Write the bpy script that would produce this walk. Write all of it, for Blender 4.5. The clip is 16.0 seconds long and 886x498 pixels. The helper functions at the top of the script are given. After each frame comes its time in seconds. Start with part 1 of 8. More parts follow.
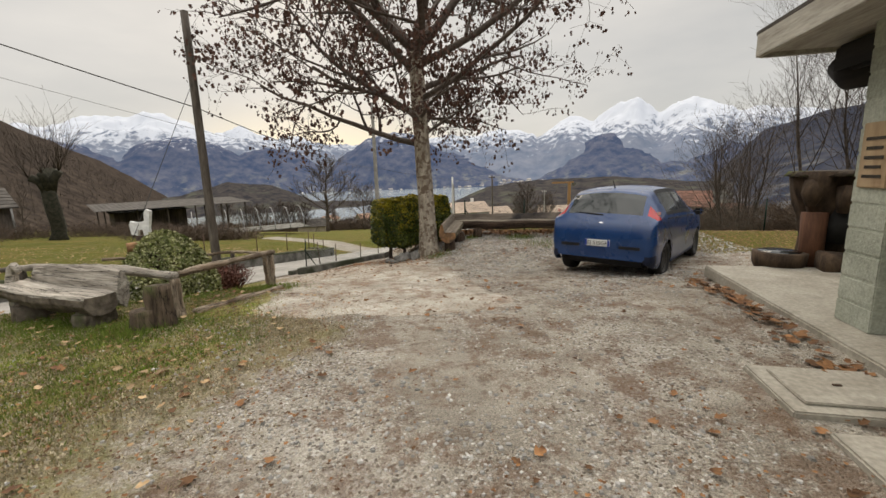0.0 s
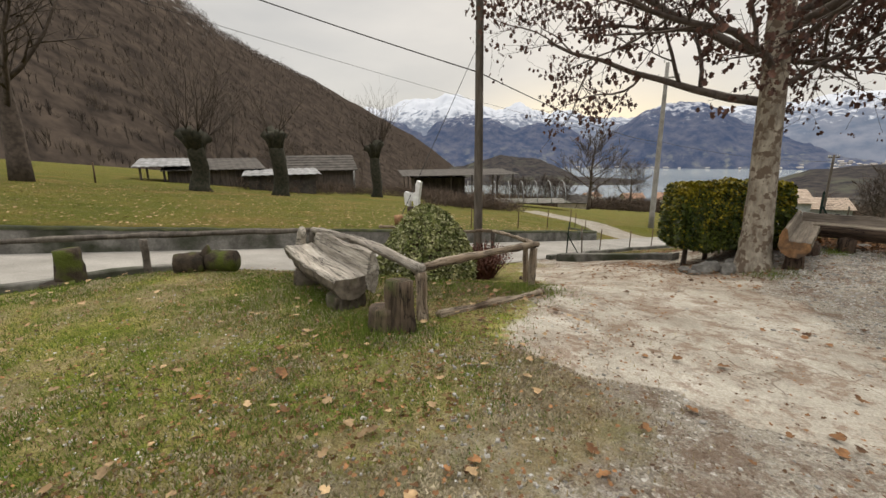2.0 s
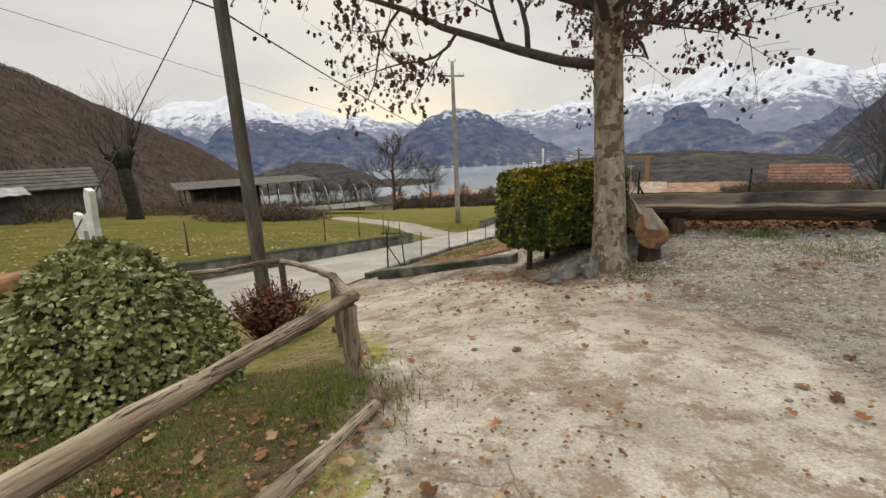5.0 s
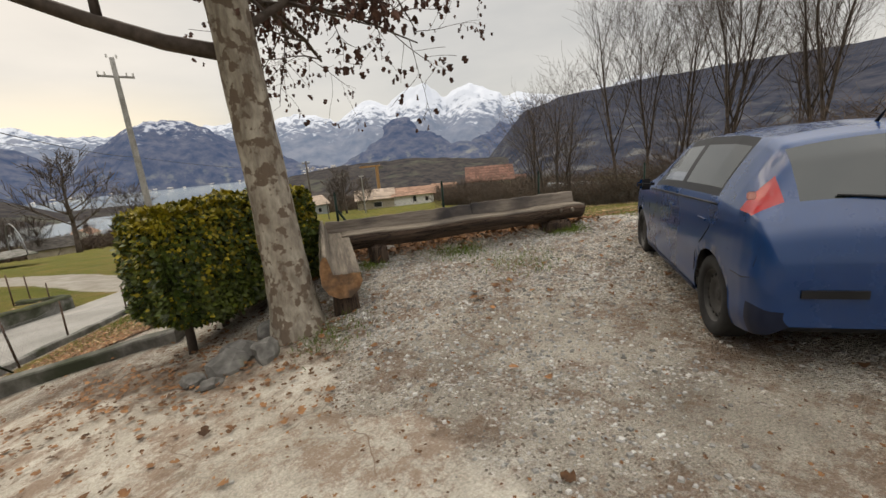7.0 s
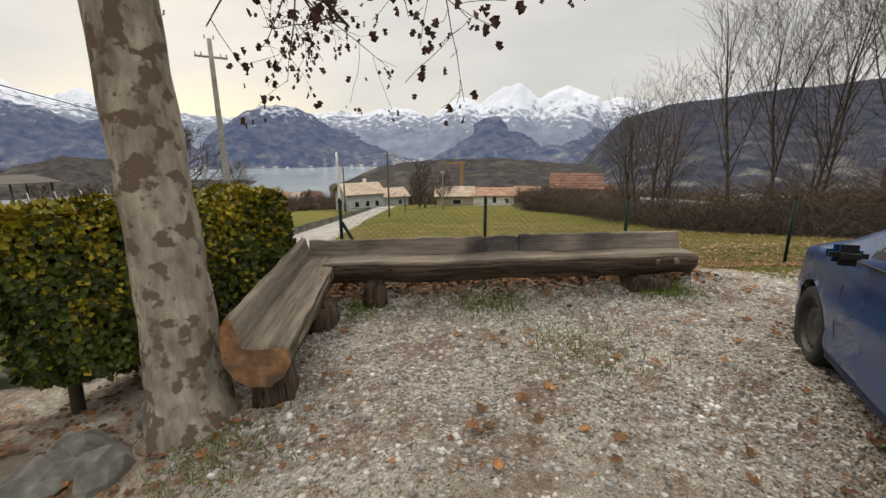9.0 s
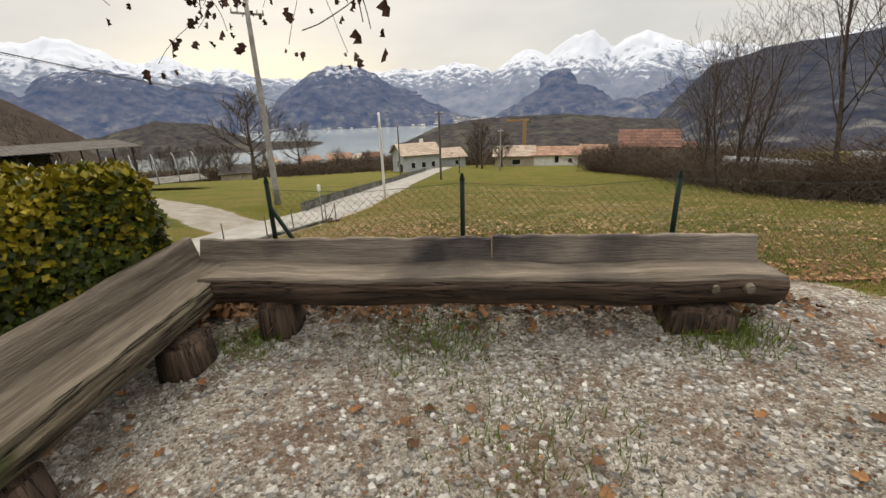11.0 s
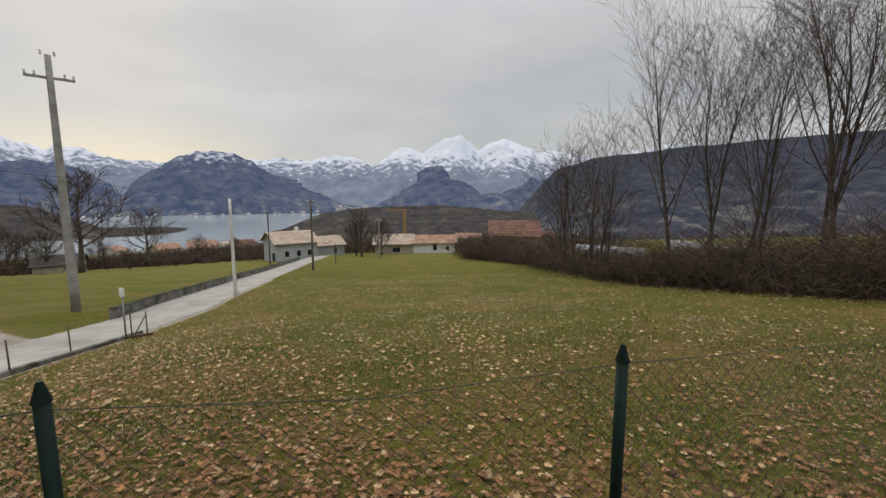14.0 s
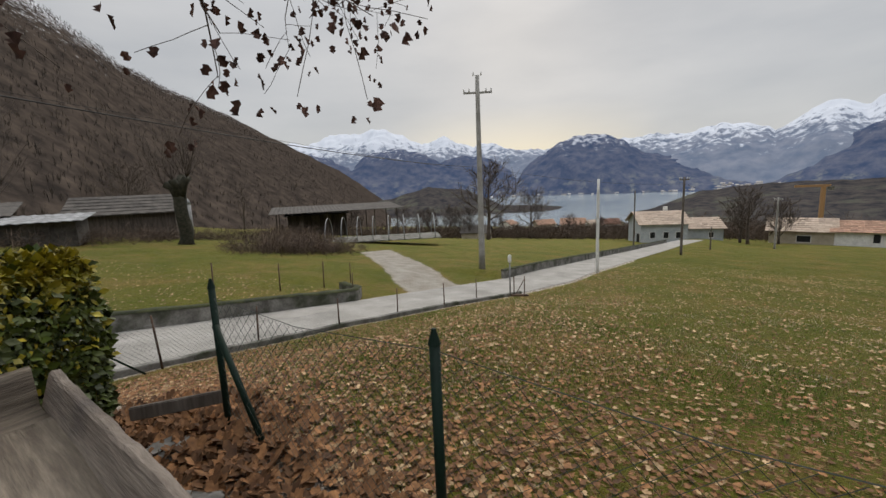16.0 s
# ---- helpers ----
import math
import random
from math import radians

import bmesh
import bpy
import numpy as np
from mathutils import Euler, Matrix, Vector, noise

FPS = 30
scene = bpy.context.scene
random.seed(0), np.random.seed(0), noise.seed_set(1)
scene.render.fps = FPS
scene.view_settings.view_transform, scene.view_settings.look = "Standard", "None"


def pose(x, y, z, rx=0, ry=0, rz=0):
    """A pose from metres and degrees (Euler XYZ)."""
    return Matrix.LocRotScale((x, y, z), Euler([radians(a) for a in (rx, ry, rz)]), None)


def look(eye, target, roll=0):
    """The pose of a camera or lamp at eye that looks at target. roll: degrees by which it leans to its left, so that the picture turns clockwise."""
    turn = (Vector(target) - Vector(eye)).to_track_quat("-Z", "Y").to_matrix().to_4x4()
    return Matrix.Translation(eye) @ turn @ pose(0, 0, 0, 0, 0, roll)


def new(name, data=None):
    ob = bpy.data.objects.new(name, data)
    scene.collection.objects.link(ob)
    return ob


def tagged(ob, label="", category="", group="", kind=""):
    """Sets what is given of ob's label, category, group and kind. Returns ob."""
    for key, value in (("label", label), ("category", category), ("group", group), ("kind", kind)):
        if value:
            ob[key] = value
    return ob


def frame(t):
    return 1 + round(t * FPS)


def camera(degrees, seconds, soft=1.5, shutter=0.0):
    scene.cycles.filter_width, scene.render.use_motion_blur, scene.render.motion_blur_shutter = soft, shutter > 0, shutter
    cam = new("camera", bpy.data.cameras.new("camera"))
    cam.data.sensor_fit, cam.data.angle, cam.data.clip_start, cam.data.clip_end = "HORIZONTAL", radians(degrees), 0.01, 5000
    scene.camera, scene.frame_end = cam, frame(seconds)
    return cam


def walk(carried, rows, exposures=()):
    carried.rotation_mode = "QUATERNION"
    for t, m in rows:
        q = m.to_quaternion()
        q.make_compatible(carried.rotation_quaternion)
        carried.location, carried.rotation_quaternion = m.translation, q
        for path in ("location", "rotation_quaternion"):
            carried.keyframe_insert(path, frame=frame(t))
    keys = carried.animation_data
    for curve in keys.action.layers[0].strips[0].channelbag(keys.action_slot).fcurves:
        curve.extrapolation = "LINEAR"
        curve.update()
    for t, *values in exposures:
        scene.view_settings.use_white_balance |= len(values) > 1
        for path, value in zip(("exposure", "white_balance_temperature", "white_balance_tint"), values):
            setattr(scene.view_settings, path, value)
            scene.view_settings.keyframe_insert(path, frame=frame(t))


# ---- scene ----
cam = camera(93.7, 16.0)
PATH = [
    (0, (-0.3, 0.21, 2.127), (-0.156, 2.173, 1.767), -1.8),
    (0.5, (-0.45, 0.673, 2.122), (-0.682, 2.634, 1.801), -0.2),
    (1, (-0.59, 1.091, 2.115), (-1.084, 3.003, 1.794), -1.0),
    (1.5, (-0.724, 1.539, 2.103), (-1.578, 3.307, 1.72), -2.0),
    (2, (-0.964, 1.934, 2.1), (-1.954, 3.613, 1.651), -0.6),
    (2.5, (-1.16, 2.386, 2.044), (-2.245, 3.991, 1.546), -0.6),
    (3, (-1.381, 2.78, 2.036), (-2.535, 4.309, 1.459), -1.2),
    (3.5, (-1.619, 3.156, 2.016), (-2.832, 4.599, 1.349), -1.1),
    (4, (-1.774, 3.576, 1.977), (-3.053, 4.936, 1.26), -1.1),
    (4.5, (-1.863, 3.952, 1.969), (-2.837, 5.614, 1.431), -1.1),
    (5, (-1.787, 4.557, 1.819), (-1.942, 6.499, 1.367), -2.7),
    (5.2, (-1.716, 4.755, 1.793), (-1.625, 6.699, 1.335), -3.6),
    (7.3, (-0.303, 6.383, 1.861), (0.668, 8.064, 1.382), -4.8),
    (7.5, (-0.16, 6.571, 1.854), (0.804, 8.256, 1.37), -4.5),
    (8, (0.178, 6.91, 1.866), (1.033, 8.65, 1.376), -2.7),
    (8.5, (0.499, 7.254, 1.884), (1.304, 9.022, 1.41), -1.7),
    (8.7, (0.654, 7.391, 1.87), (1.382, 9.198, 1.418), -0.9),
    (11, (2.203, 8.733, 1.836), (2.536, 10.599, 1.197), -1.9),
    (11.5, (2.523, 9.025, 1.825), (2.84, 10.914, 1.251), -2.5),
    (12, (2.736, 9.342, 1.82), (3.057, 11.256, 1.339), -2.8),
    (12.5, (2.963, 9.706, 1.819), (3.376, 11.624, 1.43), -3.3),
    (13, (3.176, 10.074, 1.819), (3.789, 11.95, 1.493), -1.6),
    (13.5, (3.369, 10.426, 1.818), (4.224, 12.212, 1.535), -0.5),
    (14, (3.518, 10.721, 1.818), (4.405, 12.497, 1.571), -0.1),
    (14.5, (3.604, 10.918, 1.82), (4.257, 12.796, 1.595), -0.3),
    (15, (3.598, 10.963, 1.831), (3.87, 12.93, 1.596), -0.6),
    (15.5, (3.569, 10.928, 1.841), (3.36, 12.899, 1.577), -1.5),
    (16, (3.574, 10.871, 1.829), (2.857, 12.712, 1.522), -2.4),
]
walk(cam, [(t, look(eye, target, roll)) for t, eye, target, roll in PATH],
     exposures=((0.0, -0.03, 7050, 10), (5.0, 0.0, 7050, 10), (8.5, 0.06, 7050, 10), (11.0, 0.14, 7150, 10), (12.0, 0.10, 7000, 10), (13.0, -0.14, 6750, 10), (15.0, -0.32, 6450, 10), (16.0, -0.32, 6450, 10)))

# ---- world, sun ----
SUN_AZ, SUN_EL = -11.0, 24.0
world = bpy.data.worlds.new("sky")
scene.world = world
world.use_nodes = True
wn, wl = world.node_tree.nodes, world.node_tree.links
wn.clear()
w_out, w_bg = wn.new("ShaderNodeOutputWorld"), wn.new("ShaderNodeBackground")
w_sky = wn.new("ShaderNodeTexSky")
w_sky.sky_type, w_sky.sun_disc = "NISHITA", False
w_sky.sun_elevation, w_sky.sun_rotation = radians(SUN_EL), radians(SUN_AZ)
w_tc, w_map, w_noise, w_noise2 = (wn.new("ShaderNode" + k) for k in ("TexCoord", "Mapping", "TexNoise", "TexNoise"))
w_map.inputs["Scale"].default_value = (1.0, 1.0, 3.2)
w_noise.inputs["Scale"].default_value, w_noise.inputs["Detail"].default_value = 2.6, 7.0
w_ramp = wn.new("ShaderNodeValToRGB")
w_ramp.color_ramp.elements[0].position, w_ramp.color_ramp.elements[0].color = 0.3, (0.60, 0.615, 0.635, 1)
w_ramp.color_ramp.elements[1].position, w_ramp.color_ramp.elements[1].color = 0.72, (0.79, 0.785, 0.78, 1)
# the thin warm band of open sky above the far ridge
w_sep, w_el = wn.new("ShaderNodeSeparateXYZ"), wn.new("ShaderNodeMapRange")
w_el.inputs["From Min"].default_value, w_el.inputs["From Max"].default_value = 0.17, 0.06
w_dot, w_az = wn.new("ShaderNodeVectorMath"), wn.new("ShaderNodeMapRange")
w_dot.operation = "DOT_PRODUCT"
w_dot.inputs[1].default_value = (math.sin(radians(SUN_AZ)), math.cos(radians(SUN_AZ)), 0.05)
w_az.inputs["From Min"].default_value, w_az.inputs["From Max"].default_value = 0.955, 1.0
w_mul, w_warm, w_mix = wn.new("ShaderNodeMath"), wn.new("ShaderNodeMixRGB"), wn.new("ShaderNodeMixRGB")
w_mul.operation = "MULTIPLY"
w_warm.inputs[2].default_value = (0.97, 0.88, 0.70, 1)
w_scale = wn.new("ShaderNodeMixRGB")
w_scale.blend_type = "MULTIPLY"
w_scale.inputs[0].default_value, w_scale.inputs[2].default_value = 1.0, (0.08, 0.08, 0.08, 1)
w_mix.inputs[0].default_value = 0.88
wl.new(w_tc.outputs["Generated"], w_map.inputs["Vector"])
wl.new(w_map.outputs[0], w_noise.inputs["Vector"])
wl.new(w_noise.outputs["Fac"], w_ramp.inputs[0])
wl.new(w_tc.outputs["Generated"], w_sep.inputs[0])
wl.new(w_sep.outputs["Z"], w_el.inputs["Value"])
wl.new(w_tc.outputs["Generated"], w_dot.inputs[0])
wl.new(w_dot.outputs["Value"], w_az.inputs["Value"])
wl.new(w_el.outputs[0], w_mul.inputs[0])
wl.new(w_az.outputs[0], w_mul.inputs[1])
wl.new(w_mul.outputs[0], w_warm.inputs[0])
wl.new(w_ramp.outputs[0], w_warm.inputs[1])
wl.new(w_sky.outputs[0], w_scale.inputs[1])
wl.new(w_scale.outputs[0], w_mix.inputs[1])
wl.new(w_warm.outputs[0], w_mix.inputs[2])
# an overcast sky is brightest overhead
w_up, w_dome = wn.new("ShaderNodeMapRange"), wn.new("ShaderNodeMixRGB")
w_up.interpolation_type = "SMOOTHSTEP"
w_up.inputs["From Min"].default_value, w_up.inputs["From Max"].default_value = 0.30, 0.95
w_up.inputs["To Min"].default_value, w_up.inputs["To Max"].default_value = 1.0, 3.6
wl.new(w_sep.outputs["Z"], w_up.inputs["Value"])
w_dome.blend_type, w_dome.inputs[0].default_value = "MULTIPLY", 1.0
wl.new(w_mix.outputs[0], w_dome.inputs[1])
wl.new(w_up.outputs[0], w_dome.inputs[2])
wl.new(w_dome.outputs[0], w_bg.inputs["Color"])
wl.new(w_bg.outputs[0], w_out.inputs[0])
w_bg.inputs["Strength"].default_value = 1.0
sun = new("sun", bpy.data.lights.new("sun", "SUN"))
sun.data.energy, sun.data.angle, sun.data.color = 1.5, radians(30), (1.0, 0.90, 0.76)
sun.matrix_world = look((0, 0, 50), (-math.sin(radians(SUN_AZ)), -math.cos(radians(SUN_AZ)), 50 - math.tan(radians(SUN_EL + 22))))


# ---- materials ----
def mat(name, dark, light, scale=6.0, rough=0.85, detail=6.0, bump=0.0, bump_scale=None, metal=0.0, stretch=(1, 1, 1), fine=None, stain=None, spec=0.3, island=0.0, lo=0.35, hi=0.68, crack=0.0):
    """A procedural surface: two colours mixed by noise, a second grain, stains, fine relief."""
    m = bpy.data.materials.new(name)
    m.use_nodes = True
    n, l = m.node_tree.nodes, m.node_tree.links
    b = n["Principled BSDF"]
    b.inputs["Metallic"].default_value, b.inputs["Specular IOR Level"].default_value = metal, spec
    tc, mp = n.new("ShaderNodeTexCoord"), n.new("ShaderNodeMapping")
    mp.inputs["Scale"].default_value = stretch
    l.new(tc.outputs["Object"], mp.inputs["Vector"])
    tex = n.new("ShaderNodeTexNoise")
    tex.inputs["Scale"].default_value, tex.inputs["Detail"].default_value, tex.inputs["Roughness"].default_value = scale, detail, 0.62
    l.new(mp.outputs[0], tex.inputs["Vector"])
    ramp = n.new("ShaderNodeValToRGB")
    ramp.color_ramp.elements[0].position, ramp.color_ramp.elements[1].position = lo, hi
    ramp.color_ramp.elements[0].color, ramp.color_ramp.elements[1].color = (*dark, 1), (*light, 1)
    l.new(tex.outputs["Fac"], ramp.inputs[0])
    out = ramp.outputs[0]
    if fine:
        t2, r2, mx = n.new("ShaderNodeTexNoise"), n.new("ShaderNodeMapRange"), n.new("ShaderNodeMixRGB")
        t2.inputs["Scale"].default_value, t2.inputs["Detail"].default_value = fine, 4.0
        l.new(mp.outputs[0], t2.inputs["Vector"])
        r2.inputs["To Min"].default_value, r2.inputs["To Max"].default_value = 0.55, 1.45
        l.new(t2.outputs["Fac"], r2.inputs["Value"])
        mx.blend_type, mx.inputs[0].default_value = "MULTIPLY", 1.0
        l.new(out, mx.inputs[1])
        l.new(r2.outputs[0], mx.inputs[2])
        out = mx.outputs[0]
    if stain:
        t3, r3, mx = n.new("ShaderNodeTexNoise"), n.new("ShaderNodeMapRange"), n.new("ShaderNodeMixRGB")
        colour, sscale, low, high = stain
        t3.inputs["Scale"].default_value, t3.inputs["Detail"].default_value = sscale, 5.0
        l.new(tc.outputs["Object"], t3.inputs["Vector"])
        r3.inputs["From Min"].default_value, r3.inputs["From Max"].default_value = low, high
        l.new(t3.outputs["Fac"], r3.inputs["Value"])
        l.new(r3.outputs[0], mx.inputs[0])
        l.new(out, mx.inputs[1])
        mx.inputs[2].default_value = (*colour, 1)
        out = mx.outputs[0]
    split = None
    if crack:
        mc, tcr, rc, mx = n.new("ShaderNodeMapping"), n.new("ShaderNodeTexNoise"), n.new("ShaderNodeValToRGB"), n.new("ShaderNodeMixRGB")
        mc.inputs["Scale"].default_value = (0.03, 1, 1)
        l.new(tc.outputs["Object"], mc.inputs["Vector"])
        tcr.inputs["Scale"].default_value, tcr.inputs["Detail"].default_value = crack, 4.0
        l.new(mc.outputs[0], tcr.inputs["Vector"])
        l.new(tcr.outputs["Fac"], rc.inputs[0])
        rc.color_ramp.elements[0].position, rc.color_ramp.elements[0].color = 0.44, (1, 1, 1, 1)
        rc.color_ramp.elements[1].position, rc.color_ramp.elements[1].color = 0.56, (1, 1, 1, 1)
        for at, v in ((0.485, 0.85), (0.497, 0.12), (0.503, 0.12), (0.515, 0.85)):
            el = rc.color_ramp.elements.new(at)
            el.color = (v, v, v, 1)
        mx.blend_type, mx.inputs[0].default_value = "MULTIPLY", 1.0
        l.new(out, mx.inputs[1])
        l.new(rc.outputs[0], mx.inputs[2])
        out, split = mx.outputs[0], rc.outputs[0]
    if island:
        geo, oi, r4, mx = n.new("ShaderNodeNewGeometry"), n.new("ShaderNodeObjectInfo"), n.new("ShaderNodeMapRange"), n.new("ShaderNodeMixRGB")
        add = n.new("ShaderNodeMath")
        add.operation = "WRAP"
        add.inputs[1].default_value, add.inputs[2].default_value = 1.0, 0.0
        add2 = n.new("ShaderNodeMath")
        l.new(geo.outputs["Random Per Island"], add2.inputs[0])
        l.new(oi.outputs["Random"], add2.inputs[1])
        l.new(add2.outputs[0], add.inputs[0])
        r4.inputs["To Min"].default_value, r4.inputs["To Max"].default_value = 1 - island, 1 + island
        l.new(add.outputs[0], r4.inputs["Value"])
        mx.blend_type, mx.inputs[0].default_value = "MULTIPLY", 1.0
        l.new(out, mx.inputs[1])
        l.new(r4.outputs[0], mx.inputs[2])
        out = mx.outputs[0]
    l.new(out, b.inputs["Base Color"])
    rr = n.new("ShaderNodeMapRange")
    rr.inputs["To Min"].default_value, rr.inputs["To Max"].default_value = max(0.02, rough - 0.08), min(1.0, rough + 0.08)
    l.new(tex.outputs["Fac"], rr.inputs["Value"])
    l.new(rr.outputs[0], b.inputs["Roughness"])
    if bump:
        t5, bp = n.new("ShaderNodeTexNoise"), n.new("ShaderNodeBump")
        t5.inputs["Scale"].default_value, t5.inputs["Detail"].default_value = bump_scale or scale * 4, 6.0
        l.new(mp.outputs[0], t5.inputs["Vector"])
        bp.inputs["Strength"].default_value, bp.inputs["Distance"].default_value = bump, 0.02
        if split:
            ah = n.new("ShaderNodeMath")
            l.new(t5.outputs["Fac"], ah.inputs[0])
            l.new(split, ah.inputs[1])
            l.new(ah.outputs[0], bp.inputs["Height"])
        else:
            l.new(t5.outputs["Fac"], bp.inputs["Height"])
        l.new(bp.outputs[0], b.inputs["Normal"])
    return m


M_LOG = mat("weathered_log", (0.20, 0.175, 0.145), (0.48, 0.44, 0.38), 3.0, 0.9, bump=0.7, bump_scale=14, stretch=(0.35, 3, 3), fine=9.0, stain=((0.055, 0.045, 0.035), 1.6, 0.58, 0.72), crack=26.0)
M_RIDGEBARK = mat("ridged_grey_bark", (0.05, 0.040, 0.028), (0.27, 0.225, 0.16), 6.0, 0.95, bump=1.0, bump_scale=16, stretch=(0.35, 3, 3), fine=14.0, stain=((0.07, 0.075, 0.03), 4.0, 0.55, 0.7), crack=20.0)
M_LOGDARK = mat("dark_log", (0.035, 0.024, 0.018), (0.14, 0.095, 0.068), 4.0, 0.92, bump=0.9, bump_scale=16, stretch=(0.4, 3, 3), fine=10.0, crack=24.0)
M_SEAT = mat("worn_plank", (0.085, 0.067, 0.050), (0.25, 0.21, 0.163), 4.0, 0.8, bump=0.6, bump_scale=26, stretch=(0.3, 4, 4), fine=24.0, stain=((0.05, 0.04, 0.034), 1.3, 0.54, 0.74))
M_BACK = mat("grey_plank", (0.125, 0.10, 0.082), (0.27, 0.23, 0.19), 3.6, 0.85, bump=0.6, bump_scale=24, stretch=(0.35, 2, 5), fine=22.0, stain=((0.045, 0.04, 0.04), 1.2, 0.5, 0.7))
M_CUT = mat("cut_wood", (0.16, 0.085, 0.04), (0.36, 0.20, 0.10), 8.0, 0.85, bump=0.3, fine=30.0, stain=((0.10, 0.07, 0.05), 5.0, 0.5, 0.7))
M_LOGEND = mat("cracked_log_end", (0.06, 0.048, 0.036), (0.19, 0.16, 0.125), 7.0, 0.92, bump=0.7, bump_scale=22, fine=18.0, stain=((0.05, 0.06, 0.02), 3.0, 0.6, 0.75))
M_PALE = mat("pale_rail", (0.15, 0.105, 0.07), (0.42, 0.35, 0.265), 3.0, 0.88, bump=0.8, bump_scale=16, stretch=(0.4, 3, 3), fine=9.0, stain=((0.075, 0.05, 0.032), 2.2, 0.52, 0.66), crack=34.0)
M_STUMP = mat("damp_brown_stump", (0.045, 0.032, 0.022), (0.17, 0.125, 0.088), 5.0, 0.9, bump=0.8, bump_scale=14, stretch=(0.5, 2.5, 2.5), fine=12.0, stain=((0.06, 0.07, 0.02), 3.0, 0.55, 0.72), crack=30.0)
M_MOSSLOG = mat("mossy_log", (0.02, 0.015, 0.010), (0.075, 0.055, 0.037), 6.0, 0.95, bump=0.8, bump_scale=22, fine=14.0, stain=((0.065, 0.080, 0.012), 3.2, 0.50, 0.62))
M_BARK = mat("plane_bark", (0.17, 0.14, 0.108), (0.42, 0.375, 0.305), 9.0, 0.92, bump=0.7, bump_scale=26, stretch=(1, 1, 0.4), fine=22.0, stain=((0.145, 0.108, 0.078), 9.0, 0.52, 0.56))
M_TWIG = mat("dark_twig", (0.055, 0.042, 0.034), (0.12, 0.095, 0.08), 9.0, 0.9)
M_FARBARK = mat("grey_brown_bark", (0.045, 0.035, 0.028), (0.115, 0.09, 0.075), 4.0, 0.95)
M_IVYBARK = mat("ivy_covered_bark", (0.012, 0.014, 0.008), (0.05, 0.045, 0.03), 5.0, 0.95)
M_DEADLEAF = mat("withered_leaf", (0.05, 0.026, 0.02), (0.13, 0.068, 0.05), 12.0, 0.85, island=0.4)
M_LEAF = mat("fallen_leaf", (0.085, 0.038, 0.016), (0.25, 0.125, 0.052), 9.0, 0.8, island=0.6, fine=60.0)
M_LEAFPALE = mat("pale_fallen_leaf", (0.20, 0.125, 0.06), (0.42, 0.30, 0.17), 9.0, 0.8, island=0.4, fine=60.0)
M_HEDGE = mat("laurel_leaf", (0.028, 0.045, 0.006), (0.085, 0.105, 0.014), 3.0, 0.5, island=0.6, spec=0.35)
M_HEDGETIP = mat("yellow_leaf_tip", (0.16, 0.15, 0.010), (0.36, 0.28, 0.02), 5.0, 0.5, island=0.45, spec=0.3)
M_IVY = mat("ivy_leaf", (0.075, 0.095, 0.022), (0.21, 0.215, 0.075), 6.0, 0.6, island=0.5)
M_SHRUB = mat("red_brown_twig", (0.06, 0.022, 0.016), (0.16, 0.065, 0.045), 6.0, 0.8, island=0.4)
M_BLADE = mat("grass_blade", (0.065, 0.11, 0.012), (0.16, 0.205, 0.032), 0.9, 0.8, island=0.35, lo=0.3, hi=0.75)
M_DRYBLADE = mat("dry_grass_blade", (0.17, 0.13, 0.065), (0.34, 0.27, 0.14), 1.2, 0.9, island=0.35)
M_STONE = mat("gravel_stone", (0.20, 0.19, 0.172), (0.49, 0.475, 0.445), 5.0, 0.9, island=0.45, fine=25.0, bump=0.2)
M_ROCK = mat("grey_rock", (0.08, 0.075, 0.068), (0.24, 0.23, 0.21), 3.0, 0.92, bump=0.6, bump_scale=14, fine=16.0, stain=((0.06, 0.075, 0.03), 2.5, 0.6, 0.75))
M_CONC = mat("weathered_concrete", (0.085, 0.08, 0.07), (0.23, 0.22, 0.20), 2.2, 0.92, bump=0.4, bump_scale=18, fine=20.0, stain=((0.035, 0.04, 0.022), 1.4, 0.45, 0.66))
M_MOSSTOP = mat("mossy_coping", (0.010, 0.013, 0.006), (0.05, 0.055, 0.02), 2.5, 0.95, bump=0.6, bump_scale=20, fine=18.0)
M_ASPHALT = mat("pale_worn_asphalt", (0.20, 0.19, 0.172), (0.31, 0.295, 0.27), 0.8, 0.9, bump=0.25, bump_scale=60, fine=45.0, stain=((0.17, 0.16, 0.145), 0.5, 0.56, 0.75))
M_PAVE = mat("concrete_paving", (0.27, 0.245, 0.20), (0.40, 0.375, 0.32), 1.6, 0.88, bump=0.2, bump_scale=40, fine=30.0, stain=((0.16, 0.14, 0.11), 1.8, 0.55, 0.75))
M_PATCH = mat("cracked_concrete", (0.32, 0.295, 0.255), (0.50, 0.475, 0.43), 1.8, 0.9, bump=0.35, bump_scale=30, fine=26.0, stain=((0.20, 0.15, 0.11), 2.1, 0.54, 0.7))
M_POLE = mat("concrete_pole", (0.20, 0.19, 0.175), (0.34, 0.33, 0.31), 2.0, 0.85, bump=0.15, fine=20.0)
M_POLEWHITE = mat("white_concrete_pole", (0.50, 0.49, 0.47), (0.66, 0.65, 0.63), 2.0, 0.85, fine=16.0)
M_POLEWOOD = mat("dark_wooden_pole", (0.06, 0.05, 0.042), (0.15, 0.13, 0.11), 3.0, 0.92, stretch=(4, 4, 0.5), fine=14.0)
M_GREENPOST = mat("green_coated_steel", (0.003, 0.012, 0.008), (0.007, 0.022, 0.014), 8.0, 0.6, spec=0.2)
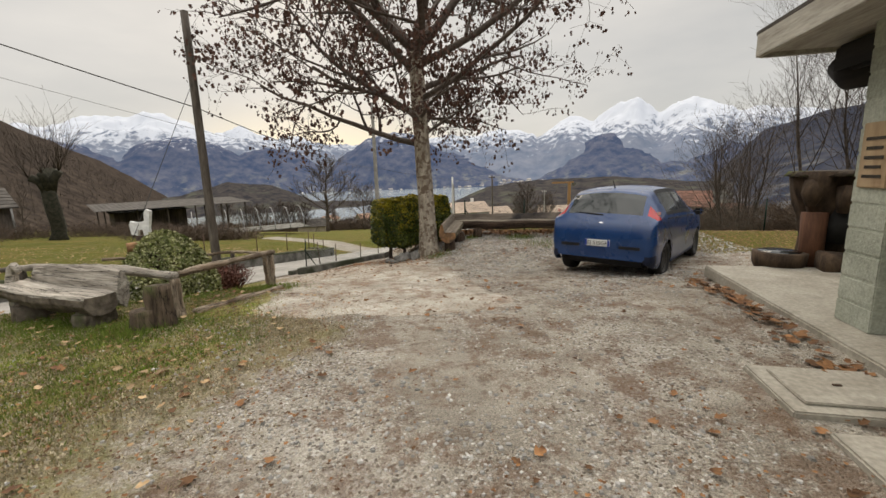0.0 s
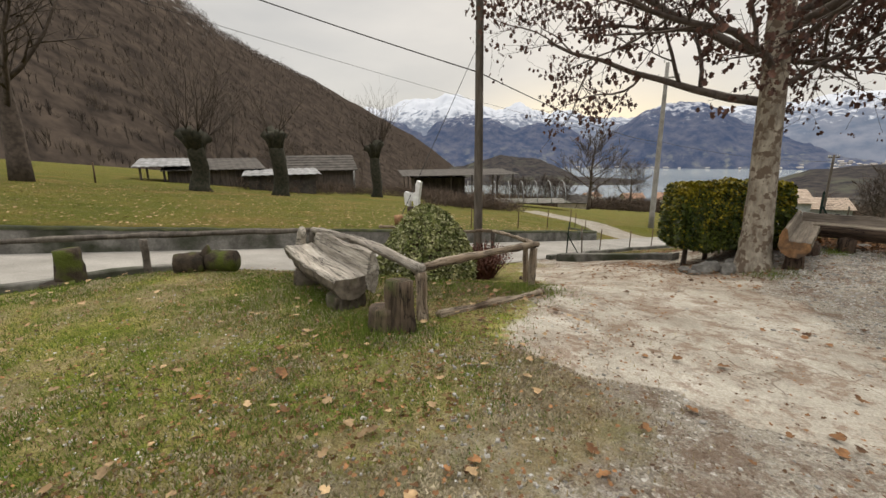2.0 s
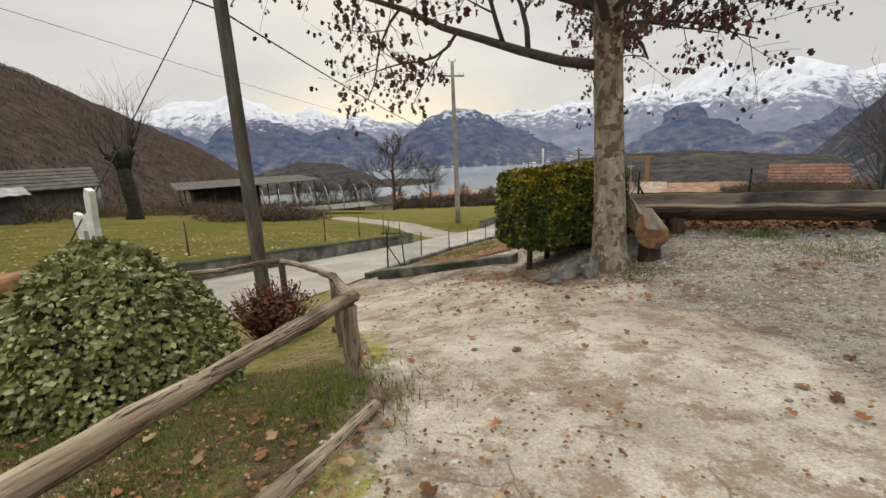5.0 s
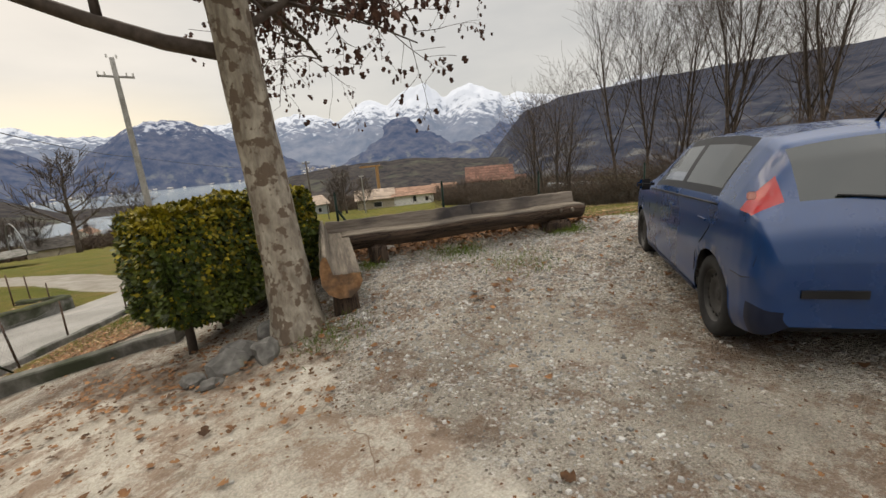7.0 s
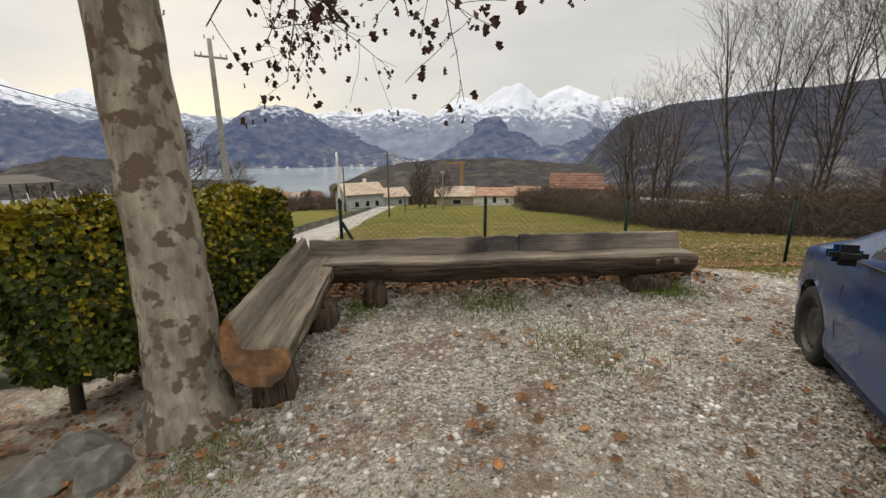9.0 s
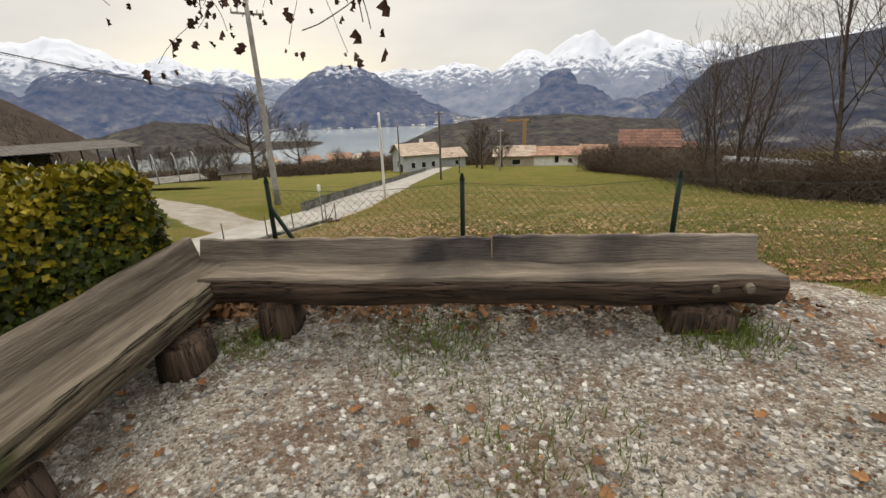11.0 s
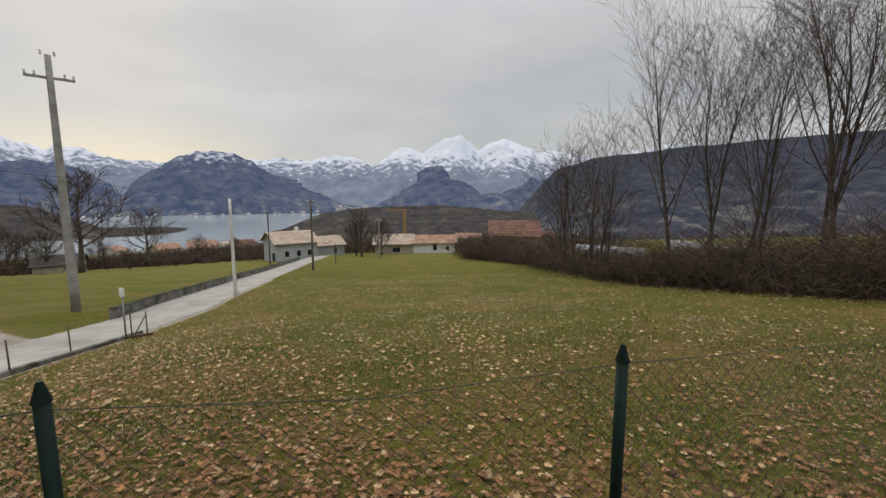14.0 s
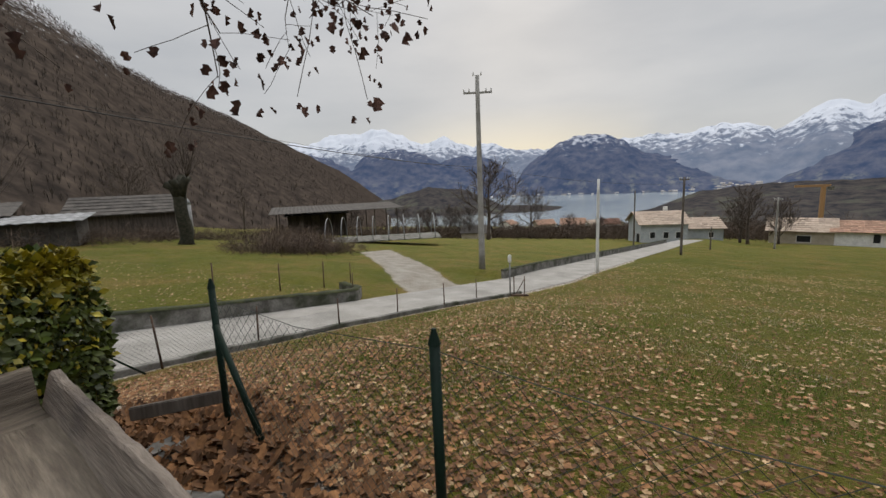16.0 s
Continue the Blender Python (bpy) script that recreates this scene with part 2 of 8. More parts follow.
M_MESHWIRE = mat("green_wire", (0.03, 0.04, 0.034), (0.06, 0.075, 0.064), 10.0, 0.55, metal=0.2)
M_RUSTPOST = mat("rusty_post", (0.05, 0.033, 0.024), (0.12, 0.075, 0.05), 8.0, 0.85)
M_WIRE = mat("black_cable", (0.012, 0.012, 0.012), (0.03, 0.03, 0.03), 3.0, 0.6)
M_WHITE = mat("white_painted_board", (0.66, 0.66, 0.66), (0.80, 0.80, 0.79), 5.0, 0.6, fine=14.0)
M_RENDERW = mat("white_render", (0.55, 0.54, 0.52), (0.74, 0.73, 0.70), 1.2, 0.9, fine=9.0)
M_RENDERG = mat("grey_render", (0.32, 0.35, 0.37), (0.44, 0.46, 0.47), 0.9, 0.9, fine=9.0)
M_BEIGE = mat("beige_wall", (0.30, 0.26, 0.20), (0.42, 0.37, 0.29), 0.9, 0.9, fine=9.0)
M_TILE = mat("clay_roof_tile", (0.20, 0.11, 0.075), (0.36, 0.23, 0.16), 2.5, 0.85, island=0.25, fine=14.0)
M_TILETAN = mat("tan_roof_tile", (0.28, 0.215, 0.165), (0.40, 0.325, 0.26), 2.5, 0.85, island=0.2, fine=14.0)
M_TILERED = mat("red_roof_tile", (0.10, 0.05, 0.036), (0.18, 0.092, 0.066), 2.5, 0.85, island=0.25, fine=14.0)
M_SHEET = mat("pale_corrugated_sheet", (0.11, 0.11, 0.11), (0.31, 0.315, 0.32), 1.5, 0.65, fine=8.0)
M_SHEETDARK = mat("grey_fibre_sheet", (0.032, 0.028, 0.025), (0.095, 0.085, 0.075), 1.2, 0.9, fine=8.0)
M_BARNWOOD = mat("dark_barn_board", (0.04, 0.033, 0.028), (0.11, 0.09, 0.075), 2.0, 0.92, stretch=(3, 3, 0.4), island=0.3)
# near-black; in vent holes and trunk hollow it stands for shade
M_DARK = mat("dark_opening", (0.008, 0.008, 0.008), (0.02, 0.02, 0.02), 3.0, 0.8)
# crane orange, dulled in the base colour to imitate far haze
M_CRANE = mat("haze_dulled_crane_orange", (0.27, 0.15, 0.07), (0.34, 0.20, 0.09), 2.0, 0.6)
M_BLOCK = mat("grey_green_block", (0.31, 0.33, 0.27), (0.43, 0.45, 0.38), 2.0, 0.9, bump=0.25, bump_scale=50, fine=40.0, island=0.08)
M_FASCIA = mat("weathered_eave_board", (0.30, 0.28, 0.24), (0.46, 0.44, 0.39), 2.0, 0.85, stretch=(4, 0.5, 4), bump=0.2, fine=12.0)
M_ORANGE = mat("orange_timber", (0.30, 0.11, 0.03), (0.45, 0.19, 0.06), 3.0, 0.7, stretch=(0.5, 4, 4))
M_SIGN = mat("wooden_sign_panel", (0.32, 0.22, 0.13), (0.46, 0.34, 0.21), 3.0, 0.7, stretch=(4, 4, 0.6))
M_SIGNTEXT = mat("dark_lettering", (0.03, 0.025, 0.02), (0.05, 0.04, 0.03), 6.0, 0.7)
M_TROUGH = mat("carved_trunk", (0.022, 0.015, 0.010), (0.10, 0.066, 0.042), 5.0, 0.9, bump=0.8, bump_scale=10, stretch=(1.5, 1.5, 0.6), fine=9.0)
M_REDPOST = mat("red_brown_timber", (0.06, 0.026, 0.014), (0.14, 0.062, 0.034), 3.0, 0.8, stretch=(3, 3, 0.5), fine=14.0)
M_BLACKBEAM = mat("black_stained_timber", (0.006, 0.005, 0.005), (0.025, 0.021, 0.018), 4.0, 0.75, stretch=(3, 0.4, 3))
M_CAR = mat("blue_car_paint", (0.002, 0.030, 0.118), (0.004, 0.040, 0.145), 1.5, 0.28, spec=0.4)
M_CAR.node_tree.nodes["Principled BSDF"].inputs["Coat Weight"].default_value = 0.55
M_CAR.node_tree.nodes["Principled BSDF"].inputs["Coat Roughness"].default_value = 0.04
# body blue darkened; on the lower bumper this paints its shading
M_CARLOW = mat("darkened_body_blue", (0.006, 0.010, 0.026), (0.010, 0.016, 0.040), 4.0, 0.45)
M_GLASS = mat("car_glass", (0.010, 0.015, 0.015), (0.018, 0.024, 0.023), 2.0, 0.03, spec=0.5)
M_GLASS.node_tree.nodes["Principled BSDF"].inputs["Coat Weight"].default_value = 0.25
M_TYRE = mat("tyre_rubber", (0.014, 0.014, 0.014), (0.032, 0.031, 0.030), 9.0, 0.85)
M_RIM = mat("black_steel_rim", (0.035, 0.034, 0.033), (0.075, 0.072, 0.068), 8.0, 0.55, metal=0.3)
M_TRIM = mat("black_trim", (0.008, 0.008, 0.009), (0.018, 0.018, 0.02), 5.0, 0.5)
M_LAMP = mat("red_lamp_lens", (0.32, 0.008, 0.008), (0.45, 0.02, 0.02), 3.0, 0.15, spec=0.6)
M_LAMPPALE = mat("clear_lamp_lens", (0.60, 0.30, 0.26), (0.75, 0.45, 0.40), 3.0, 0.15, spec=0.6)
M_CHROME = mat("chrome", (0.6, 0.6, 0.62), (0.75, 0.75, 0.77), 3.0, 0.18, metal=0.9)
M_PLATE = mat("plate_white", (0.62, 0.63, 0.62), (0.72, 0.73, 0.72), 4.0, 0.5)
M_PLATEBLUE = mat("plate_blue", (0.01, 0.04, 0.25), (0.015, 0.05, 0.3), 4.0, 0.5)
M_TARP = mat("white_tarpaulin", (0.15, 0.16, 0.17), (0.36, 0.375, 0.39), 1.0, 0.6, fine=5.0, bump=0.5, bump_scale=4)
M_HOOP = mat("galvanised_hoop", (0.14, 0.14, 0.14), (0.25, 0.25, 0.25), 4.0, 0.5, metal=0.5)
M_SCRUB = mat("bare_scrub", (0.045, 0.032, 0.024), (0.12, 0.085, 0.06), 2.0, 0.95, island=0.4)
M_EVERGREEN = mat("dark_evergreen", (0.012, 0.025, 0.010), (0.04, 0.06, 0.025), 2.0, 0.8, island=0.4)
M_LAKE = mat("lake_water", (0.30, 0.345, 0.36), (0.36, 0.40, 0.41), 0.003, 0.12, spec=0.5)


def far_mat(name, low, high, snow_z, snow_soft, scale, snow_amount=1.0, haze=0.0, haze_colour=(0.20, 0.26, 0.40), low_z=None, patch=None):
    """Distant slopes: woods and rock, fields low down, snow above a ragged line, haze as a faint glow."""
    m = bpy.data.materials.new(name)
    m.use_nodes = True
    n, l = m.node_tree.nodes, m.node_tree.links
    b = n["Principled BSDF"]
    b.inputs["Roughness"].default_value, b.inputs["Specular IOR Level"].default_value = 1.0, 0.0
    tc = n.new("ShaderNodeTexCoord")
    def noise_node(s, d=8.0, stretch=(1, 1, 1)):
        mp, t = n.new("ShaderNodeMapping"), n.new("ShaderNodeTexNoise")
        mp.inputs["Scale"].default_value = stretch
        t.inputs["Scale"].default_value, t.inputs["Detail"].default_value, t.inputs["Roughness"].default_value = s, d, 0.65
        l.new(tc.outputs["Object"], mp.inputs["Vector"])
        l.new(mp.outputs[0], t.inputs["Vector"])
        return t.outputs["Fac"]
    base = n.new("ShaderNodeValToRGB")
    base.color_ramp.elements[0].position, base.color_ramp.elements[1].position = 0.36, 0.66
    base.color_ramp.elements[0].color, base.color_ramp.elements[1].color = (*low, 1), (*high, 1)
    l.new(noise_node(scale), base.inputs[0])
    out = base.outputs[0]
    sep = n.new("ShaderNodeSeparateXYZ")
    l.new(tc.outputs["Object"], sep.inputs[0])
    if patch:
        colour, top, s = patch
        hz, mr, ml, mx = n.new("ShaderNodeMapRange"), n.new("ShaderNodeMapRange"), n.new("ShaderNodeMath"), n.new("ShaderNodeMixRGB")
        hz.inputs["From Min"].default_value, hz.inputs["From Max"].default_value = top, top - 120
        l.new(sep.outputs["Z"], hz.inputs["Value"])
        mr.inputs["From Min"].default_value, mr.inputs["From Max"].default_value = 0.52, 0.66
        l.new(noise_node(s, 9.0), mr.inputs["Value"])
        ml.operation = "MULTIPLY"
        l.new(hz.outputs[0], ml.inputs[0])
        l.new(mr.outputs[0], ml.inputs[1])
        l.new(ml.outputs[0], mx.inputs[0])
        l.new(out, mx.inputs[1])
        mx.inputs[2].default_value = (*colour, 1)
        out = mx.outputs[0]
    if snow_amount > 0:
        nz, mad, mr, geo, sepn, slope, mul, mx = (n.new("ShaderNode" + k) for k in ("MapRange", "Math", "MapRange", "NewGeometry", "SeparateXYZ", "MapRange", "Math", "MixRGB"))
        l.new(noise_node(scale * 1.6, 9.0), nz.inputs["Value"])
        nz.inputs["From Min"].default_value, nz.inputs["From Max"].default_value = 0.25, 0.75
        nz.inputs["To Min"].default_value, nz.inputs["To Max"].default_value = -snow_soft * 1.6, snow_soft * 1.6
        l.new(nz.outputs[0], mad.inputs[0])
        l.new(sep.outputs["Z"], mad.inputs[1])
        mr.inputs["From Min"].default_value, mr.inputs["From Max"].default_value = snow_z - snow_soft * 0.35, snow_z + snow_soft * 0.35
        l.new(mad.outputs[0], mr.inputs["Value"])
        l.new(mr.outputs[0], mul.inputs[0])
        mul.operation, mul.inputs[1].default_value = "MULTIPLY", snow_amount
        l.new(mul.outputs[0], mx.inputs[0])
        l.new(out, mx.inputs[1])
        mx.inputs[2].default_value = (0.82, 0.84, 0.88, 1)
        out = mx.outputs[0]
    l.new(out, b.inputs["Base Color"])
    # distance haze, mixed into the surface as emission
    if haze:
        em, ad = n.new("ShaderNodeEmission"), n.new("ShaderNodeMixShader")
        em.inputs["Color"].default_value = (*haze_colour, 1)
        ad.inputs[0].default_value = haze
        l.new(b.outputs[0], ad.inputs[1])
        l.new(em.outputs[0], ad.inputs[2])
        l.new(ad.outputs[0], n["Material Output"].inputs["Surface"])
    return m


# distance haze painted on: a glow everywhere, blue in the farther bases
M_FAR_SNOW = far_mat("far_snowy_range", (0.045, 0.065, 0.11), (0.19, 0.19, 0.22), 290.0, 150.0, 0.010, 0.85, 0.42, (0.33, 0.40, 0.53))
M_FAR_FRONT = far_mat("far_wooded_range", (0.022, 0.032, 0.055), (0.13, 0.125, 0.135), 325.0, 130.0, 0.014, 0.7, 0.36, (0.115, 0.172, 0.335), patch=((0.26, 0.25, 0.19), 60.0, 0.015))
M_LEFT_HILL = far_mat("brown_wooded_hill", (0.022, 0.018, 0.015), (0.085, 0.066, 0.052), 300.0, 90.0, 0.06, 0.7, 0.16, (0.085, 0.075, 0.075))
M_RIGHT_HILL = far_mat("haze_blue_wooded_hill", (0.014, 0.016, 0.022), (0.065, 0.060, 0.062), 330.0, 60.0, 0.022, 0.7, 0.24, (0.08, 0.11, 0.19), patch=((0.20, 0.19, 0.16), 60.0, 0.02))
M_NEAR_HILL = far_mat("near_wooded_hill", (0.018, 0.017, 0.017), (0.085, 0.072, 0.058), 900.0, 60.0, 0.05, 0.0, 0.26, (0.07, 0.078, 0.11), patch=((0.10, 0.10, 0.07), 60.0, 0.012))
M_HILLTREE = mat("bare_hillside_tree", (0.040, 0.032, 0.027), (0.115, 0.09, 0.072), 0.02, 0.95, island=0.45)


# ---- helpers of shape ----
def mesh_from(name, verts, faces, smooth=False):
    me = bpy.data.meshes.new(name)
    me.from_pydata([tuple(map(float, v)) for v in verts], [], faces)
    me.update()
    if smooth:
        me.polygons.foreach_set("use_smooth", [True] * len(me.polygons))
    return me


def thing(name, at=(0, 0, 0), turn=0.0, label="", category="", group="", kind=""):
    """An Empty at the base of a thing, which parents its parts."""
    ob = new(name)
    ob.matrix_world = pose(*at, 0, 0, turn)
    ob.empty_display_size = 0.2
    return tagged(ob, label, category, group, kind)


def part(name, bm, material, parent=None, label="", smooth=False):
    """One bmesh or mesh as ONE object, under a thing or under a part."""
    if isinstance(bm, bmesh.types.BMesh):
        me = bpy.data.meshes.new(name)
        bm.to_mesh(me)
        bm.free()
    else:
        me = bm
    if smooth:
        me.polygons.foreach_set("use_smooth", [True] * len(me.polygons))
    me.materials.clear()
    me.materials.append(material)
    ob = new(name, me)
    if parent:
        ob.parent = parent
    return tagged(ob, label)


def grain_along(ob, way):
    """Turns the mesh's own x axis along its wood grain without moving the object."""
    q = Vector(way).to_track_quat("X", "Z").to_matrix().to_4x4()
    ob.data.transform(q.inverted())
    ob.matrix_basis = ob.matrix_basis @ q
    return ob


def box(sx, sy, sz, at=(0, 0, 0), bevel=0.01, m=None):
    """A box of that size, its base centre at the place given, with bevelled edges."""
    bm = bmesh.new()
    bmesh.ops.create_cube(bm, size=1.0)
    bmesh.ops.scale(bm, vec=(sx, sy, sz), verts=bm.verts)
    bmesh.ops.translate(bm, vec=(at[0], at[1], at[2] + sz / 2), verts=bm.verts)
    if bevel:
        bmesh.ops.bevel(bm, geom=bm.edges[:], offset=bevel, segments=2, affect="EDGES", clamp_overlap=True)
    if m:
        bm.transform(m)
    return bm


def tube(points, radii, sides=10, rough=0.0, seed=0, caps=True, squash=1.0, groove=0.0):
    """A bent, tapering round bar along the points; rough makes it uneven."""
    pts = [Vector(p) for p in points]
    verts, faces = [], []
    rng = random.Random(seed)
    up = Vector((0, 0, 1))
    side = None
    for i, p in enumerate(pts):
        d = (pts[min(i + 1, len(pts) - 1)] - pts[max(i - 1, 0)]).normalized()
        if side is None:
            side = d.cross(up if abs(d.z) < 0.9 else Vector((1, 0, 0))).normalized()
        side = (side - d * side.dot(d)).normalized()
        other = d.cross(side)
        for k in range(sides):
            a = 2 * math.pi * k / sides
            r = radii[i] * (1 + rough * (noise.noise(Vector((math.cos(a) * 1.3 + seed, math.sin(a) * 1.3, i * 0.45))) + 0.6 * (rng.random() - 0.5)))
            if groove:
                r -= radii[i] * groove * max(0.0, noise.noise(Vector((math.cos(a) * 4.2 + seed * 3, math.sin(a) * 4.2, i * 0.13))) * 2.2 - 0.25)
            verts.append(p + side * math.cos(a) * r + other * math.sin(a) * r * squash)
    for i in range(len(pts) - 1):
        for k in range(sides):
            a, b = i * sides + k, i * sides + (k + 1) % sides
            faces.append((a, b, b + sides, a + sides))
    if caps:
        faces.append(tuple(range(sides - 1, -1, -1)))
        faces.append(tuple((len(pts) - 1) * sides + k for k in range(sides)))
    return verts, faces


def tube_mesh(name, *args, smooth=True, **kw):
    return mesh_from(name, *tube(*args, **kw), smooth=smooth)


def between(a, b, n, sag=0.0, wob=0.0, seed=0):
    """n points from a to b, with a sag or a wobble."""
    rng = random.Random(seed)
    a, b = Vector(a), Vector(b)
    pts = []
    for i in range(n):
        f = i / (n - 1)
        p = a.lerp(b, f)
        p.z += sag * 4 * f * (1 - f)
        if 0 < i < n - 1:
            p += Vector((rng.uniform(-wob, wob), rng.uniform(-wob, wob), rng.uniform(-wob, wob)))
        pts.append(p)
    return pts


class Heap:
    """Many small faces gathered into one mesh."""
    def __init__(self):
        self.v, self.f, self.n = [], [], 0

    def add(self, verts, faces):
        self.v.extend(verts)
        self.f.extend(tuple(i + self.n for i in f) for f in faces)
        self.n += len(verts)

    def mesh(self, name, smooth=False):
        return mesh_from(name, self.v, self.f, smooth)


# ---- the ground ----
ROAD_Y = [-60, 3.7, 8.8, 12.2, 16, 19.4, 23.4, 27, 32, 36, 50, 72, 100]
ROAD_L = [-41, -13.5, -11, -9.5, -7.9, -6.4, -4.7, -3.3, -1.3, -0.2, 3.6, 9.6, 17.5]
ROAD_R = [-35, -7.9, -6.2, -4.9, -3.9, -2.9, -1.4, 0.4, 2.1, 3.1, 6.9, 12.9, 21.5]


def sstep(a, b, x):
    t = np.clip((np.asarray(x, float) - a) / (b - a), 0, 1)
    return t * t * (3 - 2 * t)


def road_z(y):
    return np.interp(y, [-60, 3.7, 13.7, 23.4, 32, 36, 60, 100, 1000], [7.6, 0.24, -1.0, -2.23, -3.25, -3.6, -6.2, -10.4, -104])


def ground_z(x, y):
    """The height of the ground."""
    x, y = np.asarray(x, float), np.asarray(y, float)
    rz, left, right = road_z(y), np.interp(y, ROAD_Y, ROAD_L), np.interp(y, ROAD_Y, ROAD_R)
    far = np.maximum(y - 60, 0)
    u = y + 0.3 * x - 13.05
    court = 0.66 - 0.36 * sstep(3.8, 8.6, y) + 0.05 * sstep(9, 11, y) + 0.10 * sstep(2.5, 4.5, x) * sstep(8, 10, y)
    field = np.interp(u, [-1, 0, 4.25, 8.7, 19.6, 30, 49, 80, 120, 1000], [0.42, 0.34, -0.43, -1.32, -3.0, -4.25, -6.3, -9.6, -13.5, -106])
    court = court - 0.13 * np.exp(-((x + 0.3) ** 2 + (y - 10.2) ** 2) / 1.2)
    court = court - 0.22 * np.exp(-((x + 1.1) ** 2 + (y - 11.6) ** 2) / 0.9)
    court = court - 0.06 * np.exp(-((x - 4.0) ** 2 + (y - 7.8) ** 2) / 4.0)
    own = court + (field - court) * sstep(-0.9, 0.3, u)
    width = 0.9 + 6.1 * sstep(4.5, 9, y)
    off = x - right
    zr = rz + (own - rz) * sstep(0, width, off)
    lf = 0.6 - 0.0447 * (np.maximum(x, -90) + 12.6) - 0.1165 * (y - 5.6)
    lf = np.where(y > 60, lf * (1 - sstep(60, 120, y)) + (-0.6 - 0.104 * y) * sstep(60, 120, y), lf)
    lf = np.where(y < -10, lf * (1 - sstep(10, 60, -y)) + 3.0 * sstep(10, 60, -y), lf)
    zl = rz + (lf - rz) * sstep(0.05, 0.35, left - x)
    # the track that leaves the road at the junction
    zl = np.where((y > 23.5) & (y < 33.0) & (left - x < 6), rz + (lf - rz) * sstep(0, 6, left - x), zl)
    z = np.where(x > right, zr, np.where(x < left, zl, rz))
    return np.where(far > 0, np.maximum(z, -112), z)


def bisect_right(line, v):
    """The first index of a sorted list whose value lies above v."""
    lo, hi = 0, len(line)
    while lo < hi:
        mid = (lo + hi) // 2
        if v < line[mid]:
            hi = mid
        else:
            lo = mid + 1
    return lo


def graded(lo, hi, centre, near, step, grow):
    """Grid lines: even steps round the centre, then growing outwards."""
    out = list(np.arange(centre - near, centre + near + 1e-6, step))
    s, v = step, out[-1]
    while v < hi:
        s *= grow
        v += s
        out.append(v)
    s, v = step, out[0]
    while v > lo:
        s *= grow
        v -= s
        out.insert(0, v)
    return np.array(out)


def fbm(x, y, scale, seed=0.0, octaves=4):
    """Smooth value noise for arrays, in about -1..1."""
    total, amp = np.zeros_like(np.asarray(x, float)), 1.0
    for o in range(octaves):
        f = 2.0 ** o / scale
        total = total + amp * (np.sin(x * f * 1.7 + 1.3 * np.sin(y * f * 1.1 + seed + o) + seed * 2.1) * np.cos(y * f * 1.6 + 1.2 * np.sin(x * f * 1.3 - seed + 2 * o)))
        amp *= 0.5
    return total / 1.9


gx, gy = graded(-2600, 2600, -1.0, 10.5, 0.11, 1.05), graded(-2200, 2600, 8.0, 10.5, 0.11, 1.05)
GX, GY = np.meshgrid(gx, gy)
near_mask = np.exp(-((GX - 0) ** 2 + (GY - 8) ** 2) / 900)
rough_ground = 0.012 * fbm(GX, GY, 0.5, 1.0) + 0.02 * fbm(GX, GY, 1.9, 2.0)
left_line, right_line = np.interp(GY, ROAD_Y, ROAD_L), np.interp(GY, ROAD_Y, ROAD_R)
on_road = (GX > left_line) & (GX < right_line)
GZ = ground_z(GX, GY) + np.where(on_road, 0.15, 1.0) * rough_ground * np.maximum(near_mask, 0.4)
rows_n, cols_n = GX.shape
LINE_X, LINE_Y, HEIGHTS = gx.tolist(), gy.tolist(), GZ.tolist()


def gz(x, y):
    """The height of the ground's surface at a place, between the grid's corners."""
    i = min(max(bisect_right(LINE_X, x) - 1, 0), cols_n - 2)
    j = min(max(bisect_right(LINE_Y, y) - 1, 0), rows_n - 2)
    u = (x - LINE_X[i]) / (LINE_X[i + 1] - LINE_X[i])
    v = (y - LINE_Y[j]) / (LINE_Y[j + 1] - LINE_Y[j])
    low, high = HEIGHTS[j], HEIGHTS[j + 1]
    return (low[i] * (1 - u) + low[i + 1] * u) * (1 - v) + (high[i] * (1 - u) + high[i + 1] * u) * v


gverts = np.stack([GX.ravel(), GY.ravel(), GZ.ravel()], 1)
ii = (np.arange(rows_n - 1)[:, None] * cols_n + np.arange(cols_n - 1)[None]).ravel()
gfaces = np.stack([ii, ii + 1, ii + 1 + cols_n, ii + cols_n], 1)
gme = bpy.data.meshes.new("ground")
gme.vertices.add(len(gverts))
gme.vertices.foreach_set("co", gverts.ravel())
gme.loops.add(gfaces.size)
gme.loops.foreach_set("vertex_index", gfaces.ravel().astype(np.int32))
gme.polygons.add(len(gfaces))
gme.polygons.foreach_set("loop_start", np.arange(0, gfaces.size, 4, dtype=np.int32))
gme.polygons.foreach_set("loop_total", np.full(len(gfaces), 4, dtype=np.int32))
gme.polygons.foreach_set("use_smooth", np.ones(len(gfaces), dtype=bool))
gme.update(calc_edges=True)


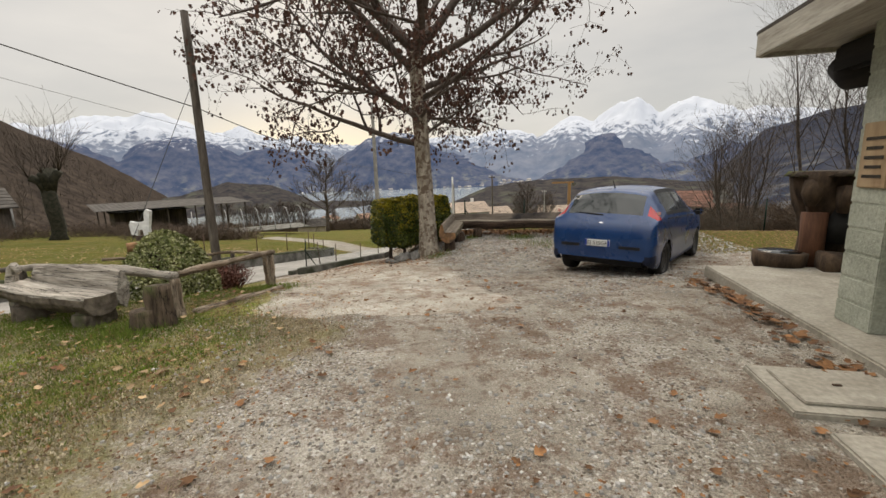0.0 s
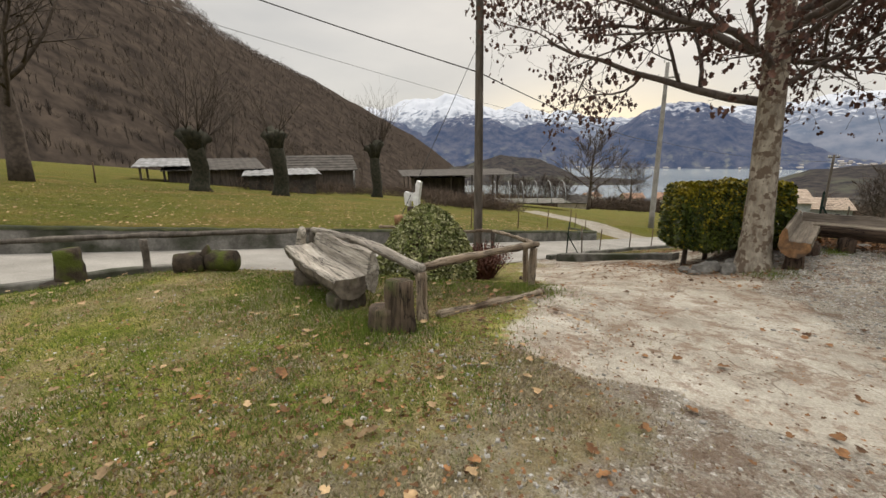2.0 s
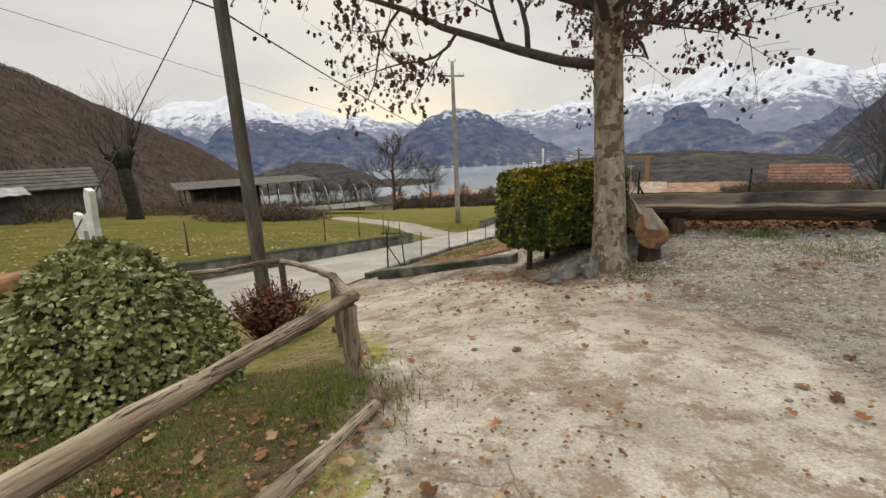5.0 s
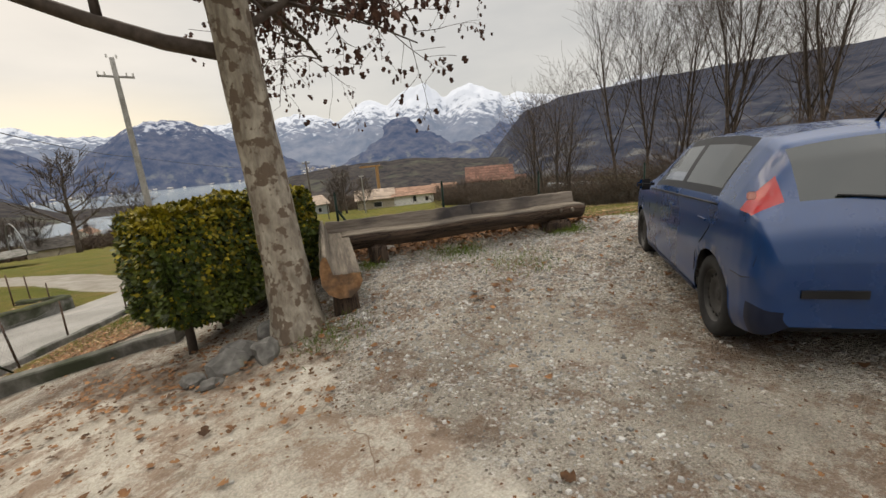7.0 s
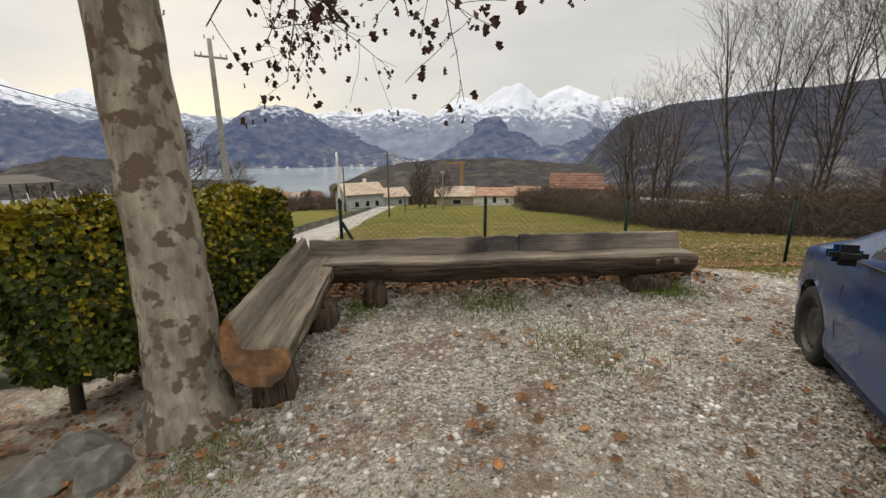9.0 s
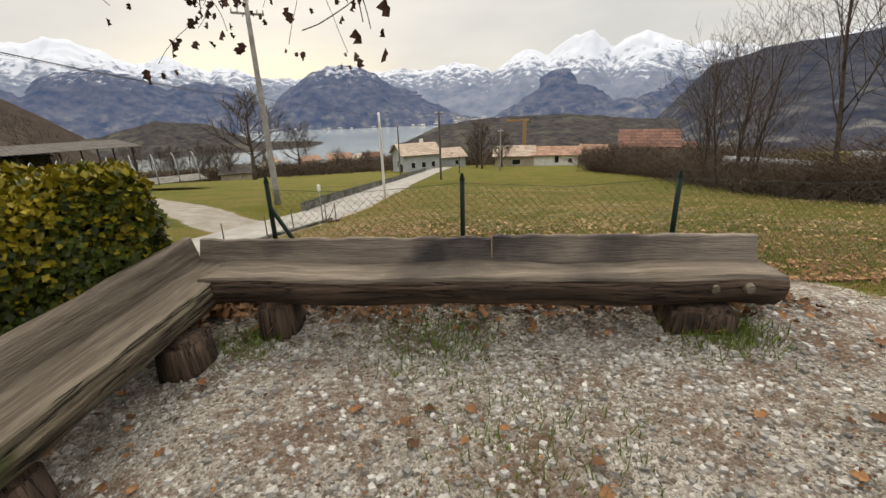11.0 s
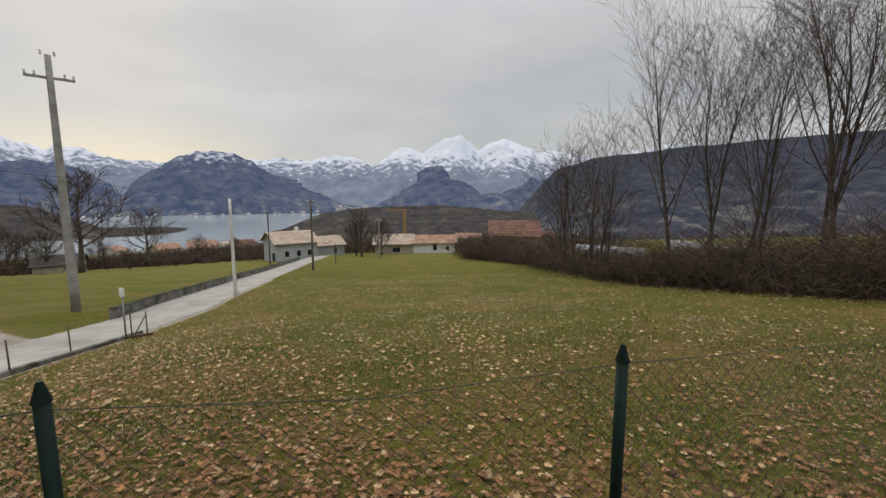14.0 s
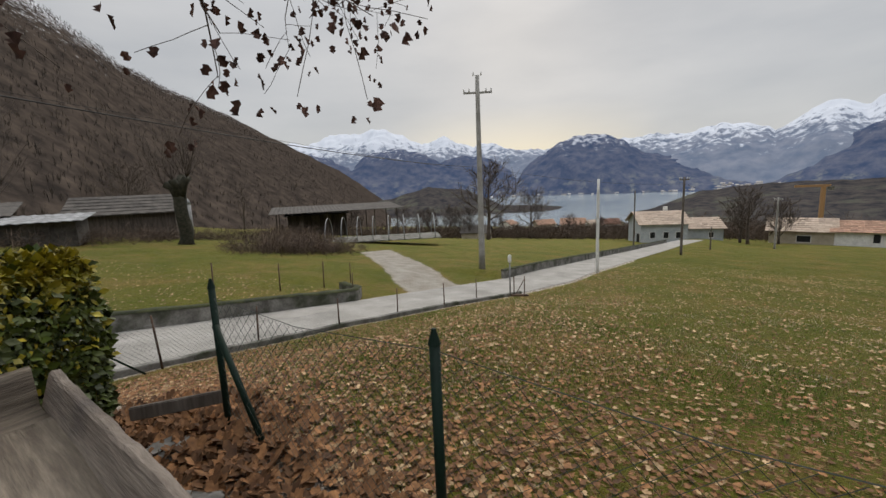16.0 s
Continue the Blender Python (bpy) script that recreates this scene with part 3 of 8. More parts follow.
def zone_fields(x, y):
    """How much of each ground cover lies at a place: gravel, green, leaf litter, soil, road, concrete."""
    right, left = np.interp(y, ROAD_Y, ROAD_R), np.interp(y, ROAD_Y, ROAD_L)
    u = y + 0.3 * x - 13.05
    wob = 0.35 * fbm(x, y, 1.3, 3.0) + 0.12 * fbm(x, y, 0.35, 5.0)
    # the lawn's edge runs from beside the walker's start to the fenced bed and the drive
    edge = np.interp(y, [-20, 0, 2.5, 4.0, 5.0, 6.5, 8.5, 10.5, 12.5], [-3.2, -3.0, -2.5, -1.9, -2.25, -2.35, -2.9, -3.9, -4.6])
    lawn = sstep(0.45, -0.45, x - edge + wob) * sstep(-0.1, 0.1, x - right) * sstep(12.9, 12.3, y)
    lawn_dry = sstep(1.6, -0.2, x - edge + wob) * (1 - lawn) + 0.62 * lawn * sstep(-2.3, 0.1, x - edge + 1.6 * wob)
    lawn_dry = lawn_dry * sstep(-0.1, 0.1, x - right) * sstep(13.2, 12.4, y)
    field = sstep(-0.1, 0.7, u + 0.5 * wob) * sstep(0.0, 0.5, x - right)
    field = np.maximum(field, sstep(5.6, 6.2, x + 0.5 * wob) * sstep(7.9, 8.5, y + 0.4 * wob))
    leftfield = sstep(0.0, 0.25, left - x)
    green = np.clip(lawn + field + leftfield, 0, 1)
    track = sstep(1.8, 0.9, np.abs((x + 4.0) * 0.78 + (y - 27.5) * 0.62 - 0.4) + 0.5 * wob) * (x < left + 0.5) * (x > -14) * (y > 24)
    green = green * (1 - track)
    slab = sstep(0.25, 0.6, sstep(-0.35, 0.1, x - edge + 0.4 * wob) * sstep(1.6, -0.8, x + 0.25 * (y - 7) + 1.8 * wob) * sstep(4.3, 5.0, y + 0.8 * wob) * sstep(12.5, 10.0, y) + 0.25 * wob)
    lawn_dry = lawn_dry * (1 - 0.85 * slab)
    litter = np.clip(field * sstep(9.5, 0.5, u + 2 * wob) * (0.75 + 0.5 * wob) + 0.35 * lawn_dry + 0.12 * sstep(0.5, -1.5, x - edge) * sstep(-3, 0, x - edge), 0, 1)
    stones = sstep(9.2, 10.2, y + 0.3 * x + wob) * (1 - field) * sstep(-0.6, 0.4, x)
    soil = np.clip(np.exp(-((x + 3.3) ** 2 + (y - 6.6) ** 2) / 1.6) * 1.1 + 0.55 * lawn_dry * sstep(-0.1, 0.5, wob) + 0.9 * np.exp(-(((x + 0.9) * 0.8 + (y - 10.2) * 0.6) ** 2) / 0.35 - ((x + 1.1) ** 2 + (y - 10.9) ** 2) / 5), 0, 1)
    return green, litter, stones, soil, track, lawn_dry, slab, np.clip(field + 0.9 * leftfield, 0, 1)


zones = zone_fields(GX.ravel(), GY.ravel())
for zone_name, values in zip(("green", "litter", "stones", "soil", "track", "dry", "slab", "deep"), zones):
    at = gme.attributes.new("zone_" + zone_name, "FLOAT", "POINT")
    at.data.foreach_set("value", np.ascontiguousarray(values, dtype=np.float32))


def ground_material():
    m = bpy.data.materials.new("ground_cover")
    m.use_nodes = True
    n, l = m.node_tree.nodes, m.node_tree.links
    b = n["Principled BSDF"]
    b.inputs["Roughness"].default_value, b.inputs["Specular IOR Level"].default_value = 0.95, 0.15
    tc = n.new("ShaderNodeTexCoord")

    def tex(s, d=6.0, r=0.6):
        t = n.new("ShaderNodeTexNoise")
        t.inputs["Scale"].default_value, t.inputs["Detail"].default_value, t.inputs["Roughness"].default_value = s, d, r
        l.new(tc.outputs["Object"], t.inputs["Vector"])
        return t.outputs["Fac"]

    def ramp(src, *stops):
        r = n.new("ShaderNodeValToRGB")
        while len(r.color_ramp.elements) < len(stops):
            r.color_ramp.elements.new(0.5)
        for e, (p, c) in zip(r.color_ramp.elements, stops):
            e.position, e.color = p, (*c, 1)
        l.new(src, r.inputs[0])
        return r.outputs[0]

    def rng(src, a, b2, c=0.0, d=1.0):
        r = n.new("ShaderNodeMapRange")
        for k, v in zip(("From Min", "From Max", "To Min", "To Max"), (a, b2, c, d)):
            r.inputs[k].default_value = v
        l.new(src, r.inputs["Value"])
        return r.outputs[0]

    def math2(op, a, c):
        q = n.new("ShaderNodeMath")
        q.operation = op
        for i, v in enumerate((a, c)):
            if isinstance(v, float):
                q.inputs[i].default_value = v
            else:
                l.new(v, q.inputs[i])
        return q.outputs[0]

    def mix(f, a, c, blend="MIX"):
        q = n.new("ShaderNodeMixRGB")
        q.blend_type = blend
        for i, v in enumerate((f, a, c)):
            if isinstance(v, float):
                q.inputs[i].default_value = v
            elif isinstance(v, tuple):
                q.inputs[i].default_value = (*v, 1)
            else:
                l.new(v, q.inputs[i])
        return q.outputs[0]

    def attr(name):
        a = n.new("ShaderNodeAttribute")
        a.attribute_name = "zone_" + name
        return a.outputs["Fac"]

    # gravel: pebbles of several greys with sandy fines between them
    vor = n.new("ShaderNodeTexVoronoi")
    vor.inputs["Scale"].default_value = 58.0
    l.new(tc.outputs["Object"], vor.inputs["Vector"])
    hue = n.new("ShaderNodeSeparateColor")
    l.new(vor.outputs["Color"], hue.inputs[0])
    vor2 = n.new("ShaderNodeTexVoronoi")
    vor2.inputs["Scale"].default_value = 95.0
    l.new(tc.outputs["Object"], vor2.inputs["Vector"])
    pebble = ramp(hue.outputs[0], (0.0, (0.15, 0.125, 0.10)), (0.5, (0.38, 0.345, 0.295)), (0.85, (0.58, 0.54, 0.485)), (1.0, (0.70, 0.67, 0.62)))
    sand = ramp(tex(1.1, 8.0), (0.3, (0.25, 0.22, 0.18)), (0.5, (0.40, 0.36, 0.30)), (0.7, (0.55, 0.51, 0.44)))
    sand = mix(1.0, sand, rng(tex(90.0, 5.0, 0.75), 0.3, 0.7, 0.45, 1.65), "MULTIPLY")
    many = math2("ADD", rng(tex(0.9, 5.0), 0.40, 0.62, 0.0, 0.55), math2("MULTIPLY", attr("stones"), 0.6))
    show = math2("GREATER_THAN", many, rng(hue.outputs[1], 0.0, 1.0, 0.05, 1.0))
    gravel = mix(show, sand, pebble)
    reddish = rng(tex(1.3, 9.0, 0.78), 0.53, 0.64)
    gravel = mix(math2("MULTIPLY", reddish, 0.6), gravel, (0.17, 0.095, 0.055))
    pale = ramp(tex(1.7, 8.0, 0.65), (0.3, (0.27, 0.24, 0.195)), (0.55, (0.42, 0.385, 0.325)), (0.75, (0.56, 0.53, 0.465)))
    pale = mix(1.0, pale, rng(tex(60.0, 6.0, 0.75), 0.3, 0.7, 0.6, 1.4), "MULTIPLY")
    vc = n.new("ShaderNodeTexVoronoi")
    vc.feature = "DISTANCE_TO_EDGE"
    vc.inputs["Scale"].default_value = 1.5
    warp = n.new("ShaderNodeMixRGB")
    warp.blend_type, warp.inputs[0].default_value = "ADD", 0.35
    wt = n.new("ShaderNodeTexNoise")
    wt.inputs["Scale"].default_value = 3.0
    l.new(tc.outputs["Object"], wt.inputs["Vector"])
    l.new(tc.outputs["Object"], warp.inputs[1])
    l.new(wt.outputs["Color"], warp.inputs[2])
    l.new(warp.outputs[0], vc.inputs["Vector"])
    crack = math2("MULTIPLY", rng(vc.outputs["Distance"], 0.014, 0.002), rng(tex(1.2, 4.0), 0.45, 0.6))
    pale = mix(math2("MULTIPLY", crack, 0.75), pale, (0.12, 0.085, 0.06))
    slab = math2("ADD", attr("slab"), rng(tex(3.5, 7.0, 0.7), 0.3, 0.7, -0.4, 0.4))
    gravel = mix(rng(slab, 0.45, 0.62), gravel, pale)
    gravel = mix(math2("MULTIPLY", rng(tex(2.1, 11.0, 0.85), 0.495, 0.56), 0.68), gravel, (0.185, 0.115, 0.075))
    gravel = mix(math2("MULTIPLY", rng(tex(3.2, 9.0, 0.8), 0.55, 0.63), 0.55), gravel, (0.13, 0.085, 0.06))
    # grass, seen as turf with worn and yellow places
    turf = ramp(tex(2.6, 9.0, 0.78), (0.32, (0.085, 0.135, 0.010)), (0.46, (0.165, 0.20, 0.030)), (0.56, (0.30, 0.265, 0.095)), (0.70, (0.45, 0.37, 0.21)))
    turf = mix(1.0, turf, rng(tex(48.0, 8.0, 0.85), 0.34, 0.68, 0.15, 2.1), "MULTIPLY")
    wide = ramp(tex(0.33, 10.0, 0.72), (0.36, (0.105, 0.13, 0.012)), (0.50, (0.175, 0.165, 0.035)), (0.62, (0.27, 0.185, 0.08)))
    wide = mix(1.0, wide, rng(tex(11.0, 9.0, 0.8), 0.34, 0.66, 0.45, 1.6), "MULTIPLY")
    turf = mix(0.25, turf, wide)
    straw = ramp(tex(9.0, 8.0, 0.75), (0.3, (0.12, 0.085, 0.05)), (0.5, (0.27, 0.21, 0.125)), (0.7, (0.46, 0.39, 0.26)))
    bare = rng(tex(0.9, 9.0, 0.75), 0.47, 0.60)
    turf = mix(math2("MULTIPLY", bare, 0.75), turf, straw)
    turf = mix(math2("MULTIPLY", attr("deep"), 0.78), turf, wide)
    turf = mix(attr("deep"), turf, mix(1.0, turf, (0.52, 0.53, 0.30), "MULTIPLY"))
    green = math2("ADD", attr("green"), rng(tex(6.0, 6.0, 0.75), 0.3, 0.7, -0.28, 0.28))
    col = mix(rng(green, 0.42, 0.58), gravel, turf)
    dry = math2("ADD", attr("dry"), rng(tex(5.0, 6.0, 0.75), 0.3, 0.7, -0.35, 0.35))
    col = mix(math2("MULTIPLY", rng(dry, 0.4, 0.75), 0.75), col, mix(0.5, straw, turf))
    soil = ramp(tex(14.0, 8.0, 0.7), (0.3, (0.055, 0.038, 0.027)), (0.7, (0.15, 0.105, 0.075)))
    sl = math2("ADD", attr("soil"), rng(tex(4.0, 6.0), 0.3, 0.7, -0.3, 0.3))
    col = mix(math2("MULTIPLY", rng(sl, 0.4, 0.8), 0.8), col, soil)
    vorl = n.new("ShaderNodeTexVoronoi")
    vorl.inputs["Scale"].default_value = 36.0
    l.new(tc.outputs["Object"], vorl.inputs["Vector"])
    lh = n.new("ShaderNodeSeparateColor")
    l.new(vorl.outputs["Color"], lh.inputs[0])
    leafc = ramp(lh.outputs[0], (0.0, (0.09, 0.045, 0.018)), (0.5, (0.19, 0.105, 0.045)), (1.0, (0.33, 0.22, 0.11)))
    lit = math2("GREATER_THAN", math2("MULTIPLY", attr("litter"), 0.5), lh.outputs[1])
    col = mix(math2("MULTIPLY", lit, rng(attr("green"), 0.3, 0.6)), col, leafc)
    tr = ramp(tex(1.4, 6.0), (0.35, (0.26, 0.23, 0.19)), (0.7, (0.38, 0.355, 0.31)))
    col = mix(rng(attr("track"), 0.3, 0.7), col, tr)
    l.new(col, b.inputs["Base Color"])
    hgt = math2("ADD", math2("MULTIPLY", vor.outputs["Distance"], -0.9), math2("MULTIPLY", tex(60.0, 5.0), 1.2))
    hgt = math2("ADD", hgt, math2("MULTIPLY", vor2.outputs["Distance"], -0.4))
    bp = n.new("ShaderNodeBump")
    bp.inputs["Strength"].default_value, bp.inputs["Distance"].default_value = 0.95, 0.03
    l.new(rng(slab, 0.45, 0.62, 0.95, 0.35), bp.inputs["Strength"])
    l.new(hgt, bp.inputs["Height"])
    l.new(bp.outputs[0], b.inputs["Normal"])
    return m


gme.materials.append(ground_material())
ground = tagged(new("ground", gme), "gravel court, lawn and sloping meadows with fallen leaves", "ground", kind="structure")


# ---- road and walls along it ----
def strip(name, ys, left, right, lift, across, material, drop=0.0):
    verts, faces = [], []
    for y in ys:
        a, b = np.interp(y, ROAD_Y, left), np.interp(y, ROAD_Y, right)
        for k in range(across + 1):
            x = a + (b - a) * k / across
            verts.append((x, y, float(road_z(y)) + lift + 0.05 * (0.25 - (k / across - 0.5) ** 2)))
    for i in range(len(ys) - 1):
        for k in range(across):
            q = i * (across + 1) + k
            faces.append((q, q + 1, q + across + 2, q + across + 1))
    me = mesh_from(name, verts, faces, True)
    me.materials.append(material)
    return new(name, me)


road = strip("road", list(np.arange(-60, 24, 0.6)) + list(np.arange(24, 100, 1.0)), ROAD_L, ROAD_R, 0.02, 8, M_ASPHALT)
tagged(road, "pale worn asphalt lane sloping down to the lake", "road", kind="structure")


def wall_along(name, pts, height, thick, material, label, base=-0.25, top_material=None, bumpy=0.02, seed=3):
    """A low wall along points of the plan, its top following the ground's fall."""
    rng = random.Random(seed)
    fine = []
    for (x0, y0), (x1, y1) in zip(pts, pts[1:]):
        n = max(2, int(math.hypot(x1 - x0, y1 - y0) / 0.5))
        fine += [(x0 + (x1 - x0) * k / n, y0 + (y1 - y0) * k / n) for k in range(n)]
    fine.append(pts[-1])
    verts, faces, tops = [], [], []
    for i, (x, y) in enumerate(fine):
        a, b = fine[max(i - 1, 0)], fine[min(i + 1, len(fine) - 1)]
        d = math.hypot(b[0] - a[0], b[1] - a[1])
        nx, ny = -(b[1] - a[1]) / d, (b[0] - a[0]) / d
        z = height(x, y) + rng.uniform(-bumpy, bumpy)
        lo = min(gz(x, y), z) + base - 0.3
        for s, zz in ((-1, lo), (-1, z - 0.02), (-0.85, z), (0.85, z), (1, z - 0.02), (1, lo)):
            w = thick / 2 * s + rng.uniform(-0.004, 0.004)
            verts.append((x + nx * w, y + ny * w, zz))
    for i in range(len(fine) - 1):
        for k in range(5):
            q = i * 6 + k
            faces.append((q, q + 6, q + 7, q + 1))
    faces.append(tuple(range(6)))
    faces.append(tuple((len(fine) - 1) * 6 + k for k in (5, 4, 3, 2, 1, 0)))
    me = mesh_from(name, verts, faces)
    me.materials.append(material)
    ob = tagged(new(name, me), label, "wall", kind="structure")
    if top_material:
        v2, f2 = [], []
        for i, (x, y) in enumerate(fine):
            q = i * 6
            for k, up in ((1, 0.0), (2, 0.03), (3, 0.035), (4, 0.0)):
                vx, vy, vz = verts[q + k]
                out = 0.015 if k in (1, 4) else 0
                v2.append((vx + (vx - x) * out / (thick / 2), vy + (vy - y) * out / (thick / 2), vz + up + rng.uniform(0, 0.025)))
        for i in range(len(fine) - 1):
            for k in range(3):
                q = i * 4 + k
                f2.append((q, q + 4, q + 5, q + 1))
        cap = part("coping", mesh_from("coping", v2, f2, True), top_material, ob, "moss and soil on the wall's top")
    return ob


def on_left(y, off=0.12):
    return (float(np.interp(y, ROAD_Y, ROAD_L)) - off, y)


def on_right(y, off=0.1):
    return (float(np.interp(y, ROAD_Y, ROAD_R)) + off, y)


wall_along("wall_meadow", [on_left(y) for y in (-40, -10, 0, 3.7, 8.8, 12.2, 16, 19.4, 22.0, 23.4)] + [(-5.2, 24.2), (-6.4, 24.9)],
           lambda x, y: float(road_z(y)) + float(np.interp(y, [0, 8, 23.4], [0.62, 0.52, 0.40])), 0.28, M_CONC, "low grey concrete retaining wall stained with moss", top_material=M_MOSSTOP)
wall_along("wall_lane", [on_left(y, 0.1) for y in (32.2, 36, 50, 72, 84)], lambda x, y: float(road_z(y)) + 0.45, 0.25, M_CONC, "dark low concrete wall along the lane", top_material=M_MOSSTOP, seed=4)
wall_along("wall_drive", [(-4.0, 13.7), (-2.6, 13.0), (-1.5, 12.4), (-1.05, 12.1)], lambda x, y: float(np.interp(x, [-4.0, -1.5, -1.0], [-0.76, -0.19, -0.06])), 0.22, M_CONC, "low grey concrete kerb wall beside the drive", seed=5)
wall_along("wall_verge", [on_right(y, 0.08) for y in (13.9, 16, 19.4, 23.4, 27.1)], lambda x, y: float(road_z(y)) + 0.12, 0.14, M_CONC, "thin concrete edging between lane and meadow", seed=6)
wall_along("wall_lawn", [on_right(y, 0.35) for y in (-30, -5, 0, 3.7, 6.5)], lambda x, y: gz(x + 0.6, y) + 0.02, 0.14, M_CONC, "thin concrete edging behind the lawn", seed=7)

# ---- lake and mountains ----
lake_me = mesh_from("water", [(-4500, 500, -100), (4500, 500, -100), (4500, 4600, -100), (-4500, 4600, -100)], [(0, 1, 2, 3)])
lake_me.materials.append(M_LAKE)
tagged(new("water", lake_me), "pale grey lake below the mountains", "lake", kind="structure")

EYE_Z = 1.9


def range_mesh(name, az0, az1, near, far, crest, material, label, foot=-104.0, rough=0.10, octaves=6, n_az=260, n_r=46, seed=1.0, depth=lambda a: 0.0):
    """A mountain flank between two ranges: rises from the foot to a crest whose height is given by azimuth."""
    az = np.linspace(az0, az1, n_az)
    f = np.linspace(0, 1.25, n_r)
    A, F = np.meshgrid(az, f)
    D = near + (far - near) * F + depth(A)
    top = crest(az)[None, :]
    x, y = D * np.sin(np.radians(A)), D * np.cos(np.radians(A))
    shape = np.where(F <= 1, F ** 0.85, np.maximum(0, 1 - (F - 1) * 2.2))
    tops = EYE_Z + (near + (far - near) + depth(A)) * np.tan(np.radians(top))
    span = tops - foot
    ridged = np.zeros_like(x)
    amp, size = 1.0, (far - near) * 0.55
    for o in range(octaves):
        w = np.abs(fbm(x, y, size, seed + o * 1.7, 1))
        ridged += amp * (0.45 - w)
        amp, size = amp * 0.55, size * 0.5
    hold = np.where(F < 1, np.sin(np.pi * np.clip(F, 0, 1)) ** 0.8, 0) + 0.10 * np.exp(-((F - 1) / 0.08) ** 2)
    z = foot + span * shape + span * rough * ridged * hold * 2.2
    verts = np.stack([x.ravel(), y.ravel(), z.ravel()], 1)
    q = (np.arange(n_r - 1)[:, None] * n_az + np.arange(n_az - 1)[None]).ravel()
    me = bpy.data.meshes.new(name)
    faces = np.stack([q, q + 1, q + 1 + n_az, q + n_az], 1)
    me.from_pydata(verts.tolist(), [], faces.tolist())
    me.polygons.foreach_set("use_smooth", [True] * len(me.polygons))
    me.materials.append(material)
    return tagged(new(name, me), label, "mountain", kind="structure")


def peaks(base, *some, sharp=1.25):
    """A skyline in degrees: peaks of (azimuth, height, half width), ragged."""
    def crest(a):
        e = np.full_like(a, base)
        for az, h, w in some:
            e = np.maximum(e, base + (h - base) * np.maximum(0, 1 - (np.abs(a - az) / w) ** sharp))
        return e + 0.30 * fbm(a, a * 0.7, 2.3, 4.0, 5) + 0.17 * fbm(a, a * 0.3, 0.7, 9.0, 4)
    return crest


range_mesh("backdrop_snow_range", -75, 80, 3000, 4600, peaks(3.7, (-44, 6.2, 16), (-34, 6.6, 9), (-28.5, 6.9, 8), (-21, 5.6, 7), (-16, 4.6, 6), (5, 4.6, 7), (12.4, 5.2, 6), (16, 4.2, 5), (21.4, 6.3, 5), (28.3, 7.6, 6), (34.6, 7.3, 7), (41, 5.6, 9), (55, 5.5, 14)), M_FAR_SNOW, "distant mountain range tinted haze-blue, with snowy crest", rough=0.17, seed=2.0, n_az=560, n_r=90)
range_mesh("backdrop_front_range", -60, 75, 2850, 3500, peaks(-1.0, (-40, 4.6, 14), (-27, 4.9, 11), (-17.5, 3.7, 9), (-1.8, 5.4, 11), (4.5, 2.6, 12), (25.8, 4.0, 9.5), (38, 2.6, 14), sharp=1.7), M_FAR_FRONT, "wooded mountain flanks tinted haze-blue above the far shore", rough=0.10, seed=5.0, n_az=420, n_r=50)
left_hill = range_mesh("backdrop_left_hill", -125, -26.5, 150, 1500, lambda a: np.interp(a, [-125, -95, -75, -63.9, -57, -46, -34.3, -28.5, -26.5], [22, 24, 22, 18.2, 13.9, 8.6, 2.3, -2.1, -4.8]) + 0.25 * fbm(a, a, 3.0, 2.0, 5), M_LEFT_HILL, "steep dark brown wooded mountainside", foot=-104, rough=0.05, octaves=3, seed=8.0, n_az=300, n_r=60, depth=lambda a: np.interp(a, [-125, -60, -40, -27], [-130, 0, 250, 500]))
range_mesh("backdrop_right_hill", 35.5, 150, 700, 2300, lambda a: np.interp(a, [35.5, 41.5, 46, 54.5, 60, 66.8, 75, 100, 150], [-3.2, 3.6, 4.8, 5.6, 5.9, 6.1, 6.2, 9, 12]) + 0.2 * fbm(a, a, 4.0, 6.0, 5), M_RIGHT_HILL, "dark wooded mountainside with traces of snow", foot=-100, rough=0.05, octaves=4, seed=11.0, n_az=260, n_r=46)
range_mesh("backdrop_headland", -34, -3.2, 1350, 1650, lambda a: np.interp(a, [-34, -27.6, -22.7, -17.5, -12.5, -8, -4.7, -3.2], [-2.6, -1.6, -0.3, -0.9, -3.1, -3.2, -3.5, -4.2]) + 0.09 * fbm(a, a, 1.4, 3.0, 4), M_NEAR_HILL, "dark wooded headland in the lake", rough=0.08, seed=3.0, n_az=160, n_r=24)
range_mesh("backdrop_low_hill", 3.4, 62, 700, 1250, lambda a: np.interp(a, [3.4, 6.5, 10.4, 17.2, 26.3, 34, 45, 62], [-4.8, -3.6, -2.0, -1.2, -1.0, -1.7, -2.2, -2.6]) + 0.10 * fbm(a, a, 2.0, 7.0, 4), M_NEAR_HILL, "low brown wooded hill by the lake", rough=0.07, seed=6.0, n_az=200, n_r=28)


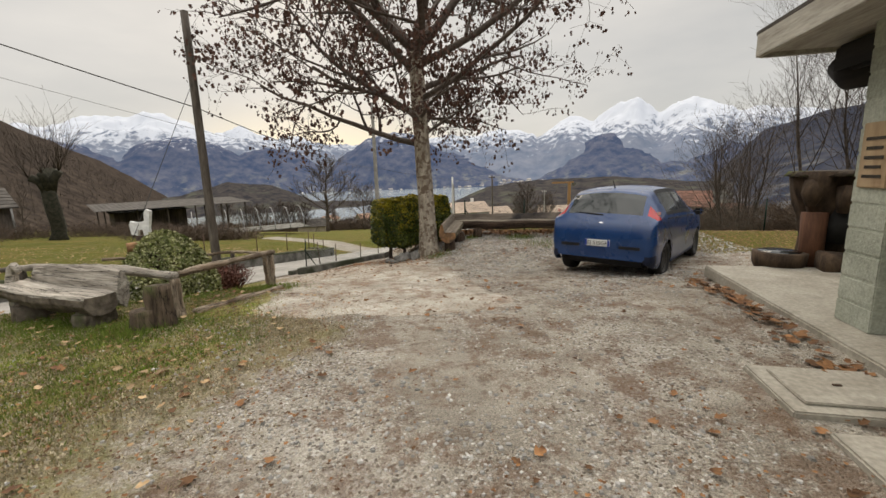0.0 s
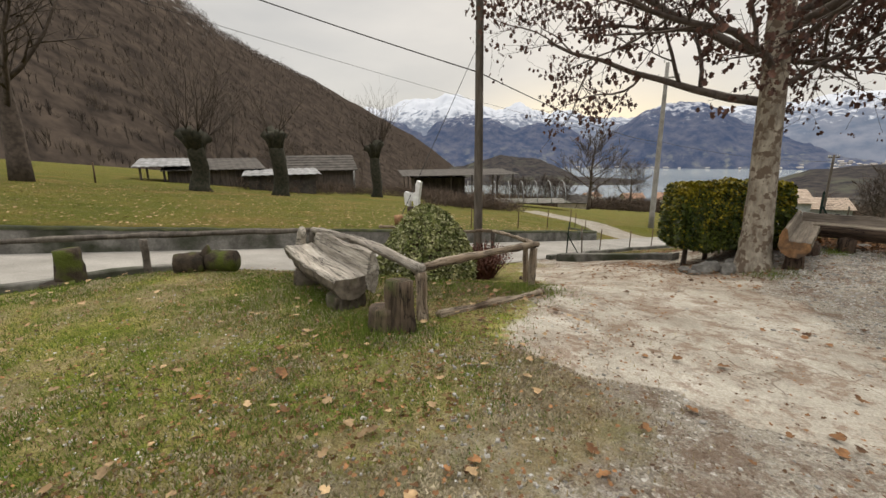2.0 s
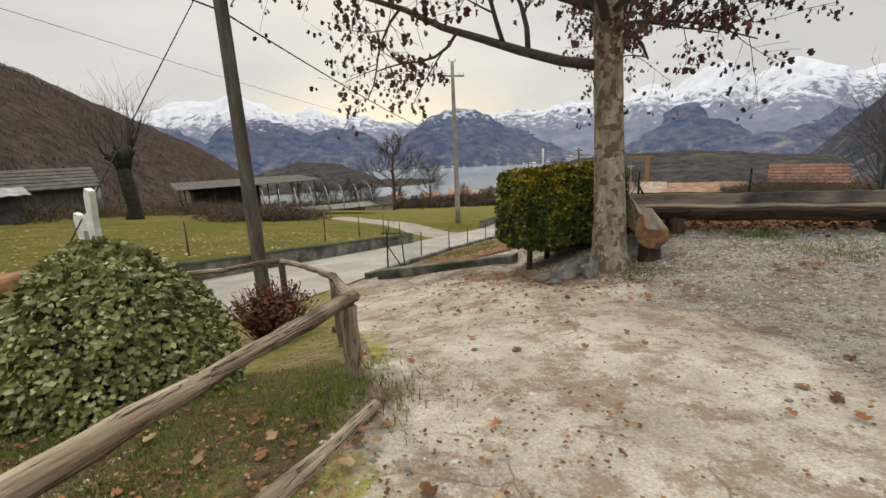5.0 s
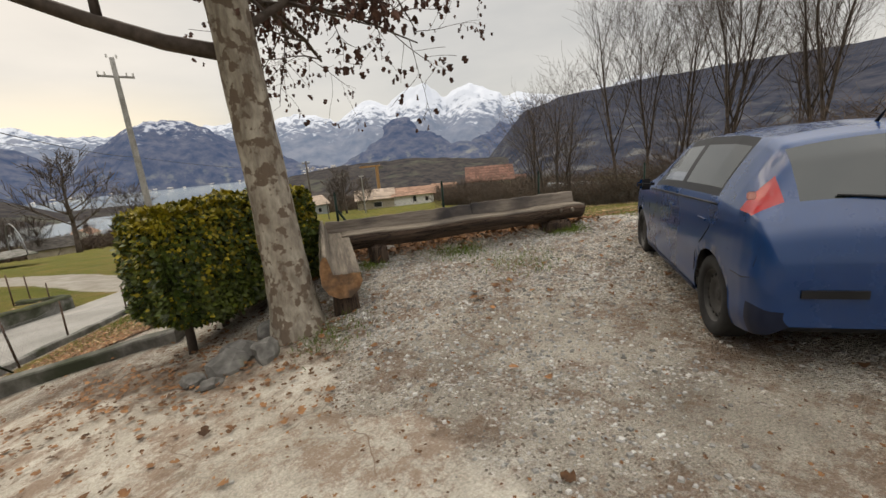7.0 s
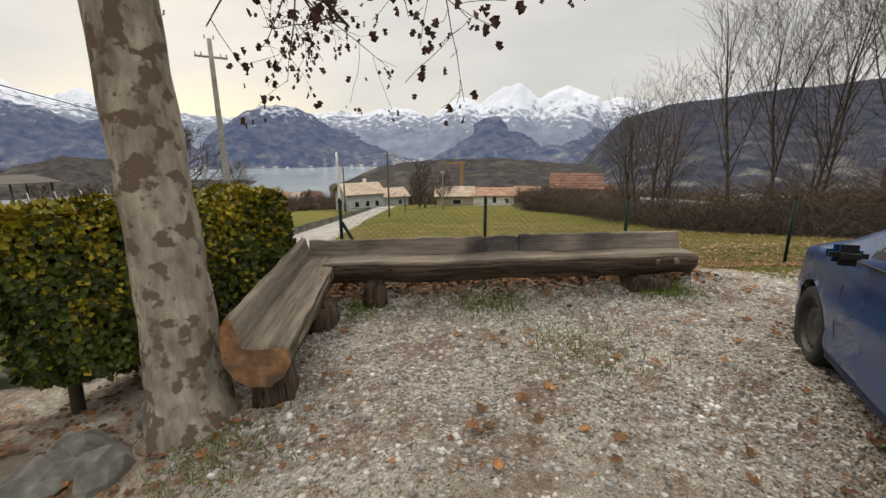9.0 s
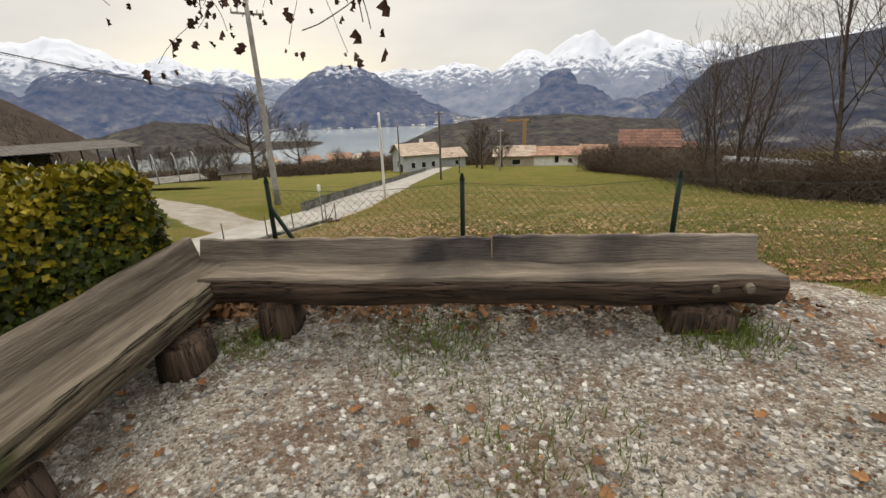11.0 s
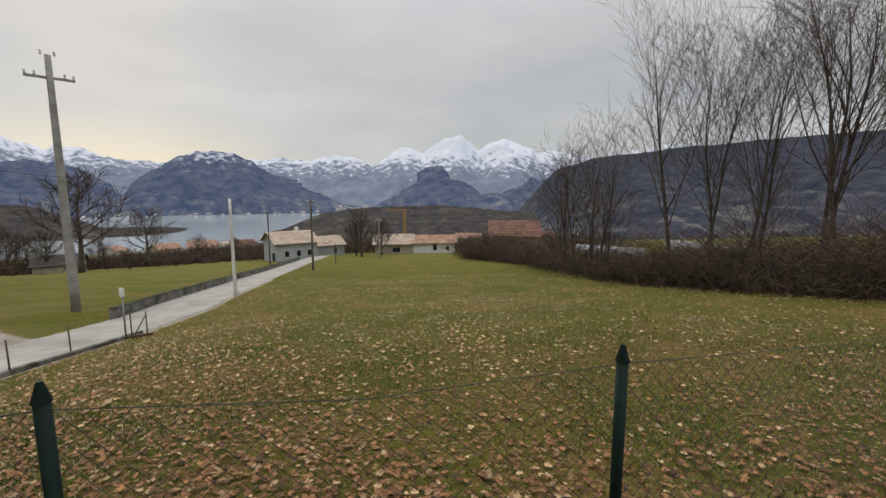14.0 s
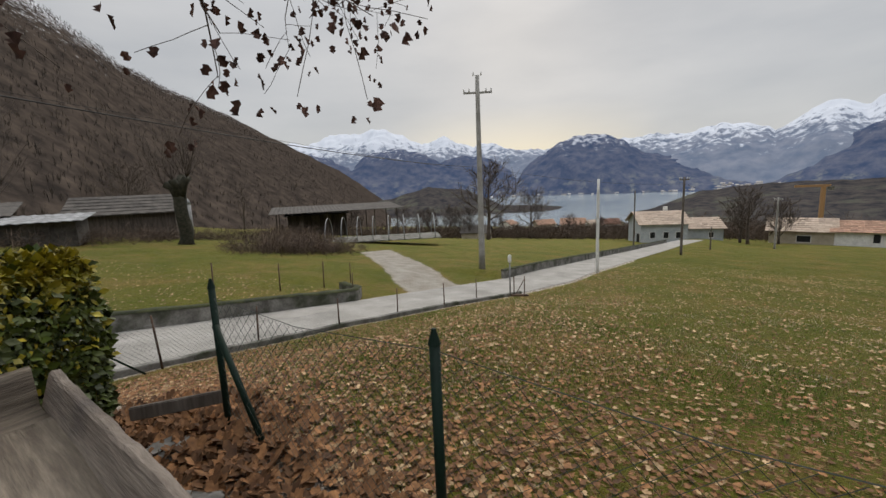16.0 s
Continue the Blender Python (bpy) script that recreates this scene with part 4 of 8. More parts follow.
def hillside_trees(hill, count, tall, seed, label, within):
    """Bare woodland over a slope: each tree a stem and a spray of tapering shoots."""
    rng = np.random.RandomState(seed)
    co = np.empty(len(hill.data.vertices) * 3)
    hill.data.vertices.foreach_get("co", co)
    co = co.reshape(-1, 3)
    co = co[(np.hypot(co[:, 0], co[:, 1]) < within) & (co[:, 2] > -40)]
    at = co[rng.randint(0, len(co), count)] + np.stack([rng.uniform(-9, 9, count), rng.uniform(-9, 9, count), np.full(count, -1.5)], 1)
    h = tall * rng.uniform(0.6, 1.25, count)
    shoots = 11
    v = np.empty((count, shoots, 3, 3))
    for k in range(shoots):
        a, b = rng.uniform(0, 6.28, count), rng.uniform(0, 6.28, count)
        w = h * (0.030 if k == 0 else rng.uniform(0.010, 0.022, count))
        low = h * (0.0 if k == 0 else rng.uniform(0.12, 0.5, count))
        out = h * (0.04 if k == 0 else rng.uniform(0.10, 0.34, count))
        foot = at + np.stack([0 * h, 0 * h, low], 1)
        side = np.stack([np.cos(a) * w, np.sin(a) * w, 0 * h], 1)
        v[:, k, 0], v[:, k, 1] = foot - side, foot + side
        v[:, k, 2] = at + np.stack([np.cos(b) * out, np.sin(b) * out, h * (0.95 if k == 0 else rng.uniform(0.55, 1.0, count))], 1)
    n = count * shoots
    me = bpy.data.meshes.new("hillside_woods")
    me.vertices.add(n * 3)
    me.vertices.foreach_set("co", v.ravel())
    me.loops.add(n * 3)
    me.loops.foreach_set("vertex_index", np.arange(n * 3, dtype=np.int32))
    me.polygons.add(n)
    me.polygons.foreach_set("loop_start", np.arange(0, n * 3, 3, dtype=np.int32))
    me.polygons.foreach_set("loop_total", np.full(n, 3, dtype=np.int32))
    me.update(calc_edges=True)
    me.materials.append(M_HILLTREE)
    return tagged(new("hillside_woods", me), label, "woods", kind="stuff")


hillside_trees(left_hill, 22000, 8.5, 5, "bare brown woodland on the steep mountainside", 1500)


def shore_town():
    """Pale house blocks with low roofs along the far shore, a few pixels each."""
    rng = random.Random(14)
    heap = Heap()
    for _ in range(420):
        az = radians(rng.choice((rng.uniform(-30, 45), rng.gauss(0, 6), rng.gauss(20, 6))))
        d = rng.uniform(2860, 2990)
        x, y, z = d * math.sin(az), d * math.cos(az), -104 + (d - 2850) * rng.uniform(0.15, 0.32)
        w, dp, h = rng.uniform(6, 15), rng.uniform(6, 10), rng.uniform(5, 10)
        heap.add([(x - w, y - dp, z - 6), (x + w, y - dp, z - 6), (x + w, y + dp, z - 6), (x - w, y + dp, z - 6), (x - w, y - dp, z + h), (x + w, y - dp, z + h), (x + w, y + dp, z + h), (x - w, y + dp, z + h), (x - w, y, z + h + 3), (x + w, y, z + h + 3)],
                 [(0, 1, 5, 4), (1, 2, 6, 9, 5), (2, 3, 7, 6), (3, 0, 4, 8, 7), (4, 5, 9, 8), (6, 7, 8, 9)])
    tagged(part("shore_town", heap.mesh("shore_town"), mat("far_pale_walls", (0.26, 0.24, 0.23), (0.50, 0.48, 0.46), 0.02, 0.9, island=0.4)), "pale houses of a town along the far shore", "town", kind="stuff")


shore_town()


# ---- trees ----
def limb(heap, start, way, length, radius, rng, depth, tips, sides=(7, 5, 4, 3, 3), wander=0.25, lift=0.06, kids=(5, 5, 4, 3), shrink=0.55, spread=0.8, segs=6, end=0.35, thin=0.004, first=0.25):
    """One limb and, from it, its smaller limbs; the ends are gathered in tips."""
    p, d = Vector(start), Vector(way).normalized()
    pts, radii = [p.copy()], [radius]
    for i in range(segs):
        d = (d + Vector((rng.uniform(-1, 1), rng.uniform(-1, 1), rng.uniform(-1, 1))) * wander + Vector((0, 0, lift))).normalized()
        p = p + d * (length / segs)
        pts.append(p.copy())
        radii.append(max(thin, radius * (1 - (1 - end) * (i + 1) / segs)))
    level = min(depth, len(sides) - 1)
    heap.add(*tube(pts, radii, sides[len(sides) - 1 - level] if depth < len(sides) else sides[0], rough=0.06, seed=rng.randint(0, 999)))
    if depth <= 0:
        tips.append((pts[-1], d))
        tips.append((pts[len(pts) // 2], d))
        return
    count = kids[min(len(kids) - 1, max(0, len(kids) - depth))]
    for k in range(count):
        f = first + (1 - first) * (k + rng.random()) / count
        i = min(segs - 1, int(f * segs))
        q = pts[i].lerp(pts[i + 1], f * segs - i)
        axis = (pts[i + 1] - pts[i]).normalized()
        turn = Vector((rng.uniform(-1, 1), rng.uniform(-1, 1), rng.uniform(-0.5, 0.8)))
        turn = (turn - axis * turn.dot(axis)).normalized()
        nd = (axis * (1 - 0.4 * spread) + turn * spread).normalized()
        limb(heap, q, nd, length * shrink * rng.uniform(0.7, 1.25), max(thin, radii[i] * 0.55), rng, depth - 1, tips, sides, wander, lift, kids, shrink, spread, max(3, segs - 1), end, thin, first)


def leaf_faces(at, way, size, rng, curl=0.5):
    """A withered lobed leaf: two folded halves with ragged lobes."""
    d = Vector(way).normalized()
    s = d.cross(Vector((rng.uniform(-1, 1), rng.uniform(-1, 1), rng.uniform(-1, 1)))).normalized()
    n = d.cross(s)
    c = curl * size
    pts = [(0, 0, 0), (0.25, 0.42, 0.5), (0.5, 0.26, 0.25), (0.72, 0.40, 0.6), (1.0, 0.0, 0.15), (0.72, -0.40, 0.6), (0.5, -0.26, 0.25), (0.25, -0.42, 0.5)]
    vs = [Vector(at) + d * (a * size) + s * (b * size) + n * (q * c * rng.uniform(0.3, 1.2)) for a, b, q in pts]
    return vs, [(0, 4, 2, 1), (2, 4, 3), (0, 7, 6, 4), (6, 5, 4)]


def plane_tree():
    rng = random.Random(21)
    base = Vector((0.10, 10.36, gz(0.10, 10.36) - 0.12))
    tree = thing("plane_tree", base, 0, "large plane tree with patchy bark and withered brown leaves", "tree")
    trunk_pts = [(0, 0, 0), (0, 0.01, 0.12), (0, 0.03, 0.35), (-0.01, 0.07, 0.8), (-0.02, 0.12, 1.4), (-0.05, 0.16, 2.1), (-0.075, 0.20, 2.8), (-0.10, 0.23, 3.5), (-0.12, 0.26, 4.2), (-0.15, 0.30, 4.9)]
    radii = [0.34, 0.285, 0.24, 0.212, 0.197, 0.188, 0.182, 0.18, 0.175, 0.165]
    fine_p, fine_r = [], []
    for i in range(len(trunk_pts) - 1):
        for k in range(4):
            f = k / 4
            fine_p.append(Vector(trunk_pts[i]).lerp(Vector(trunk_pts[i + 1]), f))
            fine_r.append(radii[i] * (1 - f) + radii[i + 1] * f)
    part("trunk", tube_mesh("trunk", fine_p + [trunk_pts[-1]], fine_r + [0.17], sides=26, rough=0.07, seed=4), M_BARK, tree, "mottled grey and brown flaking bark")
    heap, tips = Heap(), []
    twigs = Heap()
    low = [  # height, azimuth, rise, length, radius
        (2.80, 160, 0.20, 4.2, 0.08), (2.95, 15, 0.80, 2.0, 0.045), (3.5, 52, -0.03, 3.3, 0.055), (3.4, 290, 0.35, 2.6, 0.05), (3.3, 245, 0.5, 3.2, 0.07), (3.5, 165, 0.5, 4.4, 0.085), (3.8, 325, 0.42, 4.2, 0.08), (4.05, 30, 0.45, 4.2, 0.08),
        (4.2, 110, 0.5, 3.6, 0.075), (4.45, 205, 0.65, 5.0, 0.10), (4.6, 350, 0.55, 5.6, 0.10), (4.7, 280, 0.6, 4.4, 0.09), (4.8, 65, 0.8, 4.8, 0.10), (4.9, 150, 1.2, 5.0, 0.12), (4.9, 300, 1.4, 4.8, 0.12), (4.9, 10, 0.95, 5.6, 0.12), (4.9, 180, 0.8, 5.4, 0.11)]
    for h, az, rise, length, r in low:
        x, y0 = -0.15 * h / 4.9, 0.05 + 0.25 * h / 4.9
        way = Vector((math.cos(radians(az)), math.sin(radians(az)), rise))
        before = len(tips)
        limb(heap, (x, y0, h), way, length, r, rng, 3, tips, wander=0.16, lift=0.015, kids=(6, 6, 5), shrink=0.48, spread=0.95, segs=7, thin=0.003, first=0.2)
    part("crown", heap.mesh("crown", True), M_TWIG, tree, "dark bare limbs and twigs")
    leaves = Heap()
    for p, d in tips:
        if p.z < (2.2 if (p.x < -0.5 or p.y > 0.7) else 2.75):
            continue
        for _ in range(rng.choice((1, 1, 2, 2, 3, 4))):
            q = p + Vector((rng.uniform(-0.12, 0.12), rng.uniform(-0.12, 0.12), rng.uniform(-0.14, 0.02)))
            leaves.add(*leaf_faces(q, (rng.uniform(-0.6, 0.6), rng.uniform(-0.6, 0.6), -1), rng.uniform(0.05, 0.105), rng, 0.7))
    part("foliage", leaves.mesh("foliage"), M_DEADLEAF, tree, "withered dark brown hanging leaves")
    return len(tips)


plane_tree()


# ---- the corner bench of split logs ----
def loft(profile, axis_pts, across, seed=0, rough=0.01, caps=True, sub=4, crack=0.010):
    """A profile of (across, up) carried along points of the plan."""
    rng = random.Random(seed)
    fine = []
    for (s0, z0), (s1, z1) in zip(profile, profile[1:] + profile[:1]):
        fine += [(s0 + (s1 - s0) * f / sub, z0 + (z1 - z0) * f / sub) for f in range(sub)]
    profile = fine
    verts, faces, n = [], [], len(profile)
    a = Vector((across[0], across[1], 0)).normalized()
    for i, p in enumerate(axis_pts):
        p = Vector(p)
        for k, (s, z) in enumerate(profile):
            w = rough * (noise.noise(Vector((i * 0.3 + seed, k * 0.45, seed * 0.3))) + 0.12 * rng.uniform(-1, 1))
            w -= crack * max(0.0, noise.noise(Vector((i * 0.09 + seed, k * 1.37, 4.0))) * 2.5 - 0.5)
            verts.append(p + a * (s + w) + Vector((0, 0, z + 0.8 * w)))
    for i in range(len(axis_pts) - 1):
        for k in range(n):
            q, q2 = i * n + k, i * n + (k + 1) % n
            faces.append((q, q2, q2 + n, q + n))
    if caps:
        faces.append(tuple(range(n - 1, -1, -1)))
        faces.append(tuple((len(axis_pts) - 1) * n + k for k in range(n)))
    return verts, faces


def corner_bench():
    bench = thing("corner_bench", (1.1, 11.55, gz(1.1, 11.55)), 0, "weathered corner bench of split logs on stumps", "bench")
    def inb(me_v):
        o = Vector(bench.matrix_world.translation)
        return [Vector(v) - o for v in me_v]
    a, b = Vector((1.02, 11.575, 0.80)), Vector((4.64, 10.603, 0.82))
    e = (b - a).normalized()
    nrm = Vector((-e.y, e.x, 0))
    seat_profile = [(0.0, -0.02), (0.015, 0.0), (0.12, 0.004), (0.25, 0.0), (0.40, 0.004), (0.43, -0.05), (0.40, -0.16), (0.30, -0.235), (0.18, -0.25), (0.07, -0.215), (0.0, -0.13), (-0.015, -0.06)]
    pts = between(a, b, 44)
    for i, p in enumerate(pts):
        p += nrm * 0.012 * math.sin(i * 0.5)
        p.z += 0.010 * math.sin(i * 0.37) + 0.003 * math.sin(i * 1.3)
    v, f = loft(seat_profile, pts, nrm, 3, 0.006, crack=0.010)
    top, under, faces_top, faces_low = [], [], [], []
    n = len(seat_profile) * 4
    me = mesh_from("seat", inb(v), f)
    me.materials.append(M_SEAT)
    me.materials.append(M_LOGDARK)
    me.materials.append(M_CUT)
    for poly in me.polygons:
        k = poly.vertices[0] % n
        poly.material_index = 0 if (len(poly.vertices) == 4 and max(vv % n for vv in poly.vertices) <= 16) else 1
        poly.use_smooth = len(poly.vertices) == 4
    ob = new("seat", me)
    ob.parent = bench
    seat_ob = ob
    tagged(ob, "grey split-log seat with dark bark edge")
    for off, rad in ((3.32, 0.032), (3.52, 0.036)):
        kp = a + e * off - nrm * 0.012 + Vector((0, 0, -0.07))
        m = Matrix.Translation(kp - Vector(bench.matrix_world.translation)) @ Matrix.Rotation(math.atan2(e.y, e.x), 4, "Z") @ Matrix.Rotation(radians(90), 4, "X")
        bm = bmesh.new()
        bmesh.ops.create_cone(bm, cap_ends=True, segments=14, radius1=rad, radius2=rad * 0.75, depth=0.03)
        bm.transform(m)
        part("knot", bm, M_SEAT, bench, "sawn-off knot")
    grain_along(seat_ob, e)
    # two back planks with a wavy top edge
    for s0, s1, dz in ((-0.20, 1.98, 0.0), (1.99, 3.72, 0.012)):
        verts, faces = [], []
        m = 26
        for i in range(m + 1):
            q = a + e * (s0 + (s1 - s0) * i / m) + nrm * (0.345 - 0.02 * (s0 + (s1 - s0) * i / m))
            t = 0.165 + dz + 0.018 * noise.noise(Vector((i * 0.35, s0, 2))) + 0.006 * math.sin(i * 1.9)
            lean = 0.05
            for (w, z) in ((0, 0.0), (0.0 + lean, t - 0.008), (0.012 + lean, t), (0.045 + lean, t - 0.004), (0.055, 0.0)):
                verts.append(q + nrm * w + Vector((0, 0, z - 0.004)))
        for i in range(m):
            for k in range(5):
                q, q2 = i * 5 + k, i * 5 + (k + 1) % 5
                faces.append((q, q2, q2 + 5, q + 5))
        faces += [(4, 3, 2, 1, 0), tuple(m * 5 + k for k in range(5))]
        grain_along(part("backrest", mesh_from("backrest", inb(verts), faces), M_BACK, bench, "grey weathered back plank"), e)
    # the short seat, cut with its back from one log
    c, d = Vector((0.735, 10.07, 0.70)), Vector((1.085, 11.44, 0.775))
    e2 = (d - c).normalized()
    n2 = Vector((-e2.y, e2.x, 0)).normalized()
    prof = [(0.0, 0.0), (0.10, 0.004), (0.19, 0.004), (0.275, 0.012), (0.29, 0.10), (0.315, 0.20), (0.35, 0.205), (0.375, 0.15), (0.40, 0.03), (0.395, -0.09), (0.34, -0.19), (0.24, -0.25), (0.13, -0.25), (0.04, -0.19), (-0.005, -0.09)]
    v, f = loft(prof, between(c, d + e2 * 0.46, 24), n2, 7, 0.010)
    me = mesh_from("seat", inb(v), f)
    for mm in (M_SEAT, M_RIDGEBARK, M_CUT):
        me.materials.append(mm)
    n = len(prof) * 4
    for poly in me.polygons:
        ks = [vv % n for vv in poly.vertices]
        poly.material_index = 2 if len(ks) > 4 else (0 if max(ks) <= 24 else 1)
        poly.use_smooth = len(ks) == 4
    ob = new("seat", me)
    ob.parent = bench
    tagged(grain_along(ob, e2), "log seat with carved back and sawn orange end")
    # stump legs
    o = Vector(bench.matrix_world.translation)
    for (x, y, sx, sy, h, tilt) in ((1.52, 11.62, 0.24, 0.34, 0.62, 6), (4.27, 10.87, 0.42, 0.34, 0.60, -5), (0.62, 10.34, 0.26, 0.24, 0.49, 4), (0.98, 11.30, 0.26, 0.28, 0.54, -4)):
        zb = gz(x, y) - 0.06
        bm = box(sx, sy, h - zb, (0, 0, 0), 0.03)
        bmesh.ops.subdivide_edges(bm, edges=bm.edges[:], cuts=2, use_grid_fill=True)
        for vv in bm.verts:
            vv.co += vv.co.normalized() * 0.02 * noise.noise(vv.co * 7 + Vector((x, y, 0)))
            vv.co.x *= 1.08 - 0.2 * vv.co.z / max(0.1, h - zb)
        bm.transform(Matrix.Translation(Vector((x, y, zb)) - o) @ Matrix.Rotation(math.atan2(e.y, e.x) + radians(tilt), 4, "Z"))
        grain_along(part("leg", bm, M_LOGDARK, bench, "dark stump leg", True), (0.02, 0, 1))


corner_bench()


# ---- the lawn's old bench, rails, stumps ----
def split_log_bench():
    bench = thing("log_bench", (-4.3, 4.95, gz(-4.3, 4.95)), 0, "old silver-grey split-log bench standing on the lawn", "bench")
    o = Vector(bench.matrix_world.translation)
    c, d = Vector((-3.68, 4.56, 0.97)), Vector((-5.06, 5.19, 0.99))
    e = (d - c).normalized()
    n1 = Vector((e.y, -e.x, 0)).normalized()
    prof = [(0.0, -0.03), (0.015, 0.0), (0.14, -0.012), (0.25, -0.008), (0.33, 0.0), (0.345, -0.06), (0.32, -0.15), (0.24, -0.21), (0.13, -0.215), (0.04, -0.16), (0.0, -0.09)]
    d = d + e * 0.10
    pts = between(c, d, 30)
    for i, p in enumerate(pts):
        p += -n1 * 0.03 * math.sin(i * 0.105) + n1 * 0.005 * math.sin(i * 0.8)
        p.z += 0.012 * math.sin(i * 0.3) + 0.02 * (i / 29) ** 3
    v, f = loft(prof, pts, n1, 12, 0.008, crack=0.022)
    me = mesh_from("seat", [x - o for x in v], f)
    for mm in (M_LOG, M_LOGEND):
        me.materials.append(mm)
    n = len(prof) * 4
    for poly in me.polygons:
        ks = [vv % n for vv in poly.vertices]
        poly.material_index = 0 if (len(ks) == 4 and max(ks) <= 20) else 1
        poly.use_smooth = len(ks) == 4
    ob = new("seat", me)
    ob.parent = bench
    tagged(grain_along(ob, e), "deeply cracked silver-grey seat log")
    prof = [(0.0, -0.02), (0.02, 0.10), (0.05, 0.205), (0.08, 0.225), (0.115, 0.20), (0.14, 0.06), (0.125, -0.10), (0.075, -0.20), (0.01, -0.14)]
    pts = between(c + n1 * 0.315 - e * 0.02, d + n1 * 0.30 - e * 0.12, 28)
    for i, p in enumerate(pts):
        p.z += 0.015 * math.sin(i * 0.4) - 0.03 * (i / 27)
    v, f = loft(prof, pts, n1, 15, 0.009, crack=0.020)
    grain_along(part("backrest", mesh_from("backrest", [x - o for x in v], f), M_LOG, bench, "cracked grey back log"), e)
    for q, tw in ((c + e * 0.20 + n1 * 0.19, 0.1), (c + e * 1.3 + n1 * 0.17, -0.2)):
        zb = gz(q.x, q.y) - 0.05
        bm = box(0.22, 0.34, 0.80 - zb, (0, 0, 0), 0.03)
        bmesh.ops.subdivide_edges(bm, edges=bm.edges[:], cuts=2, use_grid_fill=True)
        for vv in bm.verts:
            vv.co += Vector((1, 1, 0)) * 0.03 * noise.noise(vv.co * 6 + q)
        bm.transform(Matrix.Translation(Vector((q.x, q.y, zb)) - o) @ Matrix.Rotation(math.atan2(e.y, e.x) + tw, 4, "Z"))
        part("leg", bm, M_LOGEND, bench, "dark log foot", True)
    # a bent root stands at the far end as an armrest
    q = d + n1 * 0.2 + e * 0.05
    part("armrest", tube_mesh("armrest", [Vector((q.x, q.y, gz(q.x, q.y) - 0.05)) - o, q + Vector((0, 0, 0.02)) - o, q + Vector((0.02, 0.02, 0.17)) - o, q - e * 0.12 + Vector((0, 0, 0.22)) - o, q - e * 0.2 + Vector((0, 0, 0.14)) - o], [0.07, 0.065, 0.05, 0.04, 0.03], sides=9, rough=0.12, seed=4), M_LOG, bench, "bent root at the bench's end")


split_log_bench()


def rail_fence():
    fence = thing("log_fence", (-2.9, 4.9, gz(-2.9, 4.9)), 0, "rustic pole fence round the planted bed", "fence")
    o = Vector(fence.matrix_world.translation)
    corner, back, right, second = Vector((-2.98, 4.95, 1.06)), Vector((-5.50, 6.0, 1.06)), Vector((-2.58, 6.95, 0.92)), Vector((-3.18, 8.35, 0.70))
    far, bend = Vector((-4.30, 9.6, 0.55)), Vector((-4.85, 9.2, 0.55))
    rails = [(corner + Vector((0.02, -0.03, 0.03)), Vector((-4.45, 5.66, 1.10)), 0.058, M_LOG), (Vector((-4.40, 5.62, 1.10)), back, 0.047, M_LOG), (corner + Vector((0, 0.02, 0.035)), right + Vector((0.01, 0.09, 0.03)), 0.045, M_PALE),
             (right + Vector((0, 0.02, 0.02)), second, 0.04, M_PALE), (second, far, 0.034, M_PALE), (far, bend, 0.035, M_PALE), (bend, Vector((-5.6, 7.6, 0.85)), 0.035, M_PALE), (back, Vector((-8.2, 3.5, 1.09)), 0.042, M_POLEWOOD), (Vector((-8.2, 3.5, 1.09)), Vector((-11.5, -0.5, 1.15)), 0.042, M_POLEWOOD)]
    for i, (a, b, r, m) in enumerate(rails):
        n = max(8, int((b - a).length / 0.12))
        pts = between(a - o, b - o, n, 0.012, 0.006, i)
        grain_along(part("rail", tube_mesh("rail", pts, [r * (1 - 0.12 * math.sin(k * 0.7 + i)) for k in range(n)], sides=20, rough=0.10, seed=i, groove=0.30, squash=0.9), m, fence, "weathered split pole rail"), b - a)
    posts = [(corner, 0.052, 0.06), (Vector((-4.45, 5.68, 1.06)), 0.055, 0.02), (back, 0.06, 0.0), (right, 0.05, -0.03), (second, 0.045, 0.05), (far, 0.045, 0.0), (Vector((-6.90, 4.47, 1.07)), 0.045, 0.0), (Vector((-9.6, 1.8, 1.1)), 0.045, 0.0)]
    for i, (p, r, lean) in enumerate(posts):
        foot = Vector((p.x + lean, p.y - lean, gz(p.x + lean, p.y - lean) - 0.1))
        pts = between(foot - o, p - Vector((0, 0, 0.005)) - o, 9, 0, 0.006, i + 50)
        made = part("post", tube_mesh("post", pts, [r * (1 + 0.08 * math.sin(k + i)) for k in range(9)], sides=18, rough=0.07, seed=i + 20, groove=0.30), M_PALE if i in (0, 3, 4) else M_POLEWOOD, fence, "rough round post")
        grain_along(made, (0.02, 0, 1))
    for a, b, r in (((-2.86, 5.05), (-2.36, 6.56), 0.042), ((-2.36, 6.62), (-2.9, 8.2), 0.04), ((-3.0, 8.3), (-3.5, 9.1), 0.035)):
        pts = between(Vector((*a, gz(*a) + 0.02)) - o, Vector((*b, gz(*b) + 0.02)) - o, 14, 0, 0.008, 7)
        made = part("kick_rail", tube_mesh("kick_rail", pts, [r * (1 + 0.1 * math.sin(k * 1.1)) for k in range(14)], sides=18, rough=0.10, seed=33, groove=0.25), M_PALE, fence, "weathered log edging on the ground")
        grain_along(made, pts[-1] - pts[0])


rail_fence()


